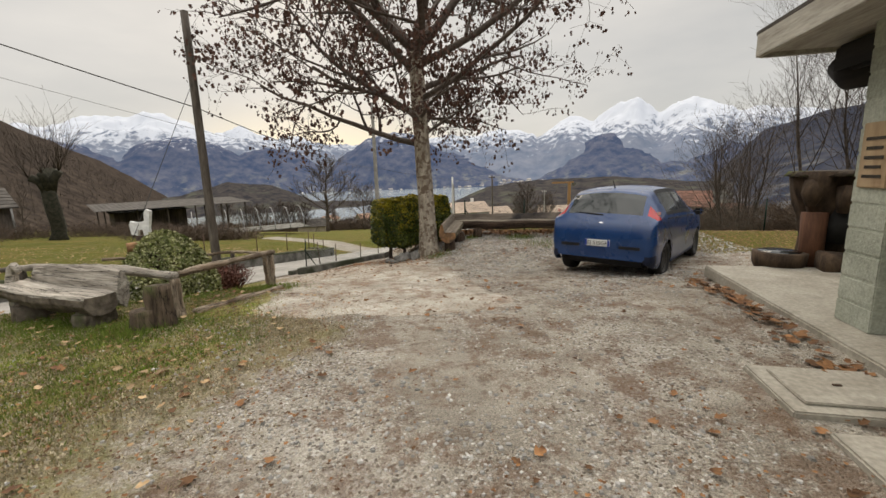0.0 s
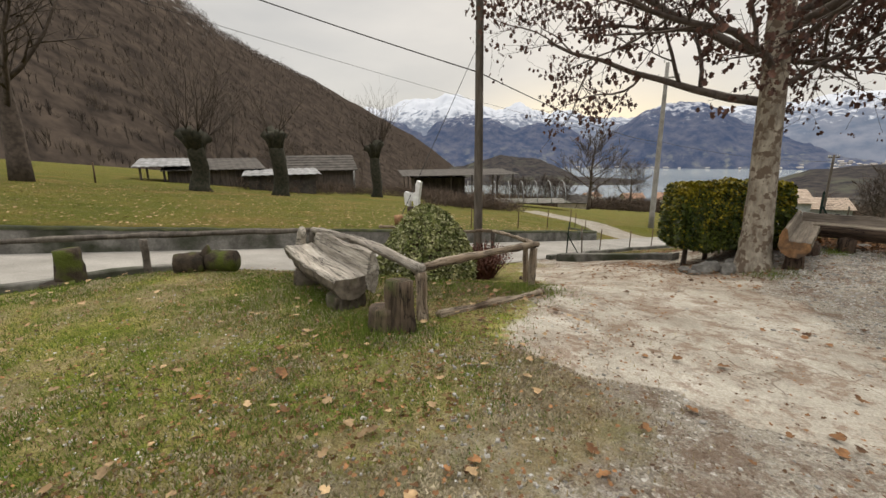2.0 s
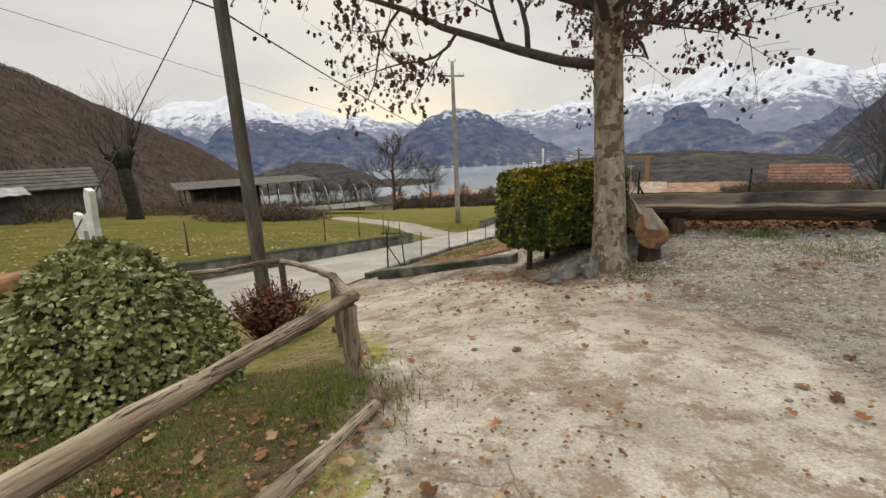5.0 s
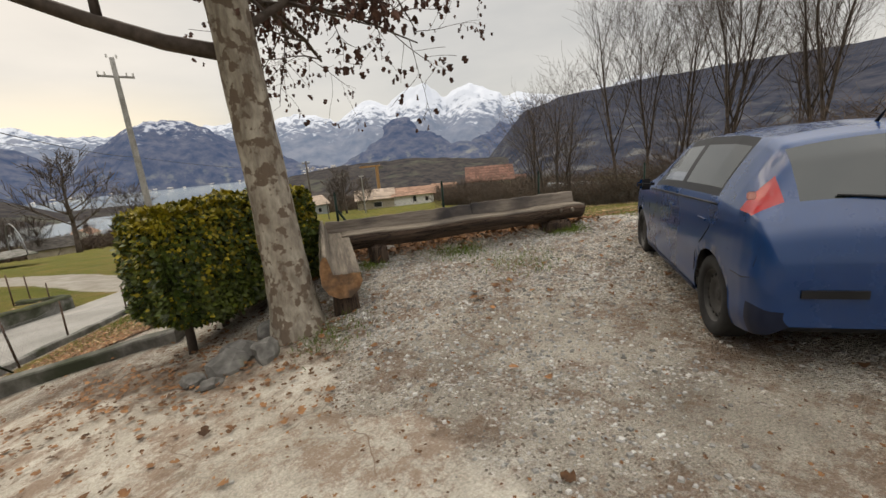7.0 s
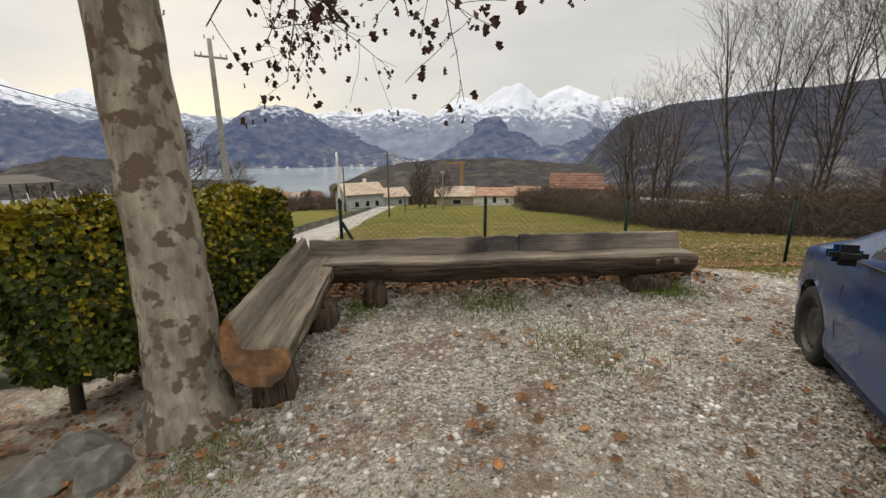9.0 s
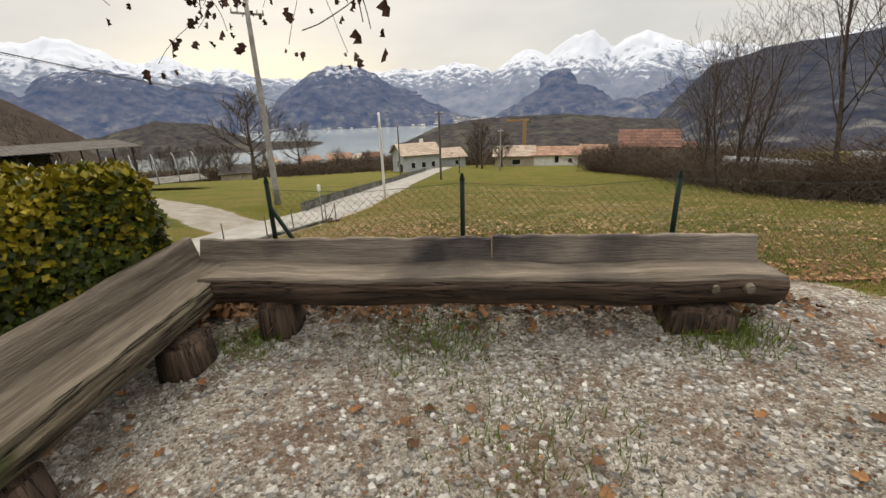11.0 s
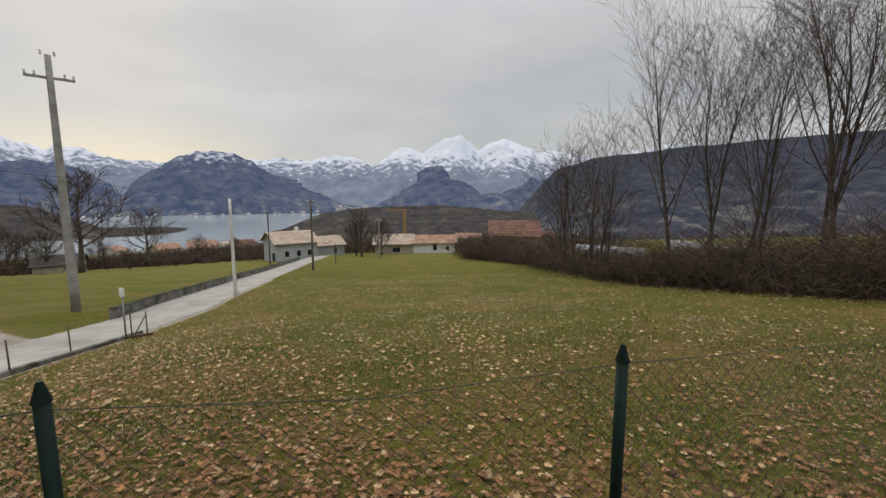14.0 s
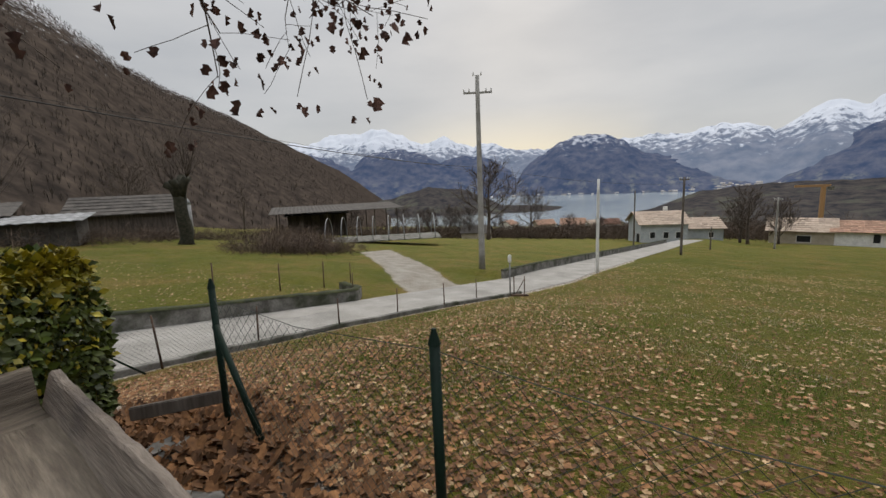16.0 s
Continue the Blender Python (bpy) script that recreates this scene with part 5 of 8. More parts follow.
def stump_seat(x, y, turn, radius, seat_h, back_h, label, material=M_MOSSLOG):
    s = thing("stump_seat", (x, y, gz(x, y) - 0.05), turn, label, "stump", "stump seats on the lawn")
    n = 12
    pts = [(0, 0, seat_h * k / 5) for k in range(6)]
    made = part("seat", tube_mesh("seat", [(-radius * 0.45, 0, p[2]) for p in pts], [radius * (0.95 - 0.03 * k) for k in range(6)], sides=30, rough=0.08, seed=int(x * 7), groove=0.08), material, s, "cracked stump seat")
    grain_along(made, (0.02, 0, 1))
    pts = [(radius * 0.55, 0, 0.02 + back_h * k / 7) for k in range(8)]
    made = part("back", tube_mesh("back", pts, [radius * 0.62 * (1.05 - 0.03 * k) for k in range(8)], sides=28, rough=0.12, seed=int(y * 9), squash=1.5, groove=0.08), material, s, "upright slab left as a back")
    grain_along(made, (0.02, 0, 1))
    return s


stump_seat(-3.04, 4.57, 20, 0.150, 0.25, 0.47, "dark split stump with an upright back beside the rail", M_STUMP)
stump_seat(-7.35, 3.75, 120, 0.20, 0.20, 0.54, "mossy tree-stump seat on the lawn")


def lying_stump():
    s = thing("mossy_log_pair", (-6.4, 4.9, gz(-6.4, 4.9) - 0.03), 40, "two mossy sawn logs lying on the lawn", "log")
    part("log", tube_mesh("log", between((-0.32, -0.02, 0.13), (0.02, 0.02, 0.13), 7), [0.14, 0.15, 0.15, 0.155, 0.15, 0.15, 0.14], sides=16, rough=0.14, seed=8), M_MOSSLOG, s)
    part("log", tube_mesh("log", between((0.08, 0.03, 0.15), (0.42, -0.03, 0.15), 7), [0.14, 0.145, 0.15, 0.15, 0.15, 0.15, 0.14], sides=16, rough=0.12, seed=9), M_MOSSLOG, s)
    part("splinter", tube_mesh("splinter", [(0.03, 0.02, 0.1), (0.05, 0.01, 0.25), (0.09, 0.0, 0.37)], [0.11, 0.08, 0.02], sides=9, rough=0.2, seed=3), M_MOSSLOG, s, "torn upright splinter with moss")


lying_stump()


# ---- the bed: ivy mound, white figure, shrub ----
def leaf_cloud(name, places, size, material, parent, label, seed, lobed=False):
    rng = random.Random(seed)
    heap = Heap()
    for p, nrm in places:
        d = (Vector((rng.uniform(-1, 1), rng.uniform(-1, 1), rng.uniform(-1.2, 0.5))) + nrm * 0.5).normalized()
        s = d.cross(nrm + Vector((0.01, 0.02, 0.0))).normalized()
        q = size * rng.uniform(0.65, 1.3)
        tilt = nrm * rng.uniform(-0.25, 0.35) * q
        heap.add([p, p + d * q * 0.45 + s * q * 0.42 + tilt, p + d * q + tilt * 1.4, p + d * q * 0.45 - s * q * 0.42 + tilt], [(0, 1, 2), (0, 2, 3)])
    return part(name, heap.mesh(name), material, parent, label)


def ivy_mound():
    c = Vector((-4.2, 6.95, gz(-4.2, 6.95)))
    mound = thing("ivy_bush", c, 0, "variegated ivy grown over a tall stump in the bed", "bush")
    rng = random.Random(5)
    part("stump", tube_mesh("stump", [(0, 0, -0.1), (0, 0, 0.4), (0.02, 0, 0.95)], [0.40, 0.33, 0.25], sides=14, rough=0.12, seed=6), M_LOGDARK, mound, "dark stump under the ivy")
    places = []
    for _ in range(17000):
        a, h = rng.uniform(0, 2 * math.pi), rng.random() ** 1.05
        lump = 1 + 0.16 * noise.noise(Vector((math.cos(a) * 1.6, math.sin(a) * 1.6, h * 2.2)))
        r = (0.74 * (1 - h) ** 0.48 + 0.44 * (1 - h ** 4)) * 0.64 * lump
        r *= 1 - 0.12 * rng.random() ** 2
        p = Vector((r * math.cos(a), r * math.sin(a), 1.10 * h * (0.93 + 0.12 * lump)))
        places.append((p, Vector((math.cos(a), math.sin(a), 0.35)).normalized()))
    leaf_cloud("foliage", places[:11000], 0.044, M_IVY, mound, "green and cream ivy leaves", 1)
    leaf_cloud("foliage", places[11000:], 0.040, mat("pale_ivy_edge", (0.24, 0.25, 0.12), (0.42, 0.41, 0.23), 6.0, 0.6, island=0.35), mound, "pale-edged ivy leaves", 2)
    log = thing("log_offcut", (-4.44, 6.78, gz(-4.44, 6.78) + 0.84), 35, "short brown sawn log on top of the ivy stump", "log")
    part("log", tube_mesh("log", between((-0.16, 0, 0.10), (0.16, 0, 0.11), 6), [0.075, 0.08, 0.08, 0.08, 0.08, 0.075], sides=16, rough=0.06, seed=2), M_CUT, log)
    rng2 = random.Random(3)
    # white cut-out animal figure
    out = [(-0.15, 0.0), (-0.06, 0.0), (-0.045, 0.10), (0.03, 0.11), (0.045, 0.0), (0.12, 0.0), (0.13, 0.16), (0.155, 0.30), (0.175, 0.44), (0.12, 0.46), (0.085, 0.40), (0.075, 0.27), (0.02, 0.24), (-0.08, 0.23), (-0.14, 0.24), (-0.17, 0.18)]
    verts = [(x, y, z) for y in (-0.02, 0.02) for x, z in out]
    n = len(out)
    faces = [tuple(range(n)), tuple(range(2 * n - 1, n - 1, -1))] + [(k, n + k, n + (k + 1) % n, (k + 1) % n) for k in range(n)]
    fig = part("animal_figure", mesh_from("animal_figure", verts, faces), M_WHITE)
    fig.matrix_world = pose(-4.95, 7.71, 1.22, 0, 0, 145) @ Matrix.Diagonal((-2.3, 1, 1.0, 1))
    zs = gz(-4.95, 7.71)
    stand = part("wooden_post", tube_mesh("wooden_post", [(0, 0, -0.1), (0.01, 0, 0.4), (0, 0, 1.225 - zs)], [0.11, 0.10, 0.10], sides=14, rough=0.08, seed=12), M_LOGDARK)
    stand.matrix_world = pose(-4.95, 7.71, zs)
    tagged(stand, "dark round post carrying the white board figure", "post")
    tagged(fig, "white painted board figure of a standing animal", "figure")


ivy_mound()


def red_shrub():
    c = (-4.26, 9.1)
    s = thing("shrub", (*c, gz(*c)), 0, "low dense shrub with red-brown winter twigs", "bush")
    rng = random.Random(9)
    heap, places = Heap(), []
    for _ in range(520):
        a, tilt = rng.uniform(0, 2 * math.pi), rng.uniform(0.1, 0.85)
        L = rng.uniform(0.45, 0.78)
        d = Vector((math.cos(a) * tilt, math.sin(a) * tilt, 1)).normalized()
        b = Vector((rng.uniform(-0.15, 0.15), rng.uniform(-0.15, 0.15), -0.02))
        heap.add(*tube([b, b + d * L * 0.5, b + d * L + Vector((0, 0, -0.03))], [0.006, 0.005, 0.003], sides=3))
        for k in range(5):
            places.append((b + d * L * rng.uniform(0.45, 1.0), d))
    part("twig_mass", heap.mesh("twig_mass"), M_SHRUB, s)
    leaf_cloud("foliage", places, 0.045, M_SHRUB, s, "small dark red leaves", 4)


red_shrub()


# ---- hedge block by the tree, rocks ----
def hedge():
    c = Vector((-0.32, 11.74, gz(-0.32, 11.74) + 0.02))
    h = thing("hedge_bush", c, 28, "clipped evergreen bush with yellow-green tips on short stems", "bush")
    rng = random.Random(17)
    for x, y in ((-0.75, -0.15), (-0.2, 0.1), (0.4, -0.1), (0.8, 0.15)):
        zf = gz(*(h.matrix_world @ Vector((x, y, 0))).xy) - c.z
        part("stem", tube_mesh("stem", [(x, y, zf - 0.08), (x + 0.02, y, 0.22), (x - 0.03, y + 0.02, 0.55)], [0.05, 0.042, 0.035], sides=9, rough=0.1, seed=int(x * 50)), M_FARBARK, h)
    # one solid dark box fills the bush behind its leaves
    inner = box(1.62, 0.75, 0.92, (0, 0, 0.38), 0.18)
    part("core", inner, M_IVYBARK, h, "dark solid core behind the leaves")
    places, tips = [], []
    sx, sy, z0, z1 = 1.0, 0.52, 0.24, 1.46
    for _ in range(46000):
        face = rng.random()
        a, b = rng.uniform(-1, 1), rng.uniform(-1, 1)
        if face < 0.16:
            p, nn = Vector((math.copysign(sx, rng.random() - 0.5), a * sy, z0 + (b + 1) / 2 * (z1 - z0))), None
            nn = Vector((math.copysign(1, p.x), 0, 0.2))
        elif face < 0.56:
            p = Vector((a * sx, math.copysign(sy, rng.random() - 0.5), z0 + (b + 1) / 2 * (z1 - z0)))
            nn = Vector((0, math.copysign(1, p.y), 0.2))
        elif face < 0.92:
            p, nn = Vector((a * sx, b * sy, z1)), Vector((0, 0, 1))
        else:
            p, nn = Vector((a * sx, b * sy, z0)), Vector((0, 0, -1))
        r = Vector((p.x / sx, p.y / sy, (p.z - (z0 + z1) / 2) / ((z1 - z0) / 2)))
        k = max(1.0, (abs(r.x) ** 11 + abs(r.y) ** 11 + abs(r.z) ** 11) ** (1 / 11))
        q = Vector((p.x / k, p.y / k, (z0 + z1) / 2 + (p.z - (z0 + z1) / 2) / k))
        q += nn * (0.09 * noise.noise(q * 2.6) - 0.10 * rng.random() ** 2 + 0.04 * noise.noise(q * 7))
        (tips if (rng.random() < max(0.07, (q.z - 0.80) * 1.35 + 0.5 * noise.noise(q * 3.1))) else places).append((q, nn.normalized()))
    leaf_cloud("foliage", places, 0.052, M_HEDGE, h, "glossy dark green leaves", 6)
    leaf_cloud("foliage", tips, 0.05, M_HEDGETIP, h, "yellow-green young leaves", 7)


hedge()


def rock(x, y, sx, sy, sz, seed, sink=0.3, label="grey angular rock lying by the tree's foot"):
    bm = bmesh.new()
    bmesh.ops.create_icosphere(bm, subdivisions=2, radius=1.0)
    for v in bm.verts:
        d = v.co.normalized()
        v.co = d * (1 + 0.40 * noise.noise(d * 1.3 + Vector((seed, 0, 0))) + 0.10 * noise.noise(d * 4 + Vector((0, seed, 0))))
        v.co = Vector((round(v.co.x * 5) / 5 * 0.4 + v.co.x * 0.6, v.co.y, round(v.co.z * 4) / 4 * 0.4 + v.co.z * 0.6))
        v.co = Vector((v.co.x * sx, v.co.y * sy, v.co.z * sz))
    ob = part("rock", bm, M_ROCK)
    ob.matrix_world = pose(x, y, gz(x, y) + sz * (1 - 2 * sink), 0, 0, seed * 37)
    return tagged(ob, label, "rock", "rocks by the tree")


for q in ((-0.58, 10.14, 0.22, 0.15, 0.13, 1), (-0.27, 10.02, 0.15, 0.12, 0.15, 2), (-0.88, 10.1, 0.14, 0.10, 0.07, 3), (-0.45, 10.3, 0.2, 0.14, 0.13, 4), (-0.75, 9.88, 0.10, 0.08, 0.05, 5), (-0.15, 10.62, 0.15, 0.12, 0.10, 6)):
    rock(*q)
for q in ((0.62, 12.35, 0.18, 0.13, 0.06, 7), (0.84, 12.12, 0.15, 0.11, 0.06, 8), (1.25, 12.32, 0.22, 0.16, 0.07, 9), (1.85, 12.05, 0.16, 0.12, 0.06, 10)):
    rock(*q, label="flat mossy stone among fallen leaves")


# ---- the hatchback ----
def hatchback():
    car = thing("car", (3.172, 7.069, gz(3.172, 7.069) - 0.02), 44.9, "dark blue five-door hatchback parked on the gravel", "car")
    base_pitch = math.atan2(gz(4.95, 8.84) - gz(3.172, 7.069), 2.51)
    car.matrix_world = car.matrix_world @ Matrix.Rotation(-base_pitch, 4, "Y")
    XS = [-0.72, -0.71, -0.69, -0.66, -0.60, -0.50, -0.38, -0.26, -0.12, 0.3, 0.9, 1.35, 1.62, 1.9, 2.2, 2.42, 2.6, 2.9, 3.1, 3.22, 3.30, 3.32]
    ZT = [0.70, 0.76, 0.84, 0.92, 1.00, 1.14, 1.31, 1.415, 1.455, 1.49, 1.49, 1.465, 1.42, 1.29, 1.11, 0.99, 0.95, 0.885, 0.81, 0.72, 0.60, 0.52]
    W = [0.70, 0.74, 0.775, 0.80, 0.825, 0.838, 0.842, 0.844, 0.845, 0.845, 0.845, 0.845, 0.845, 0.845, 0.845, 0.842, 0.835, 0.81, 0.76, 0.70, 0.62, 0.56]
    BELT = [0.66, 0.72, 0.80, 0.88, 0.955, 0.985, 0.99, 0.985, 0.98, 0.965, 0.945, 0.93, 0.92, 0.91, 0.90, 0.895, 0.88, 0.82, 0.75, 0.66, 0.55, 0.47]
    WR = [0.62, 0.62, 0.61, 0.605, 0.60, 0.585, 0.575, 0.57, 0.57, 0.575, 0.575, 0.57, 0.565, 0.60, 0.66, 0.70, 0.69, 0.66, 0.62, 0.56, 0.48, 0.42]
    BOT = [0.34, 0.31, 0.28, 0.26, 0.24, 0.22, 0.20, 0.20, 0.19, 0.18, 0.18, 0.18, 0.18, 0.18, 0.18, 0.18, 0.18, 0.18, 0.19, 0.20, 0.22, 0.26]
    xs = sorted(set(list(np.linspace(-0.72, -0.1, 34)) + list(np.linspace(-0.1, 2.5, 90)) + list(np.linspace(2.5, 3.32, 36))))
    rows_ = []
    for x in xs:
        zt, w, belt, wr, bot = (float(np.interp(x, XS, a)) for a in (ZT, W, BELT, WR, BOT))
        belt = min(belt, zt - 0.012)
        edge = max(belt + 0.006, zt - 0.055 * min(1, (zt - belt) / 0.3))
        col = []
        low = bot + 0.02
        for f in np.linspace(0, 1, 15):
            z = low + (belt - low) * f
            bulge = 1 - 0.055 * (1 - min(1, f / 0.22)) ** 2 - 0.022 * max(0, (f - 0.72) / 0.28) ** 2 + 0.012 * math.exp(-((f - 0.55) / 0.07) ** 2) - 0.012 * math.exp(-((f - 0.28) / 0.10) ** 2)
            col.append((w * bulge, z))
        wb = col[-1][0]
        for f in np.linspace(0.125, 1, 8):
            y = wb + (wr - wb) * (f ** 1.25)
            col.append((y, belt + (edge - belt) * f))
        for f in np.linspace(0.12, 1, 9):
            col.append((wr * (1 - f), edge + (zt - edge) * math.sin(f * math.pi / 2) ** 0.8))
        rows_.append(col)
    nv = len(rows_[0])
    grid = {}
    wheels = ((0.0, 0.30), (2.51, 0.30))
    RAD = 0.345
    verts, idx = [], {}
    for i, x in enumerate(xs):
        for s in (1, -1):
            for j, (y, z) in enumerate(rows_[i]):
                if j == nv - 1 and s == -1:
                    idx[i, s, j] = idx[i, 1, j]
                    continue
                px, pz = x, z
                if j < 15:
                    for wx, wz in wheels:
                        d = math.hypot(px - wx, pz - wz)
                        if RAD - 0.02 < d < RAD + 0.024 or (d < RAD and d > RAD - 0.05):
                            px, pz = wx + (px - wx) / d * RAD, wz + (pz - wz) / d * RAD
                idx[i, s, j] = len(verts)
                verts.append((px, s * y, pz))
    groups = {k: [] for k in ("body", "side_window", "rear_window", "windscreen", "tail_lamp", "pillar", "bumper", "roof")}
    for i in range(len(xs) - 1):
        xm = (xs[i] + xs[i + 1]) / 2
        for s in (1, -1):
            for j in range(nv - 1):
                q = [idx[i, s, j], idx[i + 1, s, j], idx[i + 1, s, j + 1], idx[i, s, j + 1]]
                if s == -1:
                    q.reverse()
                q = list(dict.fromkeys(q))
                if len(q) < 3:
                    continue
                cz = sum(verts[k][2] for k in q) / len(q)
                cx = sum(verts[k][0] for k in q) / len(q)
                if j < 14 and any(math.hypot(cx - wx, cz - wz) < RAD - 0.004 for wx, wz in wheels):
                    continue
                key = "body"
                if 15 <= j <= 21:
                    if 0.0 < xm < 1.86 and xm < 1.92 - (j - 15) * 0.085 and xm > 0.02:
                        inner = 16 <= j <= 20 and xm < 1.87 - (j - 15) * 0.085 and xm > 0.06
                        key = "side_window" if inner else "pillar"
                        if 0.86 < xm < 0.97:
                            key = "pillar"
                if 14 <= j <= 19 and -0.53 < xm < -0.385:
                    key = "tail_lamp"
                if j >= 22:
                    if -0.555 < xm < -0.285:
                        key = "rear_window"
                    elif 1.60 < xm < 2.38:
                        key = "windscreen"
                # low rear faces take the darkened blue in place of shading
                if j < 4 and xm < -0.55:
                    key = "bumper"
                if xm < -0.60 and j < 9 and j >= 6:
                    key = "body"
                groups[key].append(q)
    # flat rear and nose
    for i, rev in ((0, False), (len(xs) - 1, True)):
        loop = [idx[i, 1, j] for j in range(nv)] + [idx[i, -1, j] for j in range(nv - 2, -1, -1)]
        groups["body"].append(loop if not rev else loop[::-1])
    mats = {"body": (M_CAR, "glossy dark blue body"), "side_window": (M_GLASS, "tinted side glass"), "rear_window": (M_GLASS, "tinted rear glass"), "windscreen": (M_GLASS, ""), "tail_lamp": (M_LAMP, "tall red tail lamps"), "pillar": (M_TRIM, "black door pillar"), "bumper": (M_CARLOW, "lower bumper, body blue darkened as shade"), "roof": (M_CAR, "")}
    made = {}
    for key, faces in groups.items():
        if not faces:
            continue
        sets = [faces]
        if key in ("side_window", "tail_lamp", "pillar", "bumper"):
            sets = [[f for f in faces if verts[f[0]][1] > 0], [f for f in faces if verts[f[0]][1] <= 0]]
        for fs in sets:
            used = sorted({k for f in fs for k in f})
            remap = {k: n for n, k in enumerate(used)}
            me = mesh_from(key, [verts[k] for k in used], [tuple(remap[k] for k in f) for f in fs], key != "nothing")
            made[key] = part(key, me, mats[key][0], car, mats[key][1])
    body = made["body"]
    # under-floor, wheel wells
    part("underbody", box(3.6, 1.30, 0.30, (1.3, 0, 0.22), 0.05), M_TRIM, car)
    # lamp inserts, reflectors, bumper strip, plate, badge, wiper, handles, mirrors, seams, sill
    for s in (1, -1):
        lamp = [o for o in car.children if o.name.startswith("tail_lamp")][0 if s == 1 else -1]
        part("reversing_lens", box(0.015, 0.05, 0.05, (-0.468, s * 0.80, 1.06), 0.012, None), M_LAMPPALE, lamp, "pale lens insert")
        part("reflector", box(0.03, 0.24, 0.05, (-0.70, s * 0.55, 0.36), 0.01, Matrix.Identity(4)), M_LAMP, car, "low red reflector")
        part("bumper_strip", box(0.035, 0.34, 0.075, (-0.715, s * 0.47, 0.52), 0.015), M_TRIM, car, "black bumper insert")
        part("sill", box(1.75, 0.035, 0.05, (1.25, s * 0.815, 0.215), 0.012), M_CARLOW, car, "dark sill edge")
        mirror = part("mirror", box(0.10, 0.17, 0.12, (1.74, s * 0.945, 0.92), 0.045), M_TRIM, car, "black-backed door mirror")
        part("mirror_cap", box(0.06, 0.16, 0.10, (1.79, s * 0.947, 0.93), 0.028), M_CAR, mirror)
        for hx in (0.20, 1.08):
            part("door_handle", box(0.19, 0.03, 0.035, (hx + 0.02, s * 0.838, 0.825), 0.012), M_CAR, car)
        for k, seam in enumerate(([(-0.02, 0.93), (0.06, 0.80), (0.22, 0.66), (0.33, 0.55), (0.37, 0.40), (0.37, 0.24)], [(0.93, 0.935), (0.95, 0.70), (0.96, 0.24)], [(1.97, 0.90), (2.02, 0.72), (2.04, 0.5), (2.02, 0.24)], [(-0.64, 0.82), (-0.60, 0.62), (-0.52, 0.60), (-0.38, 0.60)])):
            pts = []
            for x, z in seam:
                i = min(range(len(xs)), key=lambda n: abs(xs[n] - x))
                y = float(np.interp(z, [p[1] for p in rows_[i][:15]], [p[0] for p in rows_[i][:15]]))
                pts.append((x, s * (y - 0.001), z))
            part("door_seam", tube_mesh("door_seam", pts, [0.0045] * len(pts), sides=5), M_TRIM, body, "dark panel gap")
        pts = []
        for x in np.linspace(-0.02, 1.98, 16):
            i = min(range(len(xs)), key=lambda n: abs(xs[n] - x))
            pts.append((x, s * (rows_[i][14][0] + 0.004), rows_[i][14][1] + 0.004))
        part("window_trim", tube_mesh("window_trim", pts, [0.009] * 16, sides=5), M_TRIM, body, "black waist strip")
    plate = part("number_plate", box(0.014, 0.40, 0.105, (-0.728, 0.02, 0.555), 0.004), M_PLATE, car, "white number plate")
    for s in (1, -1):
        part("plate_band", box(0.004, 0.035, 0.10, (-0.7365, 0.02 + s * 0.18, 0.5575), 0.0), M_PLATEBLUE, plate, "blue plate end band")
    txt = bpy.data.curves.new("plate_text", "FONT")
    txt.body, txt.size, txt.align_x, txt.extrude = "EJ 535GF", 0.085, "CENTER", 0.001
    tob = new("plate_lettering", txt)
    txt.materials.append(M_SIGNTEXT)
    tob.parent = plate
    tob.matrix_local = pose(-0.7375, 0.02, 0.578, 90, 0, -90)
    bm = bmesh.new()
    bmesh.ops.create_cone(bm, cap_ends=True, segments=24, radius1=0.045, radius2=0.04, depth=0.02)
    bm.transform(pose(-0.655, 0, 0.90, 0, -68, 0))
    part("badge", bm, M_CHROME, car, "round chrome badge")
    part("wiper", tube_mesh("wiper", [(-0.575, 0.0, 1.045), (-0.565, 0.2, 1.06), (-0.55, 0.42, 1.08)], [0.012, 0.010, 0.006], sides=6), M_TRIM, car)
    part("antenna", tube_mesh("antenna", [(-0.06, 0, 1.46), (-0.12, 0, 1.52), (-0.20, 0, 1.60)], [0.012, 0.006, 0.004], sides=6), M_TRIM, car)
    # wheels
    def ring(profile, seg=40):
        vs, fs = [], []
        for k in range(seg):
            a = 2 * math.pi * k / seg
            for r, y in profile:
                vs.append((r * math.cos(a), y, r * math.sin(a)))
        m = len(profile)
        for k in range(seg):
            for j in range(m - 1):
                q, q2 = k * m + j, ((k + 1) % seg) * m + j
                fs.append((q, q + 1, q2 + 1, q2))
        return mesh_from("ring", vs, fs, True)
    wheel = thing("wheel_tmp", (0, 0, 0))
    tyre_me = ring([(0.195, -0.075), (0.215, -0.092), (0.27, -0.095), (0.293, -0.082), (0.30, -0.05), (0.30, 0.05), (0.293, 0.082), (0.27, 0.095), (0.215, 0.092), (0.195, 0.075)])
    rim_me = ring([(0.0, 0.035), (0.035, 0.045), (0.05, 0.03), (0.10, 0.035), (0.135, 0.055), (0.165, 0.045), (0.178, 0.02), (0.19, 0.07), (0.202, 0.08), (0.206, 0.07), (0.19, -0.07)])
    bpy.data.objects.remove(wheel)
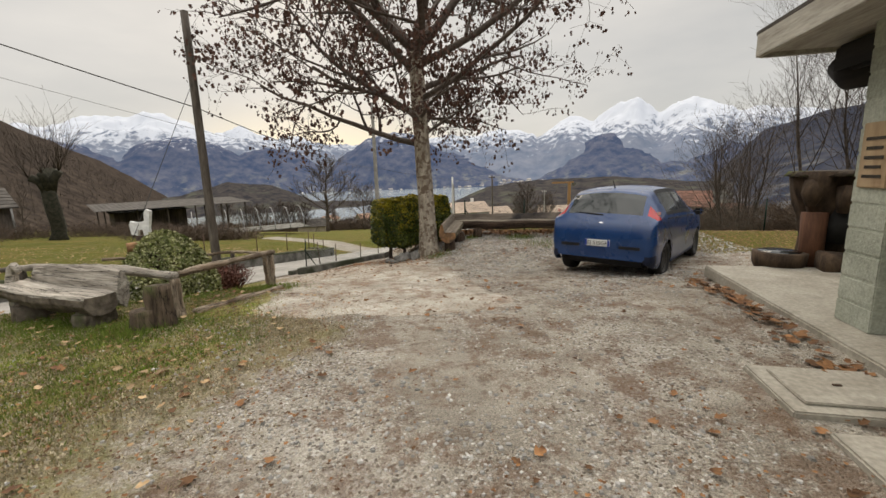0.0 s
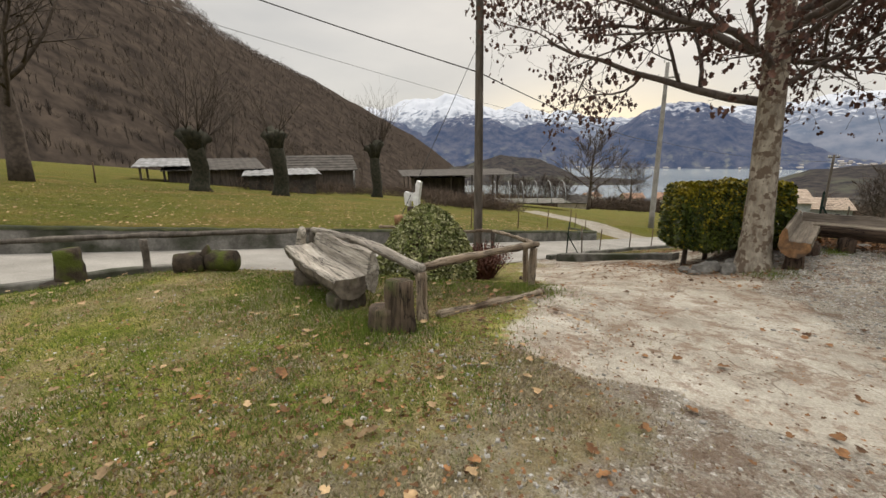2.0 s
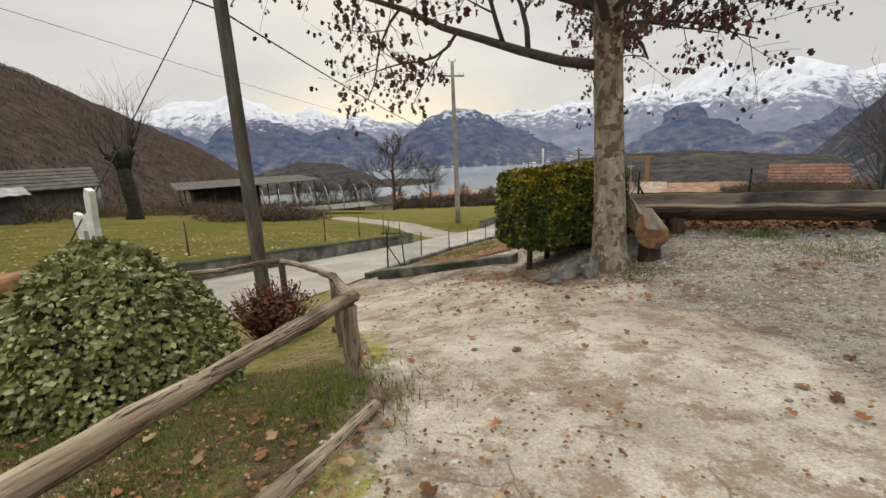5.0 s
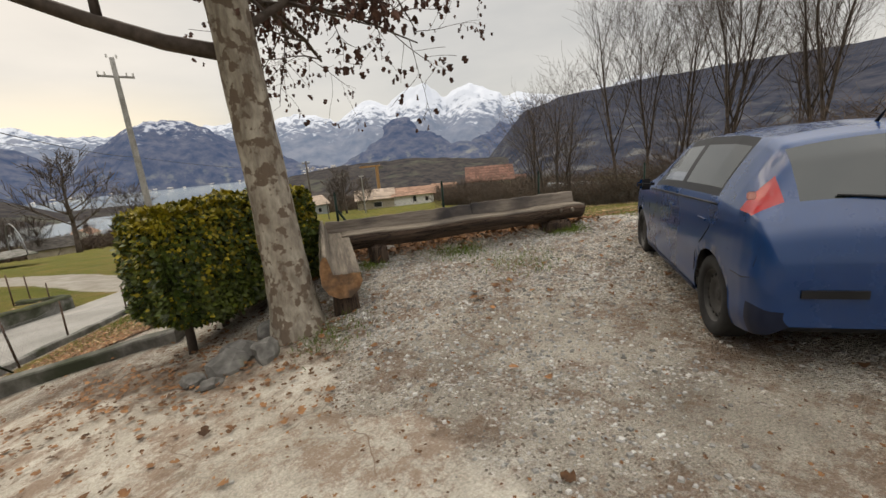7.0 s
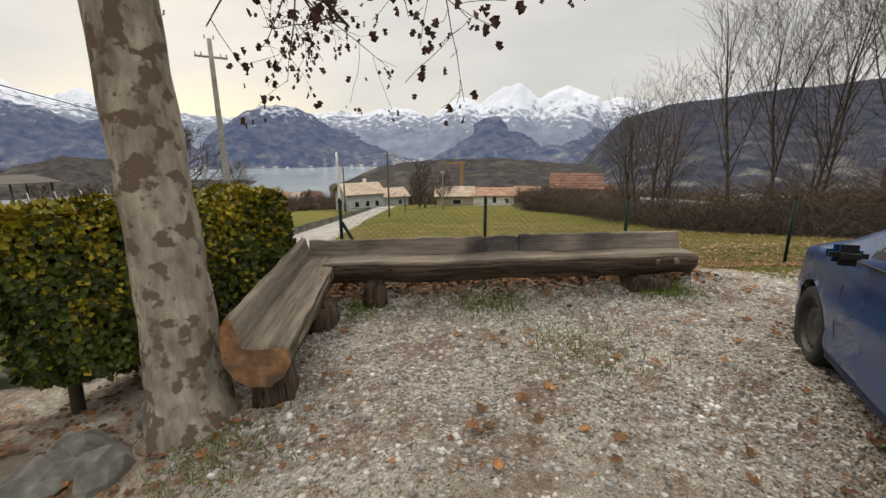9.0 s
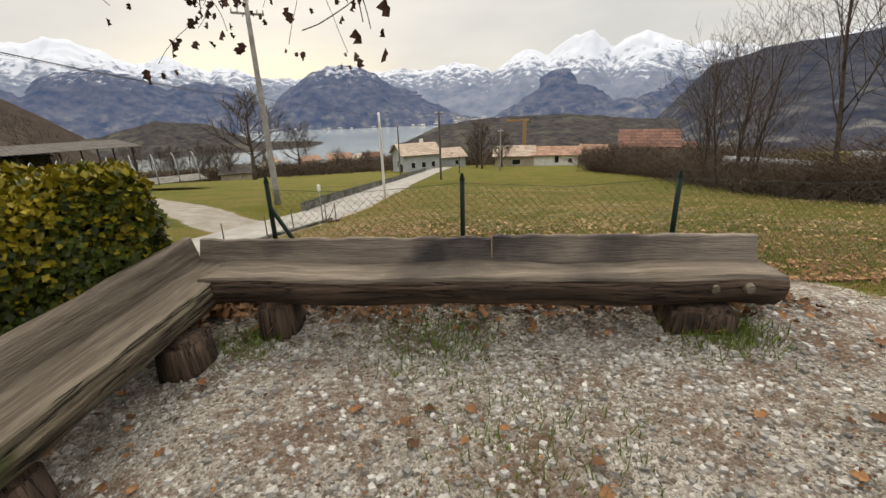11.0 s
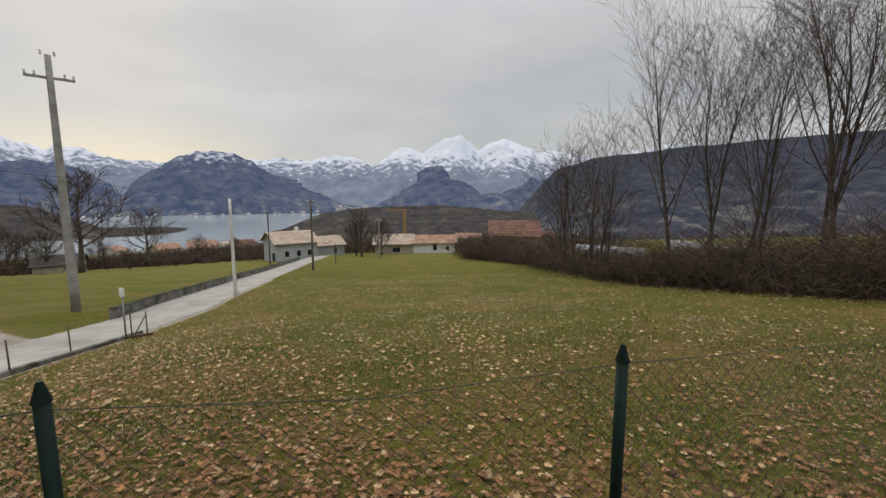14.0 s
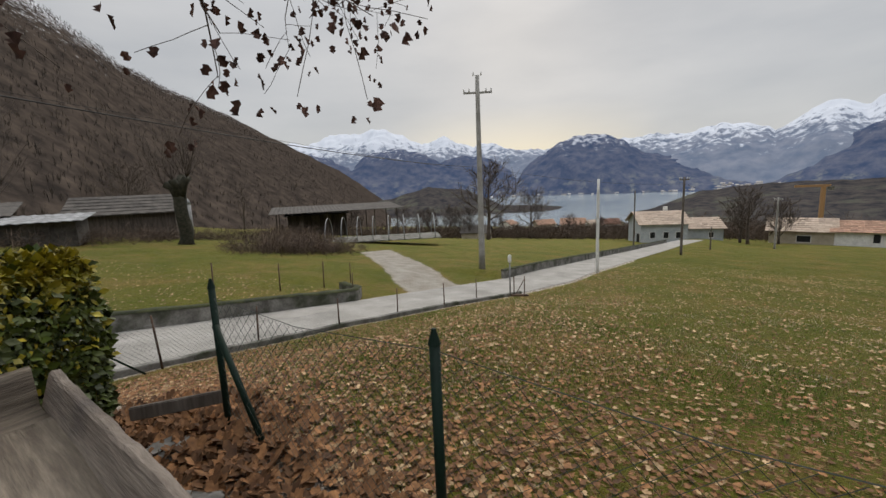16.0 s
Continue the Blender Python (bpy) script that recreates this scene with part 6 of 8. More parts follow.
    for wx in (0.0, 2.51):
        for s in (1, -1):
            w = part("wheel", tyre_me, M_TYRE, car, "black tyre on a steel wheel")
            w.name = "wheel"
            w.matrix_local = pose(wx, s * 0.735, 0.30, 0, 0, 0 if s == 1 else 180)
            r = part("rim", rim_me, M_RIM, w, "dark steel rim")
            # solid near-black discs paint the shade inside the rim's vent holes
            for k in range(14):
                a = 2 * math.pi * k / 14
                bm = bmesh.new()
                bmesh.ops.create_cone(bm, cap_ends=True, segments=8, radius1=0.013, radius2=0.013, depth=0.01)
                bm.transform(Matrix.Translation((0.148 * math.cos(a), 0.052, 0.148 * math.sin(a))) @ Matrix.Rotation(radians(90), 4, "X"))
                part("vent_hole_shade", bm, M_DARK, w, "")


hatchback()


# ---- fences of wire ----
def diamond(heap, a, b, h0, h1, pitch=0.075, r=0.0012, z_of=None):
    """Chain-link between two posts: two families of slanting wires, cut at the panel's edges."""
    a, b = Vector(a), Vector(b)
    L = (b - a).length
    H = h1 - h0
    e = (b - a) / L
    n = int((L + H) / pitch)
    for s in (1, -1):
        for k in range(n + 1):
            u0 = k * pitch - H if s == 1 else k * pitch
            pts = []
            for t in (0.0, 1.0):
                pts.append((u0 + s * t * H, t * H))
            (ua, za), (ub, zb) = pts
            lo, hi = 0.0, 1.0
            for lim, sign in ((0.0, 1), (L, -1)):
                fa, fb = sign * (ua - lim), sign * (ub - lim)
                if fa < 0 and fb < 0:
                    lo, hi = 1, 0
                    break
                if fa < 0:
                    lo = max(lo, fa / (fa - fb))
                elif fb < 0:
                    hi = min(hi, fa / (fa - fb))
            if hi - lo < 0.02:
                continue
            seg = []
            for t in (lo, (lo + hi) / 2, hi):
                u, z = ua + (ub - ua) * t, za + (zb - za) * t
                seg.append(a + e * u + Vector((0, 0, h0 + z - 0.05 * math.sin(math.pi * u / L) * z / H)))
            heap.add(*tube(seg, [r] * 3, sides=3, caps=False))
    heap.add(*tube([a + Vector((0, 0, h1)), a.lerp(b, 0.5) + Vector((0, 0, h1 - 0.05)), b + Vector((0, 0, h1))], [0.002] * 3, sides=4))


def wire_fence():
    f = thing("wire_fence", (3.0, 12.2, gz(3.0, 12.2)), 0, "green chain-link fence on steel posts at the meadow's edge", "fence")
    o = Vector(f.matrix_world.translation)
    tops = [(1.318, 12.688, 1.31), (3.007, 12.20, 1.31), (4.689, 11.677, 1.31), (7.3, 11.4, 1.22), (9.6, 11.1, 1.15)]
    for x, y, z in tops:
        foot = gz(x, y) - 0.15
        bm = bmesh.new()
        bmesh.ops.create_cone(bm, cap_ends=True, segments=14, radius1=0.021, radius2=0.021, depth=z - 0.045 - foot)
        bmesh.ops.translate(bm, vec=(x - o.x, y - o.y, (z - 0.045 + foot) / 2 - o.z), verts=bm.verts)
        p = part("post", bm, M_GREENPOST, f, "dark green steel post", True)
        bm = bmesh.new()
        bmesh.ops.create_cone(bm, cap_ends=True, segments=14, radius1=0.025, radius2=0.008, depth=0.06)
        bmesh.ops.translate(bm, vec=(x - o.x, y - o.y, z - 0.025 - o.z), verts=bm.verts)
        part("cap", bm, M_GREENPOST, p, "pointed plastic cap")
    part("brace", tube_mesh("brace", [Vector((1.33, 12.67, 1.02)) - o, Vector((1.72, 12.60, gz(1.72, 12.6) - 0.05)) - o], [0.02, 0.02], sides=10), M_GREENPOST, f, "slanting brace")
    way = Vector((0.94, 12.34, 0)) - Vector((1.31, 12.68, 0))
    bm = box(way.length, 0.03, 0.085, (0, 0, 0), 0.006)
    bm.transform(Matrix.Translation(Vector((1.125, 12.51, 0.50)) - o) @ Matrix.Rotation(math.atan2(way.y, way.x), 4, "Z"))
    part("board", bm, M_POLEWOOD, f, "short dark board at the corner post")
    heap = Heap()
    for (x0, y0, _), (x1, y1, _) in zip(tops, tops[1:]):
        za, zb = gz(x0, y0), gz(x1, y1)
        diamond(heap, Vector((x0, y0, za)) - o, Vector((x1, y1, zb)) - o, 0.02, 0.90)
    tagged(part("mesh", heap.mesh("mesh"), M_MESHWIRE, f, "diamond wire mesh"), kind="stuff")


wire_fence()


def lane_fence():
    f = thing("lane_fence", (-2.9, 19.4, gz(-2.9, 19.4)), 0, "sagging old wire fence on thin rusty posts along the lane", "fence")
    o = Vector(f.matrix_world.translation)
    spots = [(-4.0, 14.5, 1.15, M_GREENPOST), (-3.75, 15.6, 1.0, M_RUSTPOST), (-3.55, 17.6, 0.85, M_RUSTPOST), (-2.75, 19.5, 0.8, M_RUSTPOST), (-2.1, 21.5, 0.85, M_RUSTPOST), (-1.3, 23.3, 0.85, M_RUSTPOST), (-0.75, 25.2, 0.8, M_RUSTPOST)]
    rng = random.Random(2)
    ends = []
    for x, y, h, m in spots:
        z = gz(x, y)
        t = Vector((x + rng.uniform(-0.05, 0.05), y + rng.uniform(-0.05, 0.05), z + h))
        part("post", tube_mesh("post", [Vector((x, y, z - 0.1)) - o, t - o], [0.02, 0.018], sides=8), m, f, "thin post")
        ends.append(Vector((x, y, z)) - o)
    part("brace", tube_mesh("brace", [Vector((-4.0, 14.5, gz(-4, 14.5) + 0.8)) - o, Vector((-3.75, 15.3, gz(-3.75, 15.3))) - o], [0.016] * 2, sides=8), M_GREENPOST, f, "slanting brace")
    heap = Heap()
    for i, h in ((0, 0.85), (1, 0.75), (2, 0.5)):
        diamond(heap, ends[i], ends[i + 1], 0.02, h, 0.09, 0.0018)
    tagged(part("mesh", heap.mesh("mesh"), M_HOOP, f, "grey wire mesh"), kind="stuff")


lane_fence()


def meadow_posts():
    f = thing("meadow_fence", (-7.4, 20.0, gz(-7.4, 20)), 0, "row of rusty stakes along the meadow wall", "fence")
    o = Vector(f.matrix_world.translation)
    for x, y, h in ((-9.4, 14.8, 1.0), (-8.6, 17.2, 1.0), (-7.55, 19.9, 1.05), (-6.75, 21.8, 0.95), (-6.0, 23.2, 1.0), (-6.2, 25.2, 1.1), (-5.45, 24.2, 0.9)):
        z = gz(x, y)
        part("post", tube_mesh("post", [Vector((x, y, z - 0.1)) - o, Vector((x + 0.04, y, z + h)) - o], [0.022, 0.02], sides=8), M_RUSTPOST, f, "rusty stake")
    for x, y, h in ((-35.2, 8.6, 1.2), (-32.0, 13.2, 1.2)):
        z = gz(x, y)
        part("stake", tube_mesh("stake", [Vector((x, y, z - 0.1)) - o, Vector((x + 0.15, y, z + h)) - o], [0.05, 0.045], sides=8), M_RUSTPOST, f, "wooden stake")


meadow_posts()


# ---- poles and cables ----
def power_pole(x, y, top, r0, r1, material, label, cross=None, turn=0.0):
    z = gz(x, y)
    p = thing("power_pole", (x, y, z), turn, label, "pole", "poles along the lane")
    n = 8
    part("shaft", tube_mesh("shaft", [(0, 0, -0.3 + (top - z + 0.3) * k / n) for k in range(n + 1)], [r0 + (r1 - r0) * k / n for k in range(n + 1)], sides=14), material, p)
    if cross:
        for zc, half in cross:
            if half > 0.35:
                part("crossarm", box(2 * half, 0.09, 0.10, (0, 0, top - z + zc), 0.01), material, p, "steel crossarm")
            for s in (-1, -0.62, 0.62, 1) if half > 0.35 else (-1, 1):
                prof = [((s * half * 0.95), 0, top - z + zc + 0.08 + 0.05 * k) for k in range(5)]
                part("insulator", tube_mesh("insulator", prof, [0.018, 0.05, 0.03, 0.05, 0.02], sides=9), M_POLEWHITE, p, "white insulator")
    return p


power_pole(-2.95, 33.8, 7.6, 0.19, 0.11, M_POLE, "tall grey concrete power pole with crossarm", ((-0.95, 0.78), (-0.1, 0.22)), 18)
power_pole(3.3, 35.84, 1.77, 0.10, 0.07, M_POLEWHITE, "short white concrete pole beside the lane")
power_pole(-4.95, 10.25, 5.7, 0.105, 0.078, M_POLEWOOD, "dark wooden cable pole at the lane's edge")
power_pole(-13.75, 3.9, 8.6, 0.22, 0.12, M_POLE, "grey concrete pole on the meadow wall")
power_pole(8.0, 80.0, -0.3, 0.12, 0.09, M_POLEWOOD, "grey wooden pole by the houses")
power_pole(10.5, 55.0, 1.6, 0.12, 0.09, M_POLEWOOD, "dark wooden pole at the lane's bend", ((-0.3, 0.4),))
power_pole(15.8, 69.0, -4.6, 0.09, 0.07, M_POLEWOOD, "short dark post by the lane")
power_pole(27.0, 84.0, -2.0, 0.14, 0.10, M_POLE, "grey pole with fittings by the houses", ((-0.4, 0.5),))


def cable(a, b, sag, r, label):
    ob = part("cable", tube_mesh("cable", between(a, b, 26, -sag), [r] * 26, sides=5), M_WIRE)
    return tagged(ob, label, "cable", "overhead cables")


cable((-13.75, 3.9, 7.2), (-4.95, 10.25, 3.72), 0.10, 0.012, "black overhead cable between poles")
cable((-4.95, 10.25, 3.72), (-2.95, 33.8, 2.7), 0.3, 0.012, "black overhead cable sagging to the concrete pole")
cable((-13.75, 3.9, 6.2), (-2.95, 33.8, 2.45), 0.3, 0.006, "thin black overhead cable across the lane")
cable((-2.95, 33.8, 2.7), (10.5, 55.0, 1.0), 0.4, 0.010, "thin overhead cable along the lane")
cable((10.5, 55.0, 1.0), (27.0, 84.0, -2.6), 0.7, 0.012, "thin overhead cable towards the houses")
cable((-4.95, 10.25, 4.3), (-5.0, 6.6, gz(-5.0, 6.6)), 0.0, 0.006, "thin stay wire from pole to ground")


def marker():
    m = thing("gas_marker", (0.25, 26.4, gz(0.25, 26.4)), 10, "white-topped utility marker with thin steel frame", "marker")
    part("post", tube_mesh("post", [(0, 0, -0.1), (0, 0, 1.35)], [0.025, 0.025], sides=8), M_HOOP, m)
    part("head", box(0.13, 0.10, 0.30, (0, 0, 1.35), 0.03), M_WHITE, m, "white plastic head")
    for x in (0.55, 0.15):
        part("stake", tube_mesh("stake", [(x, 0.05, -0.1), (x, 0.05, 0.8)], [0.02, 0.02], sides=7), M_RUSTPOST, m)
    part("brace", tube_mesh("brace", [(0.2, 0.05, 0.05), (0.55, 0.05, 0.7)], [0.015, 0.015], sides=7), M_RUSTPOST, m)
    part("beam", box(0.7, 0.12, 0.10, (0.35, 0.05, -0.02), 0.01), M_RUSTPOST, m, "rusty beam on the ground")


marker()


# ---- the building at the court's side ----
def farm_building():
    e = Vector((0.294, 0.956, 0))
    house = thing("farm_building", (3.6, 3.4, gz(3.6, 3.4)), math.degrees(math.atan2(-e.x, e.y)), "grey-green block building with deep eaves and paved edge", "building")
    z0 = gz(3.6, 3.4)
    # own axes: y along the pavement edge, x away from the court
    wall = part("wall", box(2.6, 4.6, 2.55, (1.75, -3.2, 0.06), 0.01), M_BLOCK, house, "painted block wall")
    wall2 = part("wall", box(1.4, 2.9, 2.55, (2.4, 0.55, 0.06), 0.01), M_BLOCK, house, "painted block wall, set back")
    pillar = part("pillar", box(0.46, 0.40, 2.55, (0.10, -0.10, 0.05), 0.008), M_BLOCK, house, "block pillar")
    block_me = None
    for k in range(12):
        b = box(0.472, 0.412, 0.196, (0.10, -0.10, 0.06 + 0.21 * k), 0.008)
        part("block", b, M_BLOCK, pillar)
    for k in range(5):
        for i in range(6):
            part("block", box(0.012, 0.44, 0.40, (1.696, -0.75 + 0.46 * i, 0.10 + 0.42 * k + 0.0), 0.004), M_BLOCK, wall2)
    roof = part("roof", box(5.4, 8.2, 0.16, (2.12, -3.2, 2.56), 0.01), M_FASCIA, house, "broad weathered eave")
    part("fascia", box(0.05, 8.24, 0.22, (-0.605, -3.2, 2.52), 0.006), M_FASCIA, roof, "pale weathered fascia board")
    part("fascia", box(5.4, 0.05, 0.22, (2.12, 0.93, 2.52), 0.006), M_FASCIA, roof, "pale weathered fascia board")
    part("tiles", box(5.5, 8.3, 0.05, (2.12, -3.2, 2.73), 0.01), M_SHEETDARK, roof, "dark roof covering")
    part("beam", box(0.26, 4.9, 0.26, (0.06, -1.75, 2.26), 0.03), M_BLACKBEAM, house, "dark timber beam under the eave")
    part("bracket", tube_mesh("bracket", [(0.06, 0.78, 2.36), (0.06, 0.62, 2.24), (0.08, 0.3, 2.20)], [0.12, 0.13, 0.10], sides=16), M_BLACKBEAM, house, "rounded beam end")
    part("rafter", box(0.12, 0.7, 0.12, (0.55, 0.2, 2.26), 0.01), M_ORANGE, house, "orange-stained rafter")
    sign = part("sign", box(0.03, 0.30, 0.52, (-0.145, -0.12, 1.24), 0.006), M_SIGN, house, "wooden notice board")
    for k in range(5):
        part("lettering", box(0.006, 0.20 - 0.03 * (k % 2), 0.025, (-0.162, -0.12, 1.62 - 0.075 * k), 0.0), M_SIGNTEXT, sign, "dark unreadable line of writing")
    part("pavement", box(4.0, 7.2, 0.16, (1.55, -1.35, -0.10), 0.015), M_PAVE, house, "concrete pavement edge")
    gy0 = gz(2.35, 2.2)
    hatch = thing("manhole_cover", (2.33, 2.42, gz(2.33, 2.42) - 0.02), -17, "square concrete inspection cover in the gravel", "manhole cover")
    part("frame", box(0.80, 0.62, 0.07, (0, 0, 0), 0.01), M_PAVE, hatch, "concrete frame")
    part("lid", box(0.60, 0.44, 0.02, (0, 0, 0.07), 0.006), M_PAVE, hatch, "concrete lid")
    part("ring", box(0.05, 0.02, 0.01, (0, 0.02, 0.09), 0.003), M_RUSTPOST, hatch, "rusty lifting ring")
    slab = part("paving_slab", box(0.8, 0.6, 0.07, (0, 0, 0), 0.012), M_PAVE)
    slab.matrix_world = pose(2.18, 1.66, gz(2.18, 1.66) - 0.03, 0, 0, -17)
    tagged(slab, "plain concrete slab beside the cover", "slab")


farm_building()


def trunk_fountain():
    f = thing("trunk_fountain", (5.0, 5.45, gz(5, 5.45) + 0.04), 0, "hollow tree trunk fountain with carved log trough", "fountain")
    trunk_line = [(0.56, 0.15, 0), (0.53, 0.15, 0.25), (0.52, 0.15, 0.5), (0.50, 0.14, 0.75), (0.47, 0.14, 0.95), (0.45, 0.14, 1.15), (0.46, 0.14, 1.38)]
    part("trunk", tube_mesh("trunk", trunk_line, [0.36, 0.29, 0.27, 0.29, 0.36, 0.40, 0.43], sides=26, rough=0.26, seed=5, groove=0.35), M_TROUGH, f, "gnarled dark trunk")
    part("spout_post", tube_mesh("spout_post", [(0.16, -0.02, 0.0), (0.17, -0.02, 0.4), (0.18, 0.0, 0.85)], [0.15, 0.14, 0.15], sides=14, rough=0.05, seed=7), M_REDPOST, f, "smooth red-brown debarked post")
    for k, (kx, ky, kz, kr) in enumerate(((0.10, 0.0, 1.10, 0.13), (0.75, -0.15, 1.15, 0.15), (0.30, -0.25, 1.02, 0.12), (0.62, -0.28, 0.80, 0.11))):
        part("burl", tube_mesh("burl", [(kx, ky, kz - 0.16), (kx, ky - 0.03, kz), (kx + 0.02, ky, kz + 0.18)], [kr * 0.5, kr, kr * 0.75], sides=12, rough=0.3, seed=k + 40), M_TROUGH, f, "knotted burl")
    # no real opening: a near-black solid paints the hollow's shade
    part("hollow_shade", tube_mesh("hollow_shade", [(0.40, -0.16, 0.45), (0.40, -0.18, 0.7), (0.42, -0.16, 0.95)], [0.13, 0.16, 0.10], sides=12, rough=0.1), M_DARK, f, "near-black lump painting a hollow's shade")
    part("cap", tube_mesh("cap", [(0.48, 0.14, 1.33), (0.48, 0.14, 1.40)], [0.47, 0.38], sides=22, rough=0.30, seed=8), M_MOSSLOG, f, "mossy top")
    vs = []
    part("basin", tube_mesh("basin", [(-0.18, 0.1, 0.0), (-0.18, 0.1, 0.16), (-0.18, 0.1, 0.30), (-0.18, 0.1, 0.31)], [0.24, 0.30, 0.32, 0.27], sides=20, rough=0.08), M_TROUGH, f, "round hewn basin")
    part("water", tube_mesh("water", [(-0.18, 0.1, 0.305), (-0.18, 0.1, 0.315)], [0.25, 0.25], sides=20), M_GLASS, f, "dark water")
    part("trough", tube_mesh("trough", between((0.05, -0.25, 0.17), (1.0, -0.75, 0.17), 10), [0.20, 0.19, 0.18, 0.19, 0.18, 0.19, 0.19, 0.18, 0.18, 0.19], sides=14, rough=0.16, seed=4), M_TROUGH, f, "lying hewn log")


trunk_fountain()


# ---- bare trees, scrub ----
def bare_tree(kind, seed, height, r, base_h=0.3, limbs=9, spread=0.7, rise=1.3, depth=3, kids=(5, 5, 4), stems=1, thin=0.0065):
    """A leafless tree: trunk and crown meshes, built once and then copied."""
    rng = random.Random(seed)
    trunk, crown, tips = Heap(), Heap(), []
    for s in range(stems):
        bx, by = (0, 0) if stems == 1 else (rng.uniform(-0.6, 0.6), rng.uniform(-0.6, 0.6))
        lean = Vector((rng.uniform(-0.12, 0.12), rng.uniform(-0.12, 0.12), 1))
        pts, radii = [], []
        for k in range(9):
            f = k / 8
            pts.append(Vector((bx, by, -0.2)) + lean * (height * 0.85 * f) + Vector((math.sin(k * 1.1 + seed) * 0.10, math.cos(k * 0.9 + seed) * 0.10, 0)) * f * height / 8)
            radii.append(r * (1 - 0.86 * f))
        trunk.add(*tube(pts, radii, sides=9, rough=0.06, seed=seed))
        for k in range(limbs):
            f = base_h + (0.97 - base_h) * (k + rng.random() * 0.8) / limbs
            i = min(7, int(f * 8))
            q = pts[i].lerp(pts[i + 1], f * 8 - i)
            az = k * 2.4 + rng.uniform(-0.5, 0.5)
            way = Vector((math.cos(az) * spread, math.sin(az) * spread, rise))
            limb(crown, q, way, height * (0.50 - 0.28 * f) * rng.uniform(0.8, 1.2), radii[i] * 0.42, rng, depth - 1, tips, sides=(5, 4, 3, 3), wander=0.14, lift=0.07, kids=kids, shrink=0.55, spread=0.62, segs=5, thin=thin, first=0.2)
    return trunk.mesh("trunk", True), crown.mesh("crown", True)


def plant(kind, meshes, x, y, scale, turn, label, group, bark=None, sink=0.0):
    t = thing(kind, (x, y, gz(x, y) - sink), turn, label, "tree", group)
    for nm, me in zip(("trunk", "crown"), meshes):
        ob = new(nm, me)
        if not me.materials:
            me.materials.append(bark or M_FARBARK)
        ob.parent = t
        ob.scale = (scale, scale, scale)
    return t


TALL_A = bare_tree("a", 1, 15.0, 0.145, 0.22, 13, 0.55, 1.4, 3, (6, 7, 6), 1, 0.0055)
TALL_B = bare_tree("b", 2, 14.0, 0.11, 0.25, 12, 0.5, 1.5, 3, (6, 7, 6), 2, 0.0055)
MID_A = bare_tree("c", 3, 9.0, 0.10, 0.2, 10, 0.7, 1.1, 3, (5, 5, 4), 2)
MID_B = bare_tree("d", 4, 8.0, 0.085, 0.15, 10, 0.8, 1.0, 3, (5, 5, 4), 3)
ROUND = bare_tree("e", 5, 12.0, 0.34, 0.28, 16, 1.1, 0.65, 3, (7, 6, 5), 1, 0.03)
FAR_A = bare_tree("g", 6, 9.0, 0.16, 0.15, 12, 0.9, 0.9, 3, (6, 5, 4), 2, 0.03)
HEDGEROW = ((TALL_A, 26.5, 26.4, 1.0), (TALL_B, 28.2, 25.0, 1.0), (TALL_B, 30.5, 24.0, 1.05), (TALL_A, 29.5, 20.6, 1.03), (TALL_B, 27.8, 20.0, 1.1), (TALL_A, 31.0, 16.5, 1.0), (TALL_B, 29.0, 15.4, 1.08), (MID_A, 27.5, 34.0, 1.15), (MID_B, 28.8, 37.5, 1.3), (MID_A, 30.5, 36.5, 1.35), (MID_B, 26.0, 30.5, 0.8), (MID_A, 33.5, 43.0, 0.9), (MID_B, 26.3, 22.5, 0.8), (MID_A, 30.0, 11.0, 1.3), (TALL_B, 34.0, 8.0, 0.95), (MID_B, 28.0, 7.0, 1.2), (TALL_A, 36.0, 12.5, 0.9), (MID_A, 27.0, 4.0, 1.3), (MID_B, 31.0, 1.0, 1.4), (TALL_B, 38.0, 20.0, 0.8))
for i, (me, x, y, s) in enumerate(HEDGEROW):
    plant("bare_tree", me, x, y, s, i * 67, "tall leafless grey-brown tree in the field hedge" if me in (TALL_A, TALL_B) else "slender leafless tree among hedge scrub", "field hedge trees")
for i, (me, x, y, s) in enumerate(((ROUND, -20.5, 101.0, 1.45), (ROUND, -13.4, 116.5, 1.05), (FAR_A, -33, 118, 0.9), (FAR_A, -42, 120, 0.9), (FAR_A, -28, 112, 0.85), (FAR_A, -37, 122, 1.0), (FAR_A, -47, 124, 0.9), (FAR_A, -24, 126, 0.8), (FAR_A, -5, 128, 0.7), (FAR_A, 3, 124, 0.6), (FAR_A, -66, 118, 1.0), (ROUND, -52, 122, 0.8), (FAR_A, 28, 103, 0.9), (ROUND, 27.5, 98, 0.85), (FAR_A, 34, 104, 0.9), (MID_A, -62, 96, 1.0), (MID_A, -70, 80, 1.1), (ROUND, -75, 60, 0.9), (MID_B, -58, 52, 0.9))):
    plant("bare_tree", me, x, y, s, i * 41, "dark leafless spreading tree beyond the meadow", "meadow trees")


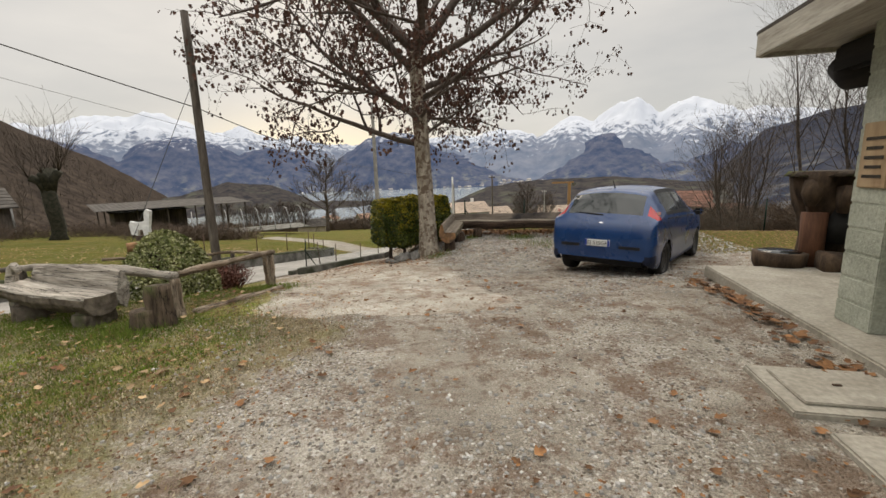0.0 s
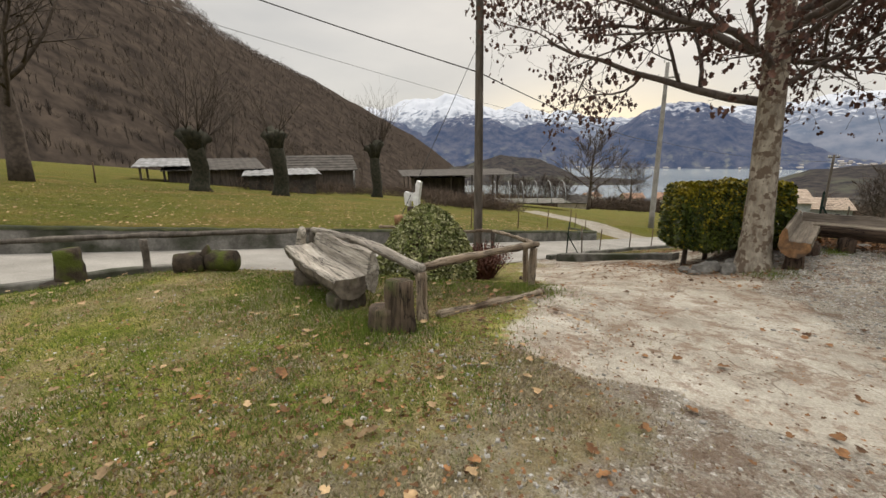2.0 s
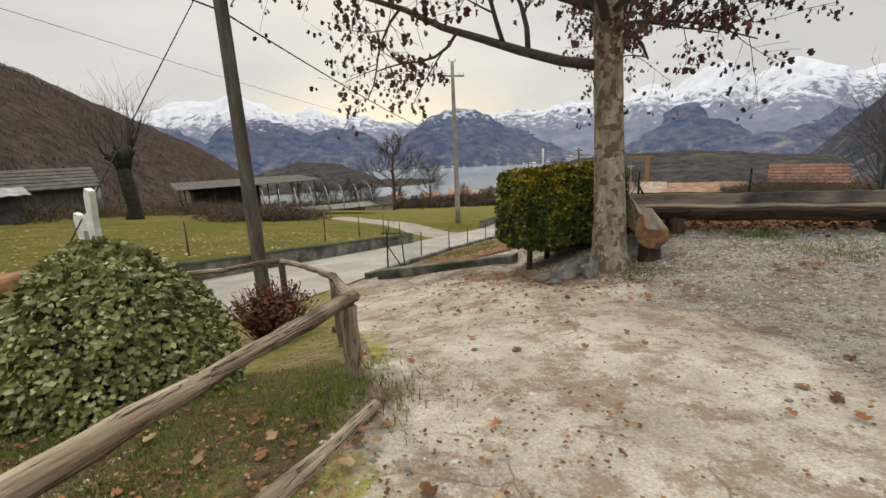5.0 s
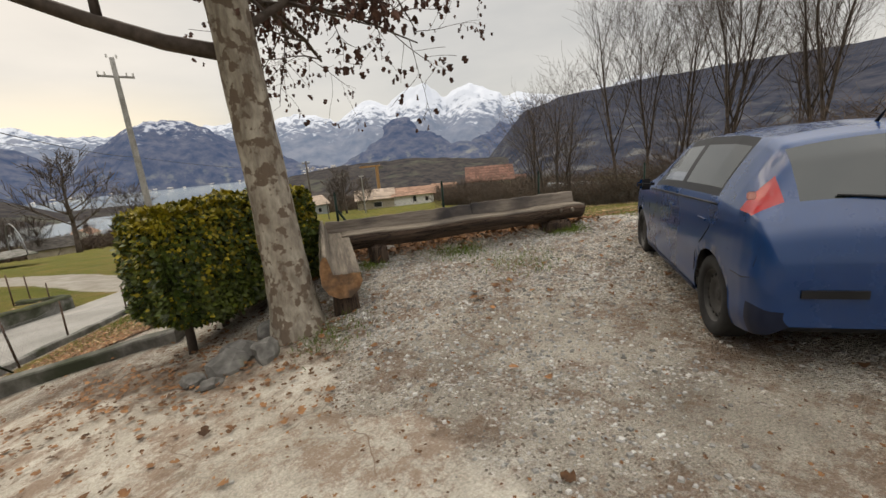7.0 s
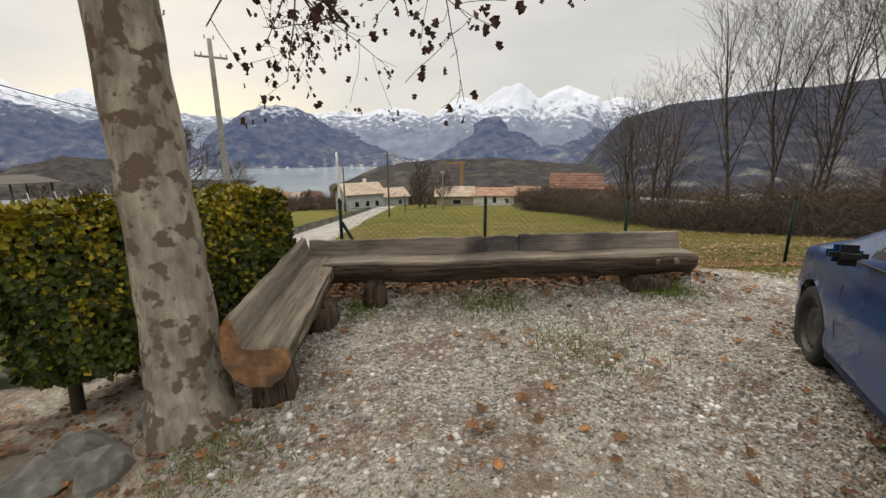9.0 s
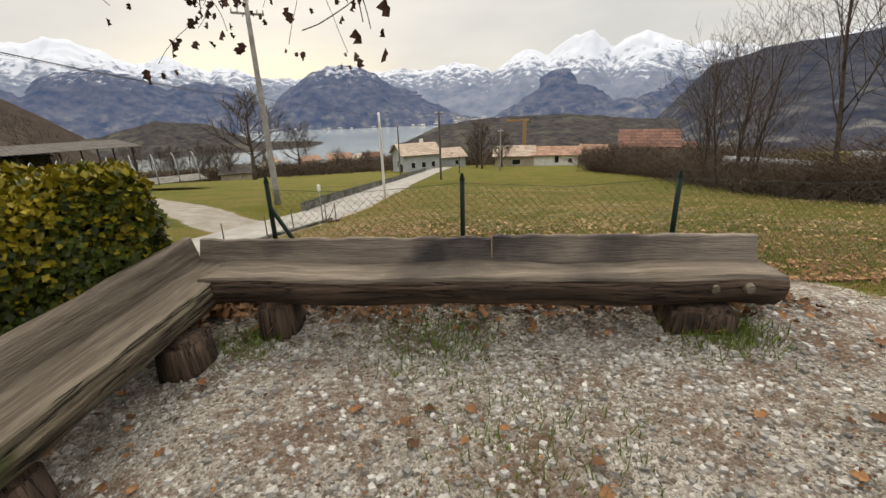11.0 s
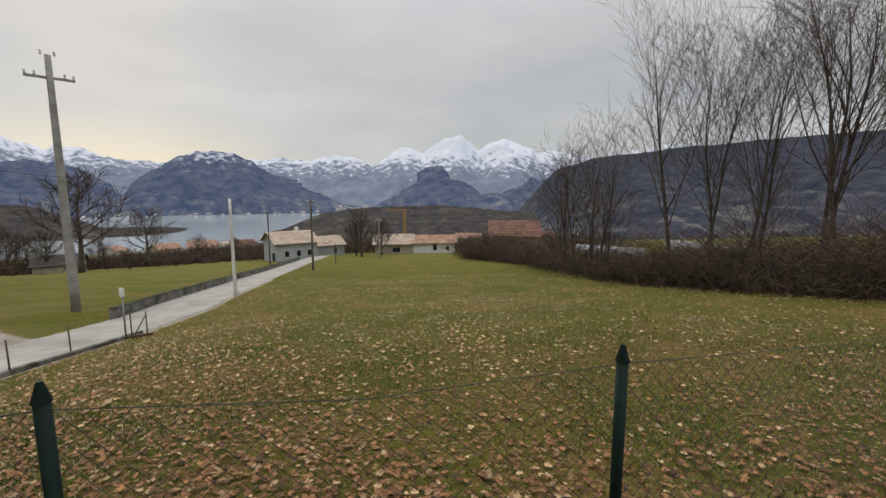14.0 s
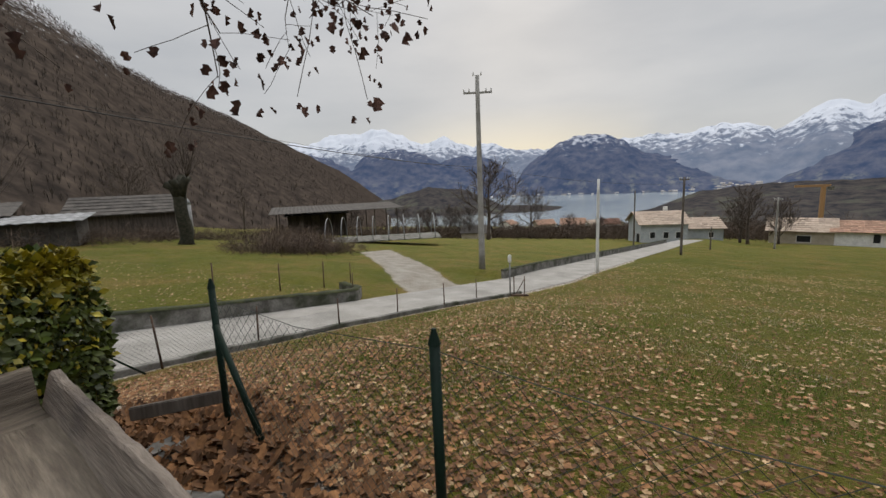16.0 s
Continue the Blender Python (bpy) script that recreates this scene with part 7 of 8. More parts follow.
def pollard(x, y, h, r, twig, seed, label, ivy, shoots=9):
    rng = random.Random(seed)
    t = thing("pollard_tree", (x, y, gz(x, y)), 0, label, "tree", "pollarded trees")
    trunk = Heap()
    pts = [Vector((0.12 * math.sin(k * 0.9 + seed), 0.1 * math.cos(k + seed), -0.2 + h * k / 7)) for k in range(8)]
    trunk.add(*tube(pts, [r * (1.35 if k == 0 else 1.0 - 0.02 * k) for k in range(8)], sides=12, rough=0.2, seed=seed))
    heads = []
    for k in range(5):
        az = k * 1.26 + rng.uniform(-0.4, 0.4)
        out = rng.uniform(0.55, 1.0)
        q = pts[-1] + Vector((math.cos(az) * out, math.sin(az) * out, rng.uniform(0.5, 1.2)))
        trunk.add(*tube([pts[-2], pts[-1].lerp(q, 0.5), q], [r * 0.75, r * 0.60, r * 0.58], sides=11, rough=0.35, seed=seed + k))
        heads.append(q)
    part("trunk", trunk.mesh("trunk", True), M_IVYBARK if ivy else M_FARBARK, t)
    crown, tips = Heap(), []
    for q in heads:
        for _ in range(shoots):
            way = Vector((rng.uniform(-1.3, 1.3), rng.uniform(-1.3, 1.3), 1.0)) + (q - pts[-1]) * 1.0
            limb(crown, q, way, twig * rng.uniform(0.55, 1.15), 0.026, rng, 1, tips, sides=(4, 3, 3), wander=0.13, lift=0.03, kids=(7,), shrink=0.45, spread=0.5, segs=5, thin=0.0065, first=0.15)
    part("crown", crown.mesh("crown", True), M_FARBARK, t, "upright thin shoots")


pollard(-27.6, 17.1, 3.0, 0.55, 4.6, 3, "ivy-clad pollarded tree with upright thin shoots", True)
pollard(-25.5, 21.4, 3.7, 0.52, 3.2, 4, "dark pollarded tree with two stubby ivy heads", True, 3)
pollard(-27.6, 34.3, 4.4, 0.5, 4.0, 5, "dark pollarded tree wrapped in ivy", True)
plant("bare_tree", bare_tree("f", 12, 13.0, 0.52, 0.3, 14, 0.9, 0.9, 3, (6, 6, 5)), -30.6, 9.6, 1.0, 20, "large leafless tree on the upper meadow", "meadow trees")
plant("bare_tree", MID_A, -46, 30, 1.2, 20, "slender leafless tree behind the barns", "meadow trees")


def scrub(name, label, spots, material, seed, n, h0, h1, spread, thick=1.0):
    """Bare twigs of a thicket along a line of the plan."""
    rng = random.Random(seed)
    heap = Heap()
    for _ in range(n):
        i = rng.randrange(len(spots) - 1)
        f = rng.random()
        x = spots[i][0] + (spots[i + 1][0] - spots[i][0]) * f + rng.gauss(0, spread)
        y = spots[i][1] + (spots[i + 1][1] - spots[i][1]) * f + rng.gauss(0, spread)
        h = rng.uniform(h0, h1) * (0.6 + 0.5 * noise.noise(Vector((x * 0.25, y * 0.25, 1))) + 0.3)
        z = gz(x, y)
        a = rng.uniform(0, 6.28)
        tip = rng.uniform(0.2, 1.5)
        d = Vector((math.cos(a) * tip, math.sin(a) * tip, rng.uniform(0.6, 1.0))) * max(0.2, h)
        b = Vector((x, y, z - 0.05))
        heap.add(*tube([b, b + d * 0.5, b + d + Vector((0, 0, -0.1 * h))], [0.016 * thick, 0.012 * thick, 0.006 * thick], sides=3, caps=False))
        for k in range(6):
            c = b + d * rng.uniform(0.2, 0.95)
            dd = Vector((rng.uniform(-1, 1), rng.uniform(-1, 1), rng.uniform(-0.4, 1))) * h * 0.4
            heap.add(*tube([c, c + dd], [0.010 * thick, 0.005 * thick], sides=3, caps=False))
    ob = part(name, heap.mesh(name), material)
    return tagged(ob, label, "scrub", kind="stuff")


HEDGE_LINE = ((22.9, 10.0), (23.2, 16.4), (24.6, 22), (26.4, 30), (34.5, 48), (38.5, 62), (40.5, 70))
scrub("hedge_scrub", "tangled brown leafless scrub along the field's edge", HEDGE_LINE, M_SCRUB, 3, 9000, 1.0, 3.4, 1.2, 0.9)
scrub("hedge_scrub", "tall brown thicket beside the red-roofed house", ((39, 60), (41, 68), (42, 74)), M_SCRUB, 6, 2600, 2.0, 4.2, 1.6, 1.5)
scrub("hedge_scrub", "low bramble at the hedge's foot", HEDGE_LINE, M_LEAF, 8, 1500, 0.3, 0.8, 0.6)
scrub("farm_scrub", "brown brush heap beside the junction", ((-19, 33), (-16, 37), (-24, 40)), M_SCRUB, 4, 1500, 0.6, 1.5, 1.4)
scrub("farm_scrub", "bare brush before the sheds", ((-30, 24), (-34, 38), (-26, 50), (-40, 56)), M_SCRUB, 5, 1800, 0.6, 1.8, 1.3)
scrub("far_scrub", "dark bare woodland band above the lake", ((-70, 100), (-40, 125), (-10, 130), (6, 128)), M_SCRUB, 7, 4600, 1.6, 4.2, 6.0, 5.0)
scrub("far_scrub", "dark bare woodland beyond the houses", ((8, 135), (40, 140), (80, 130), (90, 90)), M_SCRUB, 9, 3600, 2.5, 6.0, 8.0, 5.0)


# ---- houses and farm ----
def gable(x, y, turn, sx, sy, eave, ridge, wall_m, roof_m, label, over=0.4, windows=(), name="house", chimney=False, category="house", group="houses by the lane"):
    z = min(gz(x + dx, y + dy) for dx in (-3, 3) for dy in (-3, 3))
    h = thing(name, (x, y, z), turn, label, category, group)
    verts = [(-sx / 2, -sy / 2, -1), (sx / 2, -sy / 2, -1), (sx / 2, sy / 2, -1), (-sx / 2, sy / 2, -1), (-sx / 2, -sy / 2, eave), (sx / 2, -sy / 2, eave), (sx / 2, sy / 2, eave), (-sx / 2, sy / 2, eave), (-sx / 2, 0, ridge), (sx / 2, 0, ridge)]
    faces = [(0, 1, 5, 4), (1, 2, 6, 9, 5), (2, 3, 7, 6), (3, 0, 4, 8, 7), (3, 2, 1, 0), (4, 5, 9, 8), (6, 7, 8, 9)]
    part("wall", mesh_from("wall", verts, faces), wall_m, h)
    roof = None
    slope = math.atan2(ridge - eave, sy / 2)
    length = math.hypot(ridge - eave, sy / 2) + over
    for s in (-1, 1):
        heap = Heap()
        n, rows_t = max(10, int((sx + 2 * over) / 0.9)), max(4, int(length / 0.7))
        for i in range(n):
            for j in range(rows_t):
                u0, u1 = -sx / 2 - over + (sx + 2 * over) * i / n, -sx / 2 - over + (sx + 2 * over) * (i + 1) / n
                v0, v1 = length * j / rows_t, length * (j + 1) / rows_t + 0.04
                q = []
                for u, v, up in ((u0, v0, 0.10), (u1, v0, 0.10), (u1, v1, 0.16), (u0, v1, 0.16), (u0, v0, 0.0), (u1, v0, 0.0), (u1, v1, 0.04), (u0, v1, 0.04)):
                    yy = v * math.cos(slope)
                    q.append((u, s * yy, ridge - v * math.sin(slope) + up * math.cos(slope)))
                heap.add(q, [(0, 1, 2, 3), (7, 6, 5, 4), (3, 2, 6, 7), (0, 3, 7, 4), (1, 5, 6, 2), (0, 4, 5, 1)])
        tagged(part("roof", heap.mesh("roof"), roof_m, h), "sloping tiled roof side", kind="stuff")
    for side, px, pz, w, hh in windows:
        if side in "fb":
            yy = -sy / 2 if side == "f" else sy / 2
            win = part("window", box(w + 0.16, 0.10, hh + 0.16, (px, yy, pz - 0.08), 0.01), M_RENDERW, h, "white window frame")
            part("pane", box(w, 0.12, hh, (px, yy, pz), 0.005), M_DARK, win, "dark pane")
        else:
            xx = -sx / 2 if side == "l" else sx / 2
            win = part("window", box(0.10, w + 0.16, hh + 0.16, (xx, px, pz - 0.08), 0.01), M_RENDERW, h, "white window frame")
            part("pane", box(0.12, w, hh, (xx, px, pz), 0.005), M_DARK, win, "dark pane")
    if chimney:
        part("chimney", box(0.7, 0.7, 1.3, (sx * 0.2, 0.6, ridge - 0.4), 0.03), M_RENDERW, h, "white chimney")
    return h


gable(14.0, 107.0, 12, 8.6, 9.0, 4.6, 6.6, M_RENDERG, M_TILETAN, "grey two-storey house with tan tiled roof", 0.7, (("f", 2.6, 1.6, 0.9, 1.2), ("f", -2.2, 1.6, 0.9, 1.2), ("f", 0.3, 1.6, 0.9, 1.2), ("l", 0, 1.5, 1.0, 1.4), ("l", -2.6, 0.2, 2.0, 2.2)), chimney=True)
gable(22.3, 111.0, 8, 6.4, 8.0, 3.2, 4.9, M_RENDERG, M_TILETAN, "low grey house wing with tan tiled roof", 0.5, (("f", 1.0, 1.3, 0.8, 1.0),))
gable(40.0, 112.0, -20, 9.5, 8.0, 3.4, 5.4, M_BEIGE, M_TILETAN, "beige house with pale tiled roof", 0.6, (("f", 0.5, 1.2, 2.0, 1.2),))
gable(49.5, 108.5, -22, 10.5, 8.0, 3.5, 5.0, M_RENDERW, M_TILE, "white rendered house with brown tiled roof", 0.7, (("f", 0.2, 1.5, 0.9, 1.5), ("f", 3.4, 1.5, 0.8, 1.0)))
gable(48.5, 72.0, -34, 7.6, 7.0, 4.8, 6.9, M_BEIGE, M_TILERED, "beige house with red tiled roof behind the thicket", 0.8, (("f", 1.0, 2.6, 0.9, 1.1), ("l", 0, 2.6, 0.9, 1.1)))
gable(-27.0, 114.0, 8, 7.0, 6.0, 2.2, 3.8, M_BEIGE, M_SHEETDARK, "small low hut with grey roof by the meadow", 0.4)
for k, (x, y, s, m, r) in enumerate(((-8, 190, 9, M_BEIGE, M_TILE), (6, 215, 8, M_RENDERW, M_TILERED), (-25, 230, 9, M_BEIGE, M_TILE), (-2, 260, 10, M_RENDERW, M_TILETAN), (18, 180, 9, M_BEIGE, M_TILERED), (-48, 250, 9, M_RENDERW, M_TILE), (-12, 300, 10, M_RENDERG, M_TILERED), (14, 320, 9, M_BEIGE, M_TILETAN), (-35, 330, 11, M_RENDERW, M_TILETAN), (90, 160, 10, M_RENDERW, M_TILE), (110, 140, 11, M_BEIGE, M_TILERED), (-60, 310, 10, M_RENDERW, M_TILE))):
    gable(x, y, 15 * k, s, s * 0.8, 4.5, 6.6, m, r, "small distant village house below the meadow", 0.6, (("f", 0, 2, 1.0, 1.2), ("f", 2.4, 2, 1.0, 1.2)), group="village houses")


def shed(name, x, y, turn, sx, sy, h_front, h_back, wall_m, roof_m, label, posts=0, over=0.5):
    z = gz(x, y) - 0.2
    b = thing(name, (x, y, z), turn, label, "shed", "farm sheds")
    heap = Heap()
    n = max(8, int(sx / 0.5))
    n *= 2
    y0, y1 = -sy / 2 - over, sy / 2 + over
    vs, fs = [], []
    for i in range(n + 1):
        u, up = -sx / 2 - over + (sx + 2 * over) * i / n, 0.05 * (i % 2)
        vs += [(u, y0, h_front + up), (u, y1, h_back + up), (u, y1, h_back + up - 0.05), (u, y0, h_front + up - 0.05)]
    for i in range(n):
        for k in range(4):
            a, c = 4 * i + k, 4 * i + (k + 1) % 4
            fs.append((a, c, c + 4, a + 4))
    fs += [(3, 2, 1, 0), (4 * n, 4 * n + 1, 4 * n + 2, 4 * n + 3)]
    part("roof", mesh_from("roof", vs, fs), roof_m, b, "corrugated sheet roof")
    if posts:
        for i in range(posts):
            px = -sx / 2 + sx * i / (posts - 1)
            for py, hh in ((-sy / 2, h_front), (sy / 2, h_back)):
                part("post", box(0.16, 0.16, hh - 0.06, (px, py, 0), 0.01), M_BARNWOOD, b)
    else:
        m = int(sx / 0.6)
        for face_y, hh in ((-sy / 2, h_front), (sy / 2, h_back)):
            for i in range(m):
                part("board", box(sx / m - 0.015, 0.05, hh - 0.06, (-sx / 2 + sx * (i + 0.5) / m, face_y, 0), 0.0), wall_m, b)
        for fx in (-sx / 2, sx / 2):
            part("side_wall", box(0.06, sy - 0.1, min(h_front, h_back) - 0.05, (fx, 0, 0), 0.01), wall_m, b)
    return b


shed("barn", -39.0, 25.0, 60, 7.0, 6.0, 1.6, 2.5, M_BARNWOOD, M_SHEETDARK, "long dark board barn with grey sheet roof")
shed("barn", -40.5, 21.5, 60, 3.2, 5.0, 1.5, 2.1, M_BARNWOOD, M_SHEET, "open lean-to with pale sheet roof", 3)
shed("barn", -32.0, 26.8, 52, 5.2, 4.0, 1.7, 2.05, M_SHEETDARK, M_SHEET, "low lean-to with pale corrugated roof")
gable(-40.5, 38.5, 50, 8.0, 8.0, 2.9, 4.4, M_BARNWOOD, M_SHEETDARK, "tall dark barn with shallow gable roof", 0.5, name="barn", category="barn", group="farm sheds")
shed("open_shed", -37.0, 68.0, 40, 18.0, 9.0, 4.4, 5.0, M_BARNWOOD, M_SHEETDARK, "wide open-sided shed with grey roof on posts", 6, 1.0)
shed("inner_barn", -41.0, 68.0, 40, 9.0, 6.0, 3.6, 3.8, M_BARNWOOD, M_SHEETDARK, "dark board store under the wide shed")


def silo():
    s = thing("silo", (-40.0, 43.5, gz(-40, 43.5)), 0, "pale weathered silo beside the barn", "silo")
    part("body", tube_mesh("body", [(0, 0, -0.3), (0, 0, 1.5), (0, 0, 3.4)], [1.0, 1.0, 1.0], sides=20, rough=0.03), M_SHEET, s)
    part("dome", tube_mesh("dome", [(0, 0, 3.4), (0, 0, 3.9), (0, 0, 4.3), (0, 0, 4.5)], [1.02, 0.85, 0.5, 0.1], sides=20), M_TARP, s, "rounded cover")


silo()


def hoop_house(x, y, turn, n, w, step, label, tarp=False):
    h = thing("hoop_greenhouse", (x, y, gz(x, y)), turn, label, "greenhouse", "greenhouses")
    for i in range(n):
        pts = [(i * step, w / 2 * math.cos(a), w * 0.48 * math.sin(a)) for a in np.linspace(0, math.pi, 13)]
        part("hoop", tube_mesh("hoop", pts, [0.05] * 13, sides=5), M_HOOP, h)
    if tarp:
        verts, faces = [], []
        for i in range(2):
            for a in np.linspace(0, math.pi, 13):
                verts.append((i * step * (n - 1), (w / 2 + 0.06) * math.cos(a), (w * 0.48 + 0.06) * math.sin(a)))
        faces = [(k, k + 1, k + 14, k + 13) for k in range(12)]
        part("cover", mesh_from("cover", verts, faces, True), M_TARP, h, "white plastic cover")
    else:
        part("ground_cover", box(step * n, w, 0.08, (step * n / 2 - 1, 0, 0.0), 0.02), M_CONC, h, "dark soil bed")


hoop_house(-25.5, 50.0, 27, 8, 5.4, 1.7, "bare hoops of an uncovered greenhouse")
hoop_house(64, 40, 100, 6, 2.8, 2.2, "white covered plastic greenhouse tunnel", True)
hoop_house(62, 55, 120, 6, 2.4, 2.2, "white covered plastic greenhouse tunnel", True)


def sheet_heap(x, y, sx, sy, sz, seed, label):
    bm = bmesh.new()
    bmesh.ops.create_grid(bm, x_segments=18, y_segments=12, size=1.0)
    for v in bm.verts:
        d = max(0, 1 - (v.co.x ** 2 + v.co.y ** 2) * 0.75)
        v.co = Vector((v.co.x * sx, v.co.y * sy, sz * d ** 0.6 * (0.8 + 0.5 * noise.noise(v.co * 2.2 + Vector((seed, 0, 0)))) - 0.1))
    ob = part("covered_heap", bm, M_TARP, smooth=True)
    ob.matrix_world = pose(x, y, gz(x, y), 0, 0, seed * 50)
    tagged(ob, label, "tarpaulin", "covered heaps")


sheet_heap(33.5, 20.0, 2.0, 1.0, 0.7, 1, "white tarpaulin over a heap behind the hedge")
sheet_heap(32.5, 26.0, 1.8, 1.0, 0.6, 2, "white tarpaulin over a heap behind the hedge")
sheet_heap(36.5, 30.0, 2.6, 1.4, 0.8, 3, "white tarpaulin over a heap behind the hedge")


def crane():
    c = thing("tower_crane", (116.0, 300.0, -48), 0, "orange tower crane far beyond the houses", "crane")
    part("mast", box(1.8, 1.8, 40.0, (0, 0, 0), 0.05), M_CRANE, c)
    part("jib", box(16.0, 1.0, 1.2, (-5.0, 0, 40.0), 0.05), M_CRANE, c, "horizontal jib")
    part("counterweight", box(2.5, 1.6, 2.2, (3.2, 0, 38.0), 0.05), M_CONC, c)


crane()


# ---- ground clutter: leaves, stones, grass ----
def scatter_leaves(name, label, n, where, size, material, seed, lift=0.012, steep=0.3):
    rng = random.Random(seed)
    heap = Heap()
    done = 0
    while done < n:
        x, y, keep = where(rng)
        if rng.random() > keep:
            continue
        done += 1
        a = rng.uniform(0, 6.28)
        d = Vector((math.cos(a), math.sin(a), rng.uniform(-0.4 * steep, steep)))
        s = size * rng.uniform(0.6, 1.25)
        p = Vector((x, y, gz(x, y) + lift + rng.uniform(0, 0.015)))
        sd = Vector((-math.sin(a), math.cos(a), rng.uniform(-0.8 * steep, 0.8 * steep)))
        up = Vector((0, 0, 1))
        outline = [(0, 0, 0), (0.18, 0.30, 0.12), (0.42, 0.50, 0.3), (0.52, 0.24, 0.1), (0.80, 0.30, 0.25), (1.0, 0, 0.1), (0.80, -0.30, 0.2), (0.52, -0.24, 0.08), (0.42, -0.50, 0.3), (0.18, -0.30, 0.15)]
        curl = rng.uniform(0.1, 0.8)
        vs = [p + d * (u * s) + sd * (v * s) + up * (w * s * curl * rng.uniform(0.6, 1.2)) for u, v, w in outline]
        heap.add(vs, [(0, 5, 3, 1), (1, 3, 2), (3, 5, 4), (0, 9, 7, 5), (9, 8, 7), (7, 6, 5)])
    ob = part(name, heap.mesh(name), material)
    return tagged(ob, label, "leaves", kind="stuff")


def on_field(rng):
    x, u = rng.uniform(-3.5, 17), rng.random() ** 2.4 * 26
    y = 13.05 - 0.3 * x + 0.1 + u
    dens = 0.35 + 0.65 * max(0, float(fbm(x, y, 1.6, 2.0))) + 0.4 * math.exp(-u / 2.5)
    if x < np.interp(y, ROAD_Y, ROAD_R) + 0.3:
        dens = 0
    return x, y, dens * (1.0 if x < 4.5 else 0.3)


scatter_leaves("fallen_leaves", "brown fallen plane leaves on the meadow", 26000, on_field, 0.046, M_LEAF, 1)
scatter_leaves("fallen_leaves", "pale tan fallen leaves on the meadow", 6500, on_field, 0.046, M_LEAFPALE, 2)
def on_slope(rng):
    x, u = rng.uniform(-1, 24), rng.uniform(3, 34)
    y = 13.05 - 0.3 * x + u
    dens = 0.25 + 0.75 * max(0, float(fbm(x, y, 3.1, 6.0)))
    return x, y, 0 if x < np.interp(y, ROAD_Y, ROAD_R) + 0.4 else dens


scatter_leaves("fallen_leaves", "tan leaves blown down the meadow slope", 9000, on_slope, 0.065, M_LEAFPALE, 12, 0.03)
scatter_leaves("leaf_drift", "deep drift of brown leaves behind the bench", 5200, lambda r: (lambda x: (x, 12.62 - 0.3 * x + r.gauss(0.2, 0.3), 1.0))(r.uniform(-0.2, 5.2)), 0.062, M_LEAF, 3, 0.03, 0.8)
scatter_leaves("leaf_drift", "brown leaves under the hedge and fence corner", 2400, lambda r: (r.gauss(0.75, 0.45), r.gauss(12.5, 0.35), 1.0), 0.068, M_LEAF, 4, 0.05, 1.0)


def on_court(rng):
    x, y = rng.uniform(-3.5, 6.0), rng.uniform(0.2, 11.6)
    if y > 11.3 - 0.3 * x or (x < -2.2 and y > 9):
        return x, y, 0
    return x, y, 0.15 + max(0, float(fbm(x, y, 1.1, 7.0))) * 0.9


scatter_leaves("fallen_leaves", "scattered brown leaves on the gravel court", 420, on_court, 0.07, M_LEAF, 5)
scatter_leaves("leaf_crumbs", "small brown leaf crumbs strewn on the court", 6000, on_court, 0.022, M_LEAF, 15)
scatter_leaves("fallen_leaves", "brown leaves gathered under the plane tree", 900, lambda r: (r.gauss(-1.0, 1.0), r.gauss(10.6, 0.8), 1.0), 0.05, M_LEAF, 6)
scatter_leaves("fallen_leaves", "tan leaves strewn over the lawn", 320, lambda r: (r.uniform(-7.5, -1.6), r.uniform(0.5, 6.4), 1.0), 0.06, M_LEAFPALE, 7, 0.03)
scatter_leaves("fallen_leaves", "small brown leaf fragments on the lawn", 3500, lambda r: (r.uniform(-6.5, -1.0), r.uniform(0.5, 6.8), 1.0), 0.026, M_LEAF, 8, 0.02)
scatter_leaves("fallen_leaves", "rust-brown leaves along the pavement edge", 130, lambda r: (lambda t: (2.62 + 0.94 * t + r.gauss(0, 0.07), 2.5 + 3.06 * t, 1.0))(r.random()), 0.10, M_LEAF, 9, 0.02)
scatter_leaves("fallen_leaves", "tan leaves on the upper meadow", 3500, lambda r: (lambda y: (float(np.interp(y, ROAD_Y, ROAD_L)) - 0.5 - r.random() ** 1.3 * 22, y, 1.0))(r.uniform(2, 24)), 0.085, M_LEAFPALE, 10)


def scatter_stones(name, label, n, where, s0, s1, seed):
    rng = random.Random(seed)
    heap = Heap()
    base = [(-1, -1, -0.5), (1, -1, -0.5), (1, 1, -0.5), (-1, 1, -0.5), (-0.7, -0.8, 0.5), (0.8, -0.6, 0.55), (0.65, 0.75, 0.45), (-0.75, 0.65, 0.5)]
    fs = [(4, 5, 6, 7), (0, 1, 5, 4), (1, 2, 6, 5), (2, 3, 7, 6), (3, 0, 4, 7)]
    done = 0
    while done < n:
        x, y, keep = where(rng)
        if rng.random() > keep:
            continue
        done += 1
        s = s0 + (s1 - s0) * rng.random() ** 2.5
        a = rng.uniform(0, 6.28)
        ca, sa = math.cos(a), math.sin(a)
        fl = rng.uniform(0.5, 1.0)
        z = gz(x, y) + 0.25 * s * fl
        vs = []
        for bx, by, bz in base:
            bx, by, bz = bx * rng.uniform(0.6, 1), by * rng.uniform(0.5, 0.9), bz * rng.uniform(0.7, 1.1)
            vs.append((x + s * (bx * ca - by * sa), y + s * (bx * sa + by * ca), z + s * fl * bz))
        heap.add(vs, fs)
    ob = part(name, heap.mesh(name), M_STONE)
    return tagged(ob, label, "gravel", kind="stuff")


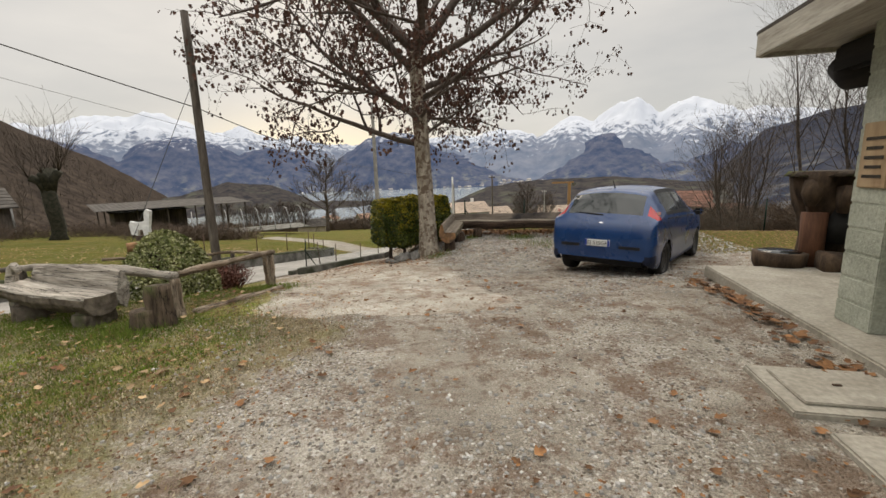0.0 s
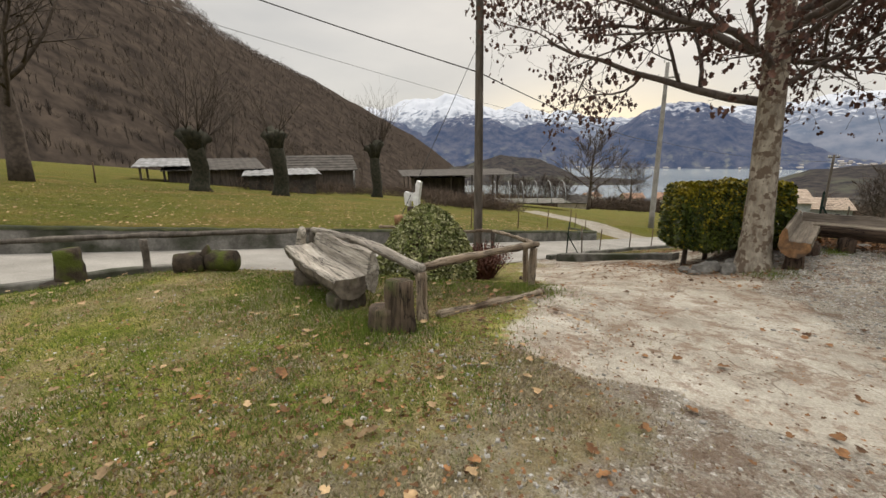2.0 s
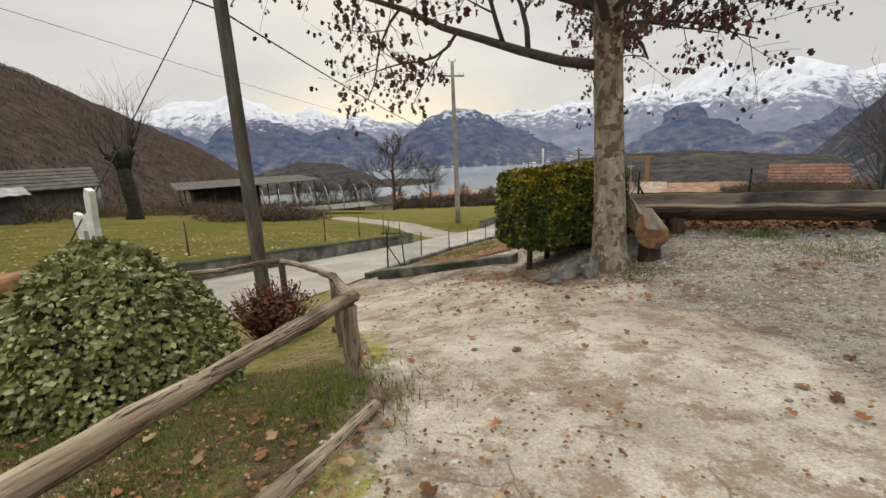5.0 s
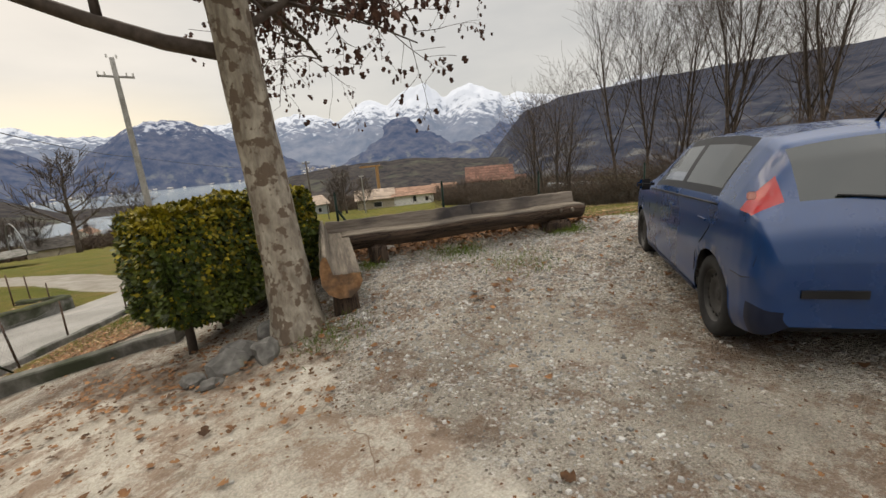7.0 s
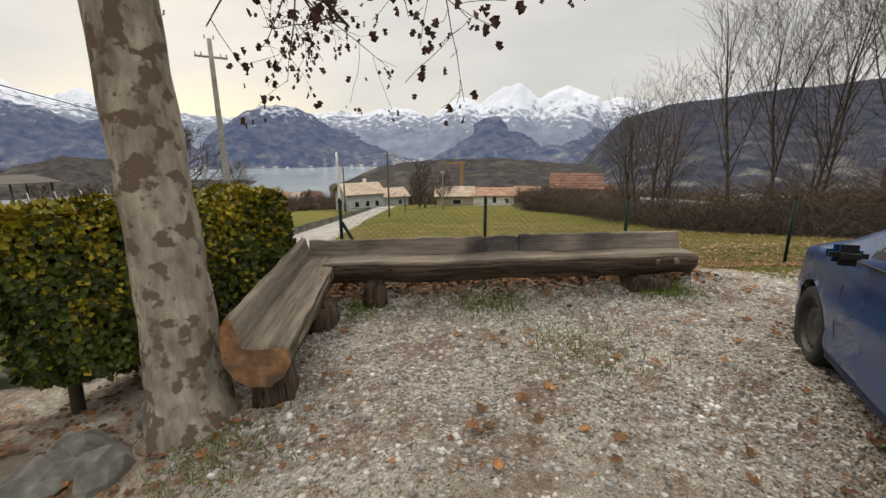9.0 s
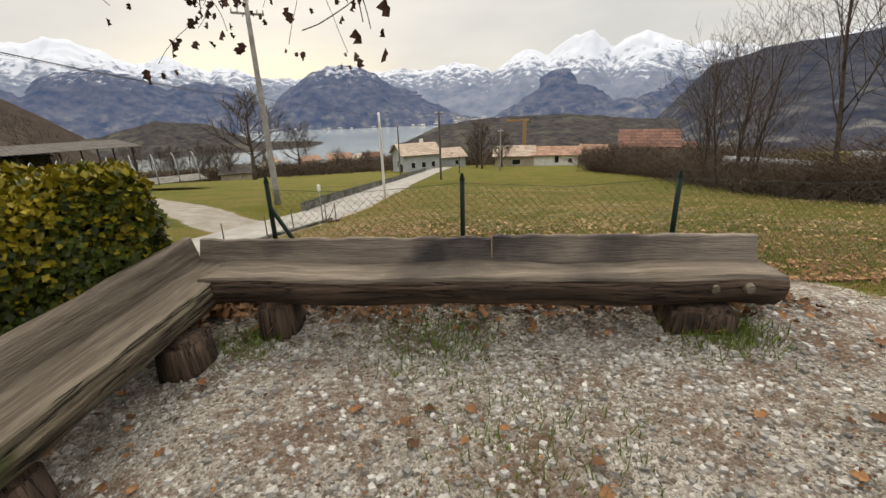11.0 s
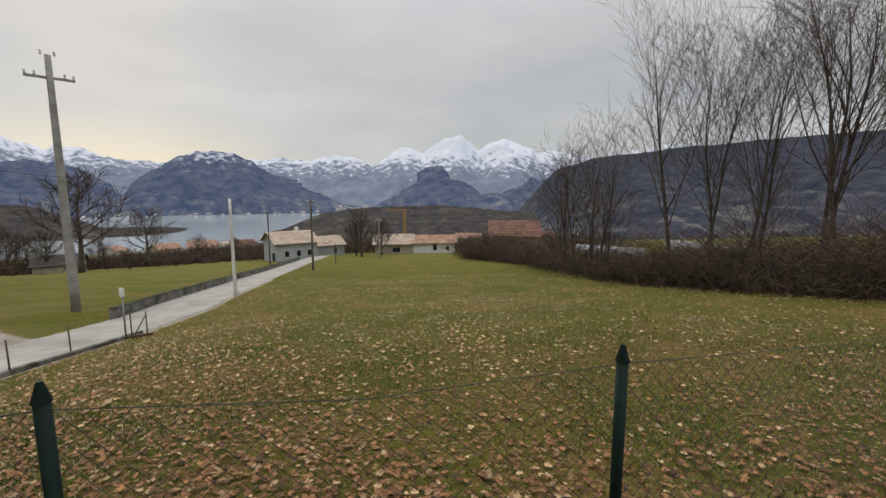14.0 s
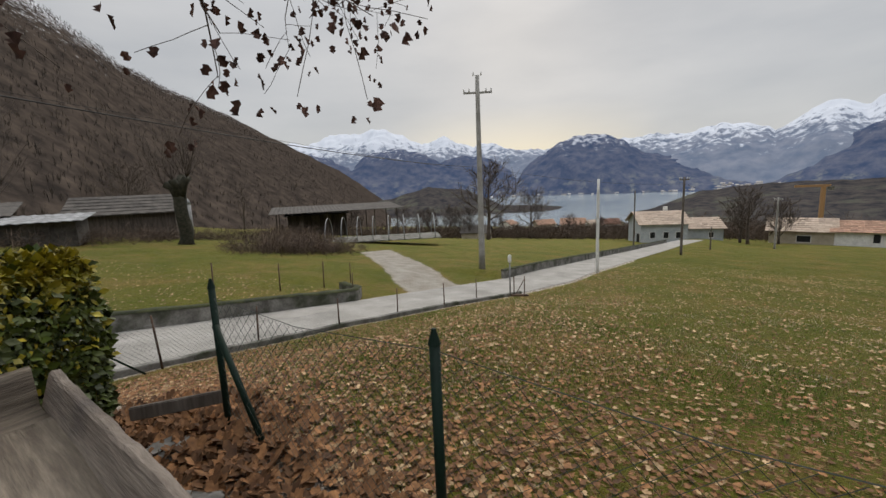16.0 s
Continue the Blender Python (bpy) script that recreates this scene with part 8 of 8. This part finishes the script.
scatter_stones("gravel_stones", "loose grey gravel round the corner bench", 9000, lambda r: (lambda x, y: (x, y, 0.0 if y > 12.6 - 0.3 * x else 0.3 + 0.7 * max(0, min(1, (y + 0.3 * x - 9.0)))))(r.uniform(0.3, 7.0), r.uniform(8.2, 12.3)), 0.008, 0.029, 1)
scatter_stones("gravel_stones", "loose pale gravel on the court", 7000, lambda r: (lambda x, y: (x, y, max(0.05, float(fbm(x, y, 1.4, 11.0)) + 0.2) * (0.15 if y > 4.6 and x + 0.25 * (y - 7) < 0.6 else 1.0)))(r.uniform(-2.6, 4.5), r.uniform(0.8, 9.0)), 0.006, 0.022, 2)
scatter_stones("gravel_stones", "pale pebbles strewn in the worn lawn", 1500, lambda r: (lambda x, y: (x, y, 1.0))(r.gauss(-3.6, 1.2), r.gauss(3.4, 1.2)), 0.005, 0.014, 3)


def grass(name, label, n, where, h0, h1, material, seed, width=0.0035):
    rng = np.random.RandomState(seed)
    xs, ys = where(rng, n)
    z = ground_z(xs, ys)
    m = len(xs)
    a = rng.uniform(0, 6.28, m)
    h = h0 + (h1 - h0) * rng.rand(m) ** 1.5
    lean = rng.uniform(0.1, 0.9, m) * h
    b = rng.uniform(0, 6.28, m)
    w = width * (0.7 + 0.8 * rng.rand(m))
    dx, dy = np.cos(a) * w, np.sin(a) * w
    v = np.empty((m, 3, 3))
    v[:, 0] = np.stack([xs - dx, ys - dy, z - 0.005], 1)
    v[:, 1] = np.stack([xs + dx, ys + dy, z - 0.005], 1)
    v[:, 2] = np.stack([xs + np.cos(b) * lean, ys + np.sin(b) * lean, z + h], 1)
    me = bpy.data.meshes.new(name)
    me.vertices.add(m * 3)
    me.vertices.foreach_set("co", v.ravel())
    me.loops.add(m * 3)
    me.loops.foreach_set("vertex_index", np.arange(m * 3, dtype=np.int32))
    me.polygons.add(m)
    me.polygons.foreach_set("loop_start", np.arange(0, m * 3, 3, dtype=np.int32))
    me.polygons.foreach_set("loop_total", np.full(m, 3, dtype=np.int32))
    me.update(calc_edges=True)
    me.materials.append(material)
    return tagged(new(name, me), label, "grass", kind="stuff")


def kept(rng, n, x0, x1, y0, y1, which, power=1.0):
    xs, ys = rng.uniform(x0, x1, n * 3), rng.uniform(y0, y1, n * 3)
    dens = np.clip(which(xs, ys), 0, 1) ** power
    ok = rng.rand(n * 3) < dens
    return xs[ok][:n], ys[ok][:n]


lawn_green = lambda x, y: zone_fields(x, y)[0] * (1 - 0.8 * zone_fields(x, y)[5]) * (0.3 + 0.7 * sstep(-0.35, 0.5, fbm(x, y, 0.9, 12.0)))
grass("lawn_grass", "short green winter grass of the lawn", 110000, lambda r, n: kept(r, n, -8.0, -1.2, 0.3, 7.6, lawn_green), 0.012, 0.045, M_BLADE, 1)
grass("lawn_grass", "dry yellow grass on the worn lawn", 30000, lambda r, n: kept(r, n, -7.5, -0.8, 0.3, 7.6, lambda x, y: np.clip(zone_fields(x, y)[0] + zone_fields(x, y)[5], 0, 1) * (0.3 + 0.7 * sstep(-0.2, 0.6, fbm(x, y, 1.3, 4.0)))), 0.01, 0.035, M_DRYBLADE, 2)
grass("meadow_grass", "short green grass of the sloping meadow", 90000, lambda r, n: kept(r, n, -3.5, 14.0, 10.5, 27.0, lambda x, y: zone_fields(x, y)[0] * sstep(27, 13, y + 0.3 * x) * (0.3 + 0.7 * sstep(-0.35, 0.5, fbm(x, y, 1.4, 22.0)))), 0.015, 0.055, M_BLADE, 3, 0.005)
grass("meadow_grass", "dry grass of the sloping meadow", 40000, lambda r, n: kept(r, n, -3.5, 14.0, 10.5, 28.0, lambda x, y: zone_fields(x, y)[0] * sstep(29, 13, y + 0.3 * x)), 0.015, 0.05, M_DRYBLADE, 4, 0.005)
M_STRAW = mat("bleached_straw", (0.30, 0.25, 0.16), (0.58, 0.51, 0.38), 3.0, 0.9, island=0.4)
M_MOSS = mat("bright_moss_blade", (0.07, 0.14, 0.008), (0.16, 0.25, 0.02), 1.5, 0.85, island=0.35)
grass("straw_litter", "bleached straw and leaf crumbs on the worn lawn", 65000, lambda r, n: kept(r, n, -7.0, -0.4, 0.2, 6.5, lambda x, y: np.clip(zone_fields(x, y)[0] + zone_fields(x, y)[5], 0, 1) * (0.08 + sstep(-0.15, 0.45, fbm(x, y, 0.7, 31.0)))), 0.006, 0.016, M_STRAW, 5, 0.009)
grass("lawn_moss", "bright green moss patches in the lawn", 42000, lambda r, n: kept(r, n, -7.5, -1.2, 0.3, 7.0, lambda x, y: zone_fields(x, y)[0] * sstep(0.05, 0.35, fbm(x, y, 0.6, 41.0))), 0.008, 0.028, M_MOSS, 6, 0.004)
grass("meadow_straw", "bleached straw over the sloping meadow", 25000, lambda r, n: kept(r, n, -3.5, 14.0, 10.5, 26.0, lambda x, y: zone_fields(x, y)[0] * (0.1 + sstep(-0.1, 0.5, fbm(x, y, 1.1, 51.0)))), 0.006, 0.03, M_STRAW, 7, 0.008)
tuft = lambda cx, cy, s: (lambda r, n: (r.normal(cx, s, n), r.normal(cy, s, n)))
for k, (cx, cy, s, n) in enumerate(((4.35, 10.75, 0.16, 1500), (-3.2, 4.45, 0.22, 1800), (-2.6, 6.7, 0.25, 1500), (1.35, 11.5, 0.14, 600), (2.6, 11.2, 0.25, 900), (2.9, 10.1, 0.3, 500), (0.3, 9.9, 0.2, 400), (-4.3, 4.7, 0.3, 1500))):
    grass("grass_tuft", "bright green grass tuft", n, tuft(cx, cy, s), 0.03, 0.10, M_BLADE, 20 + k)
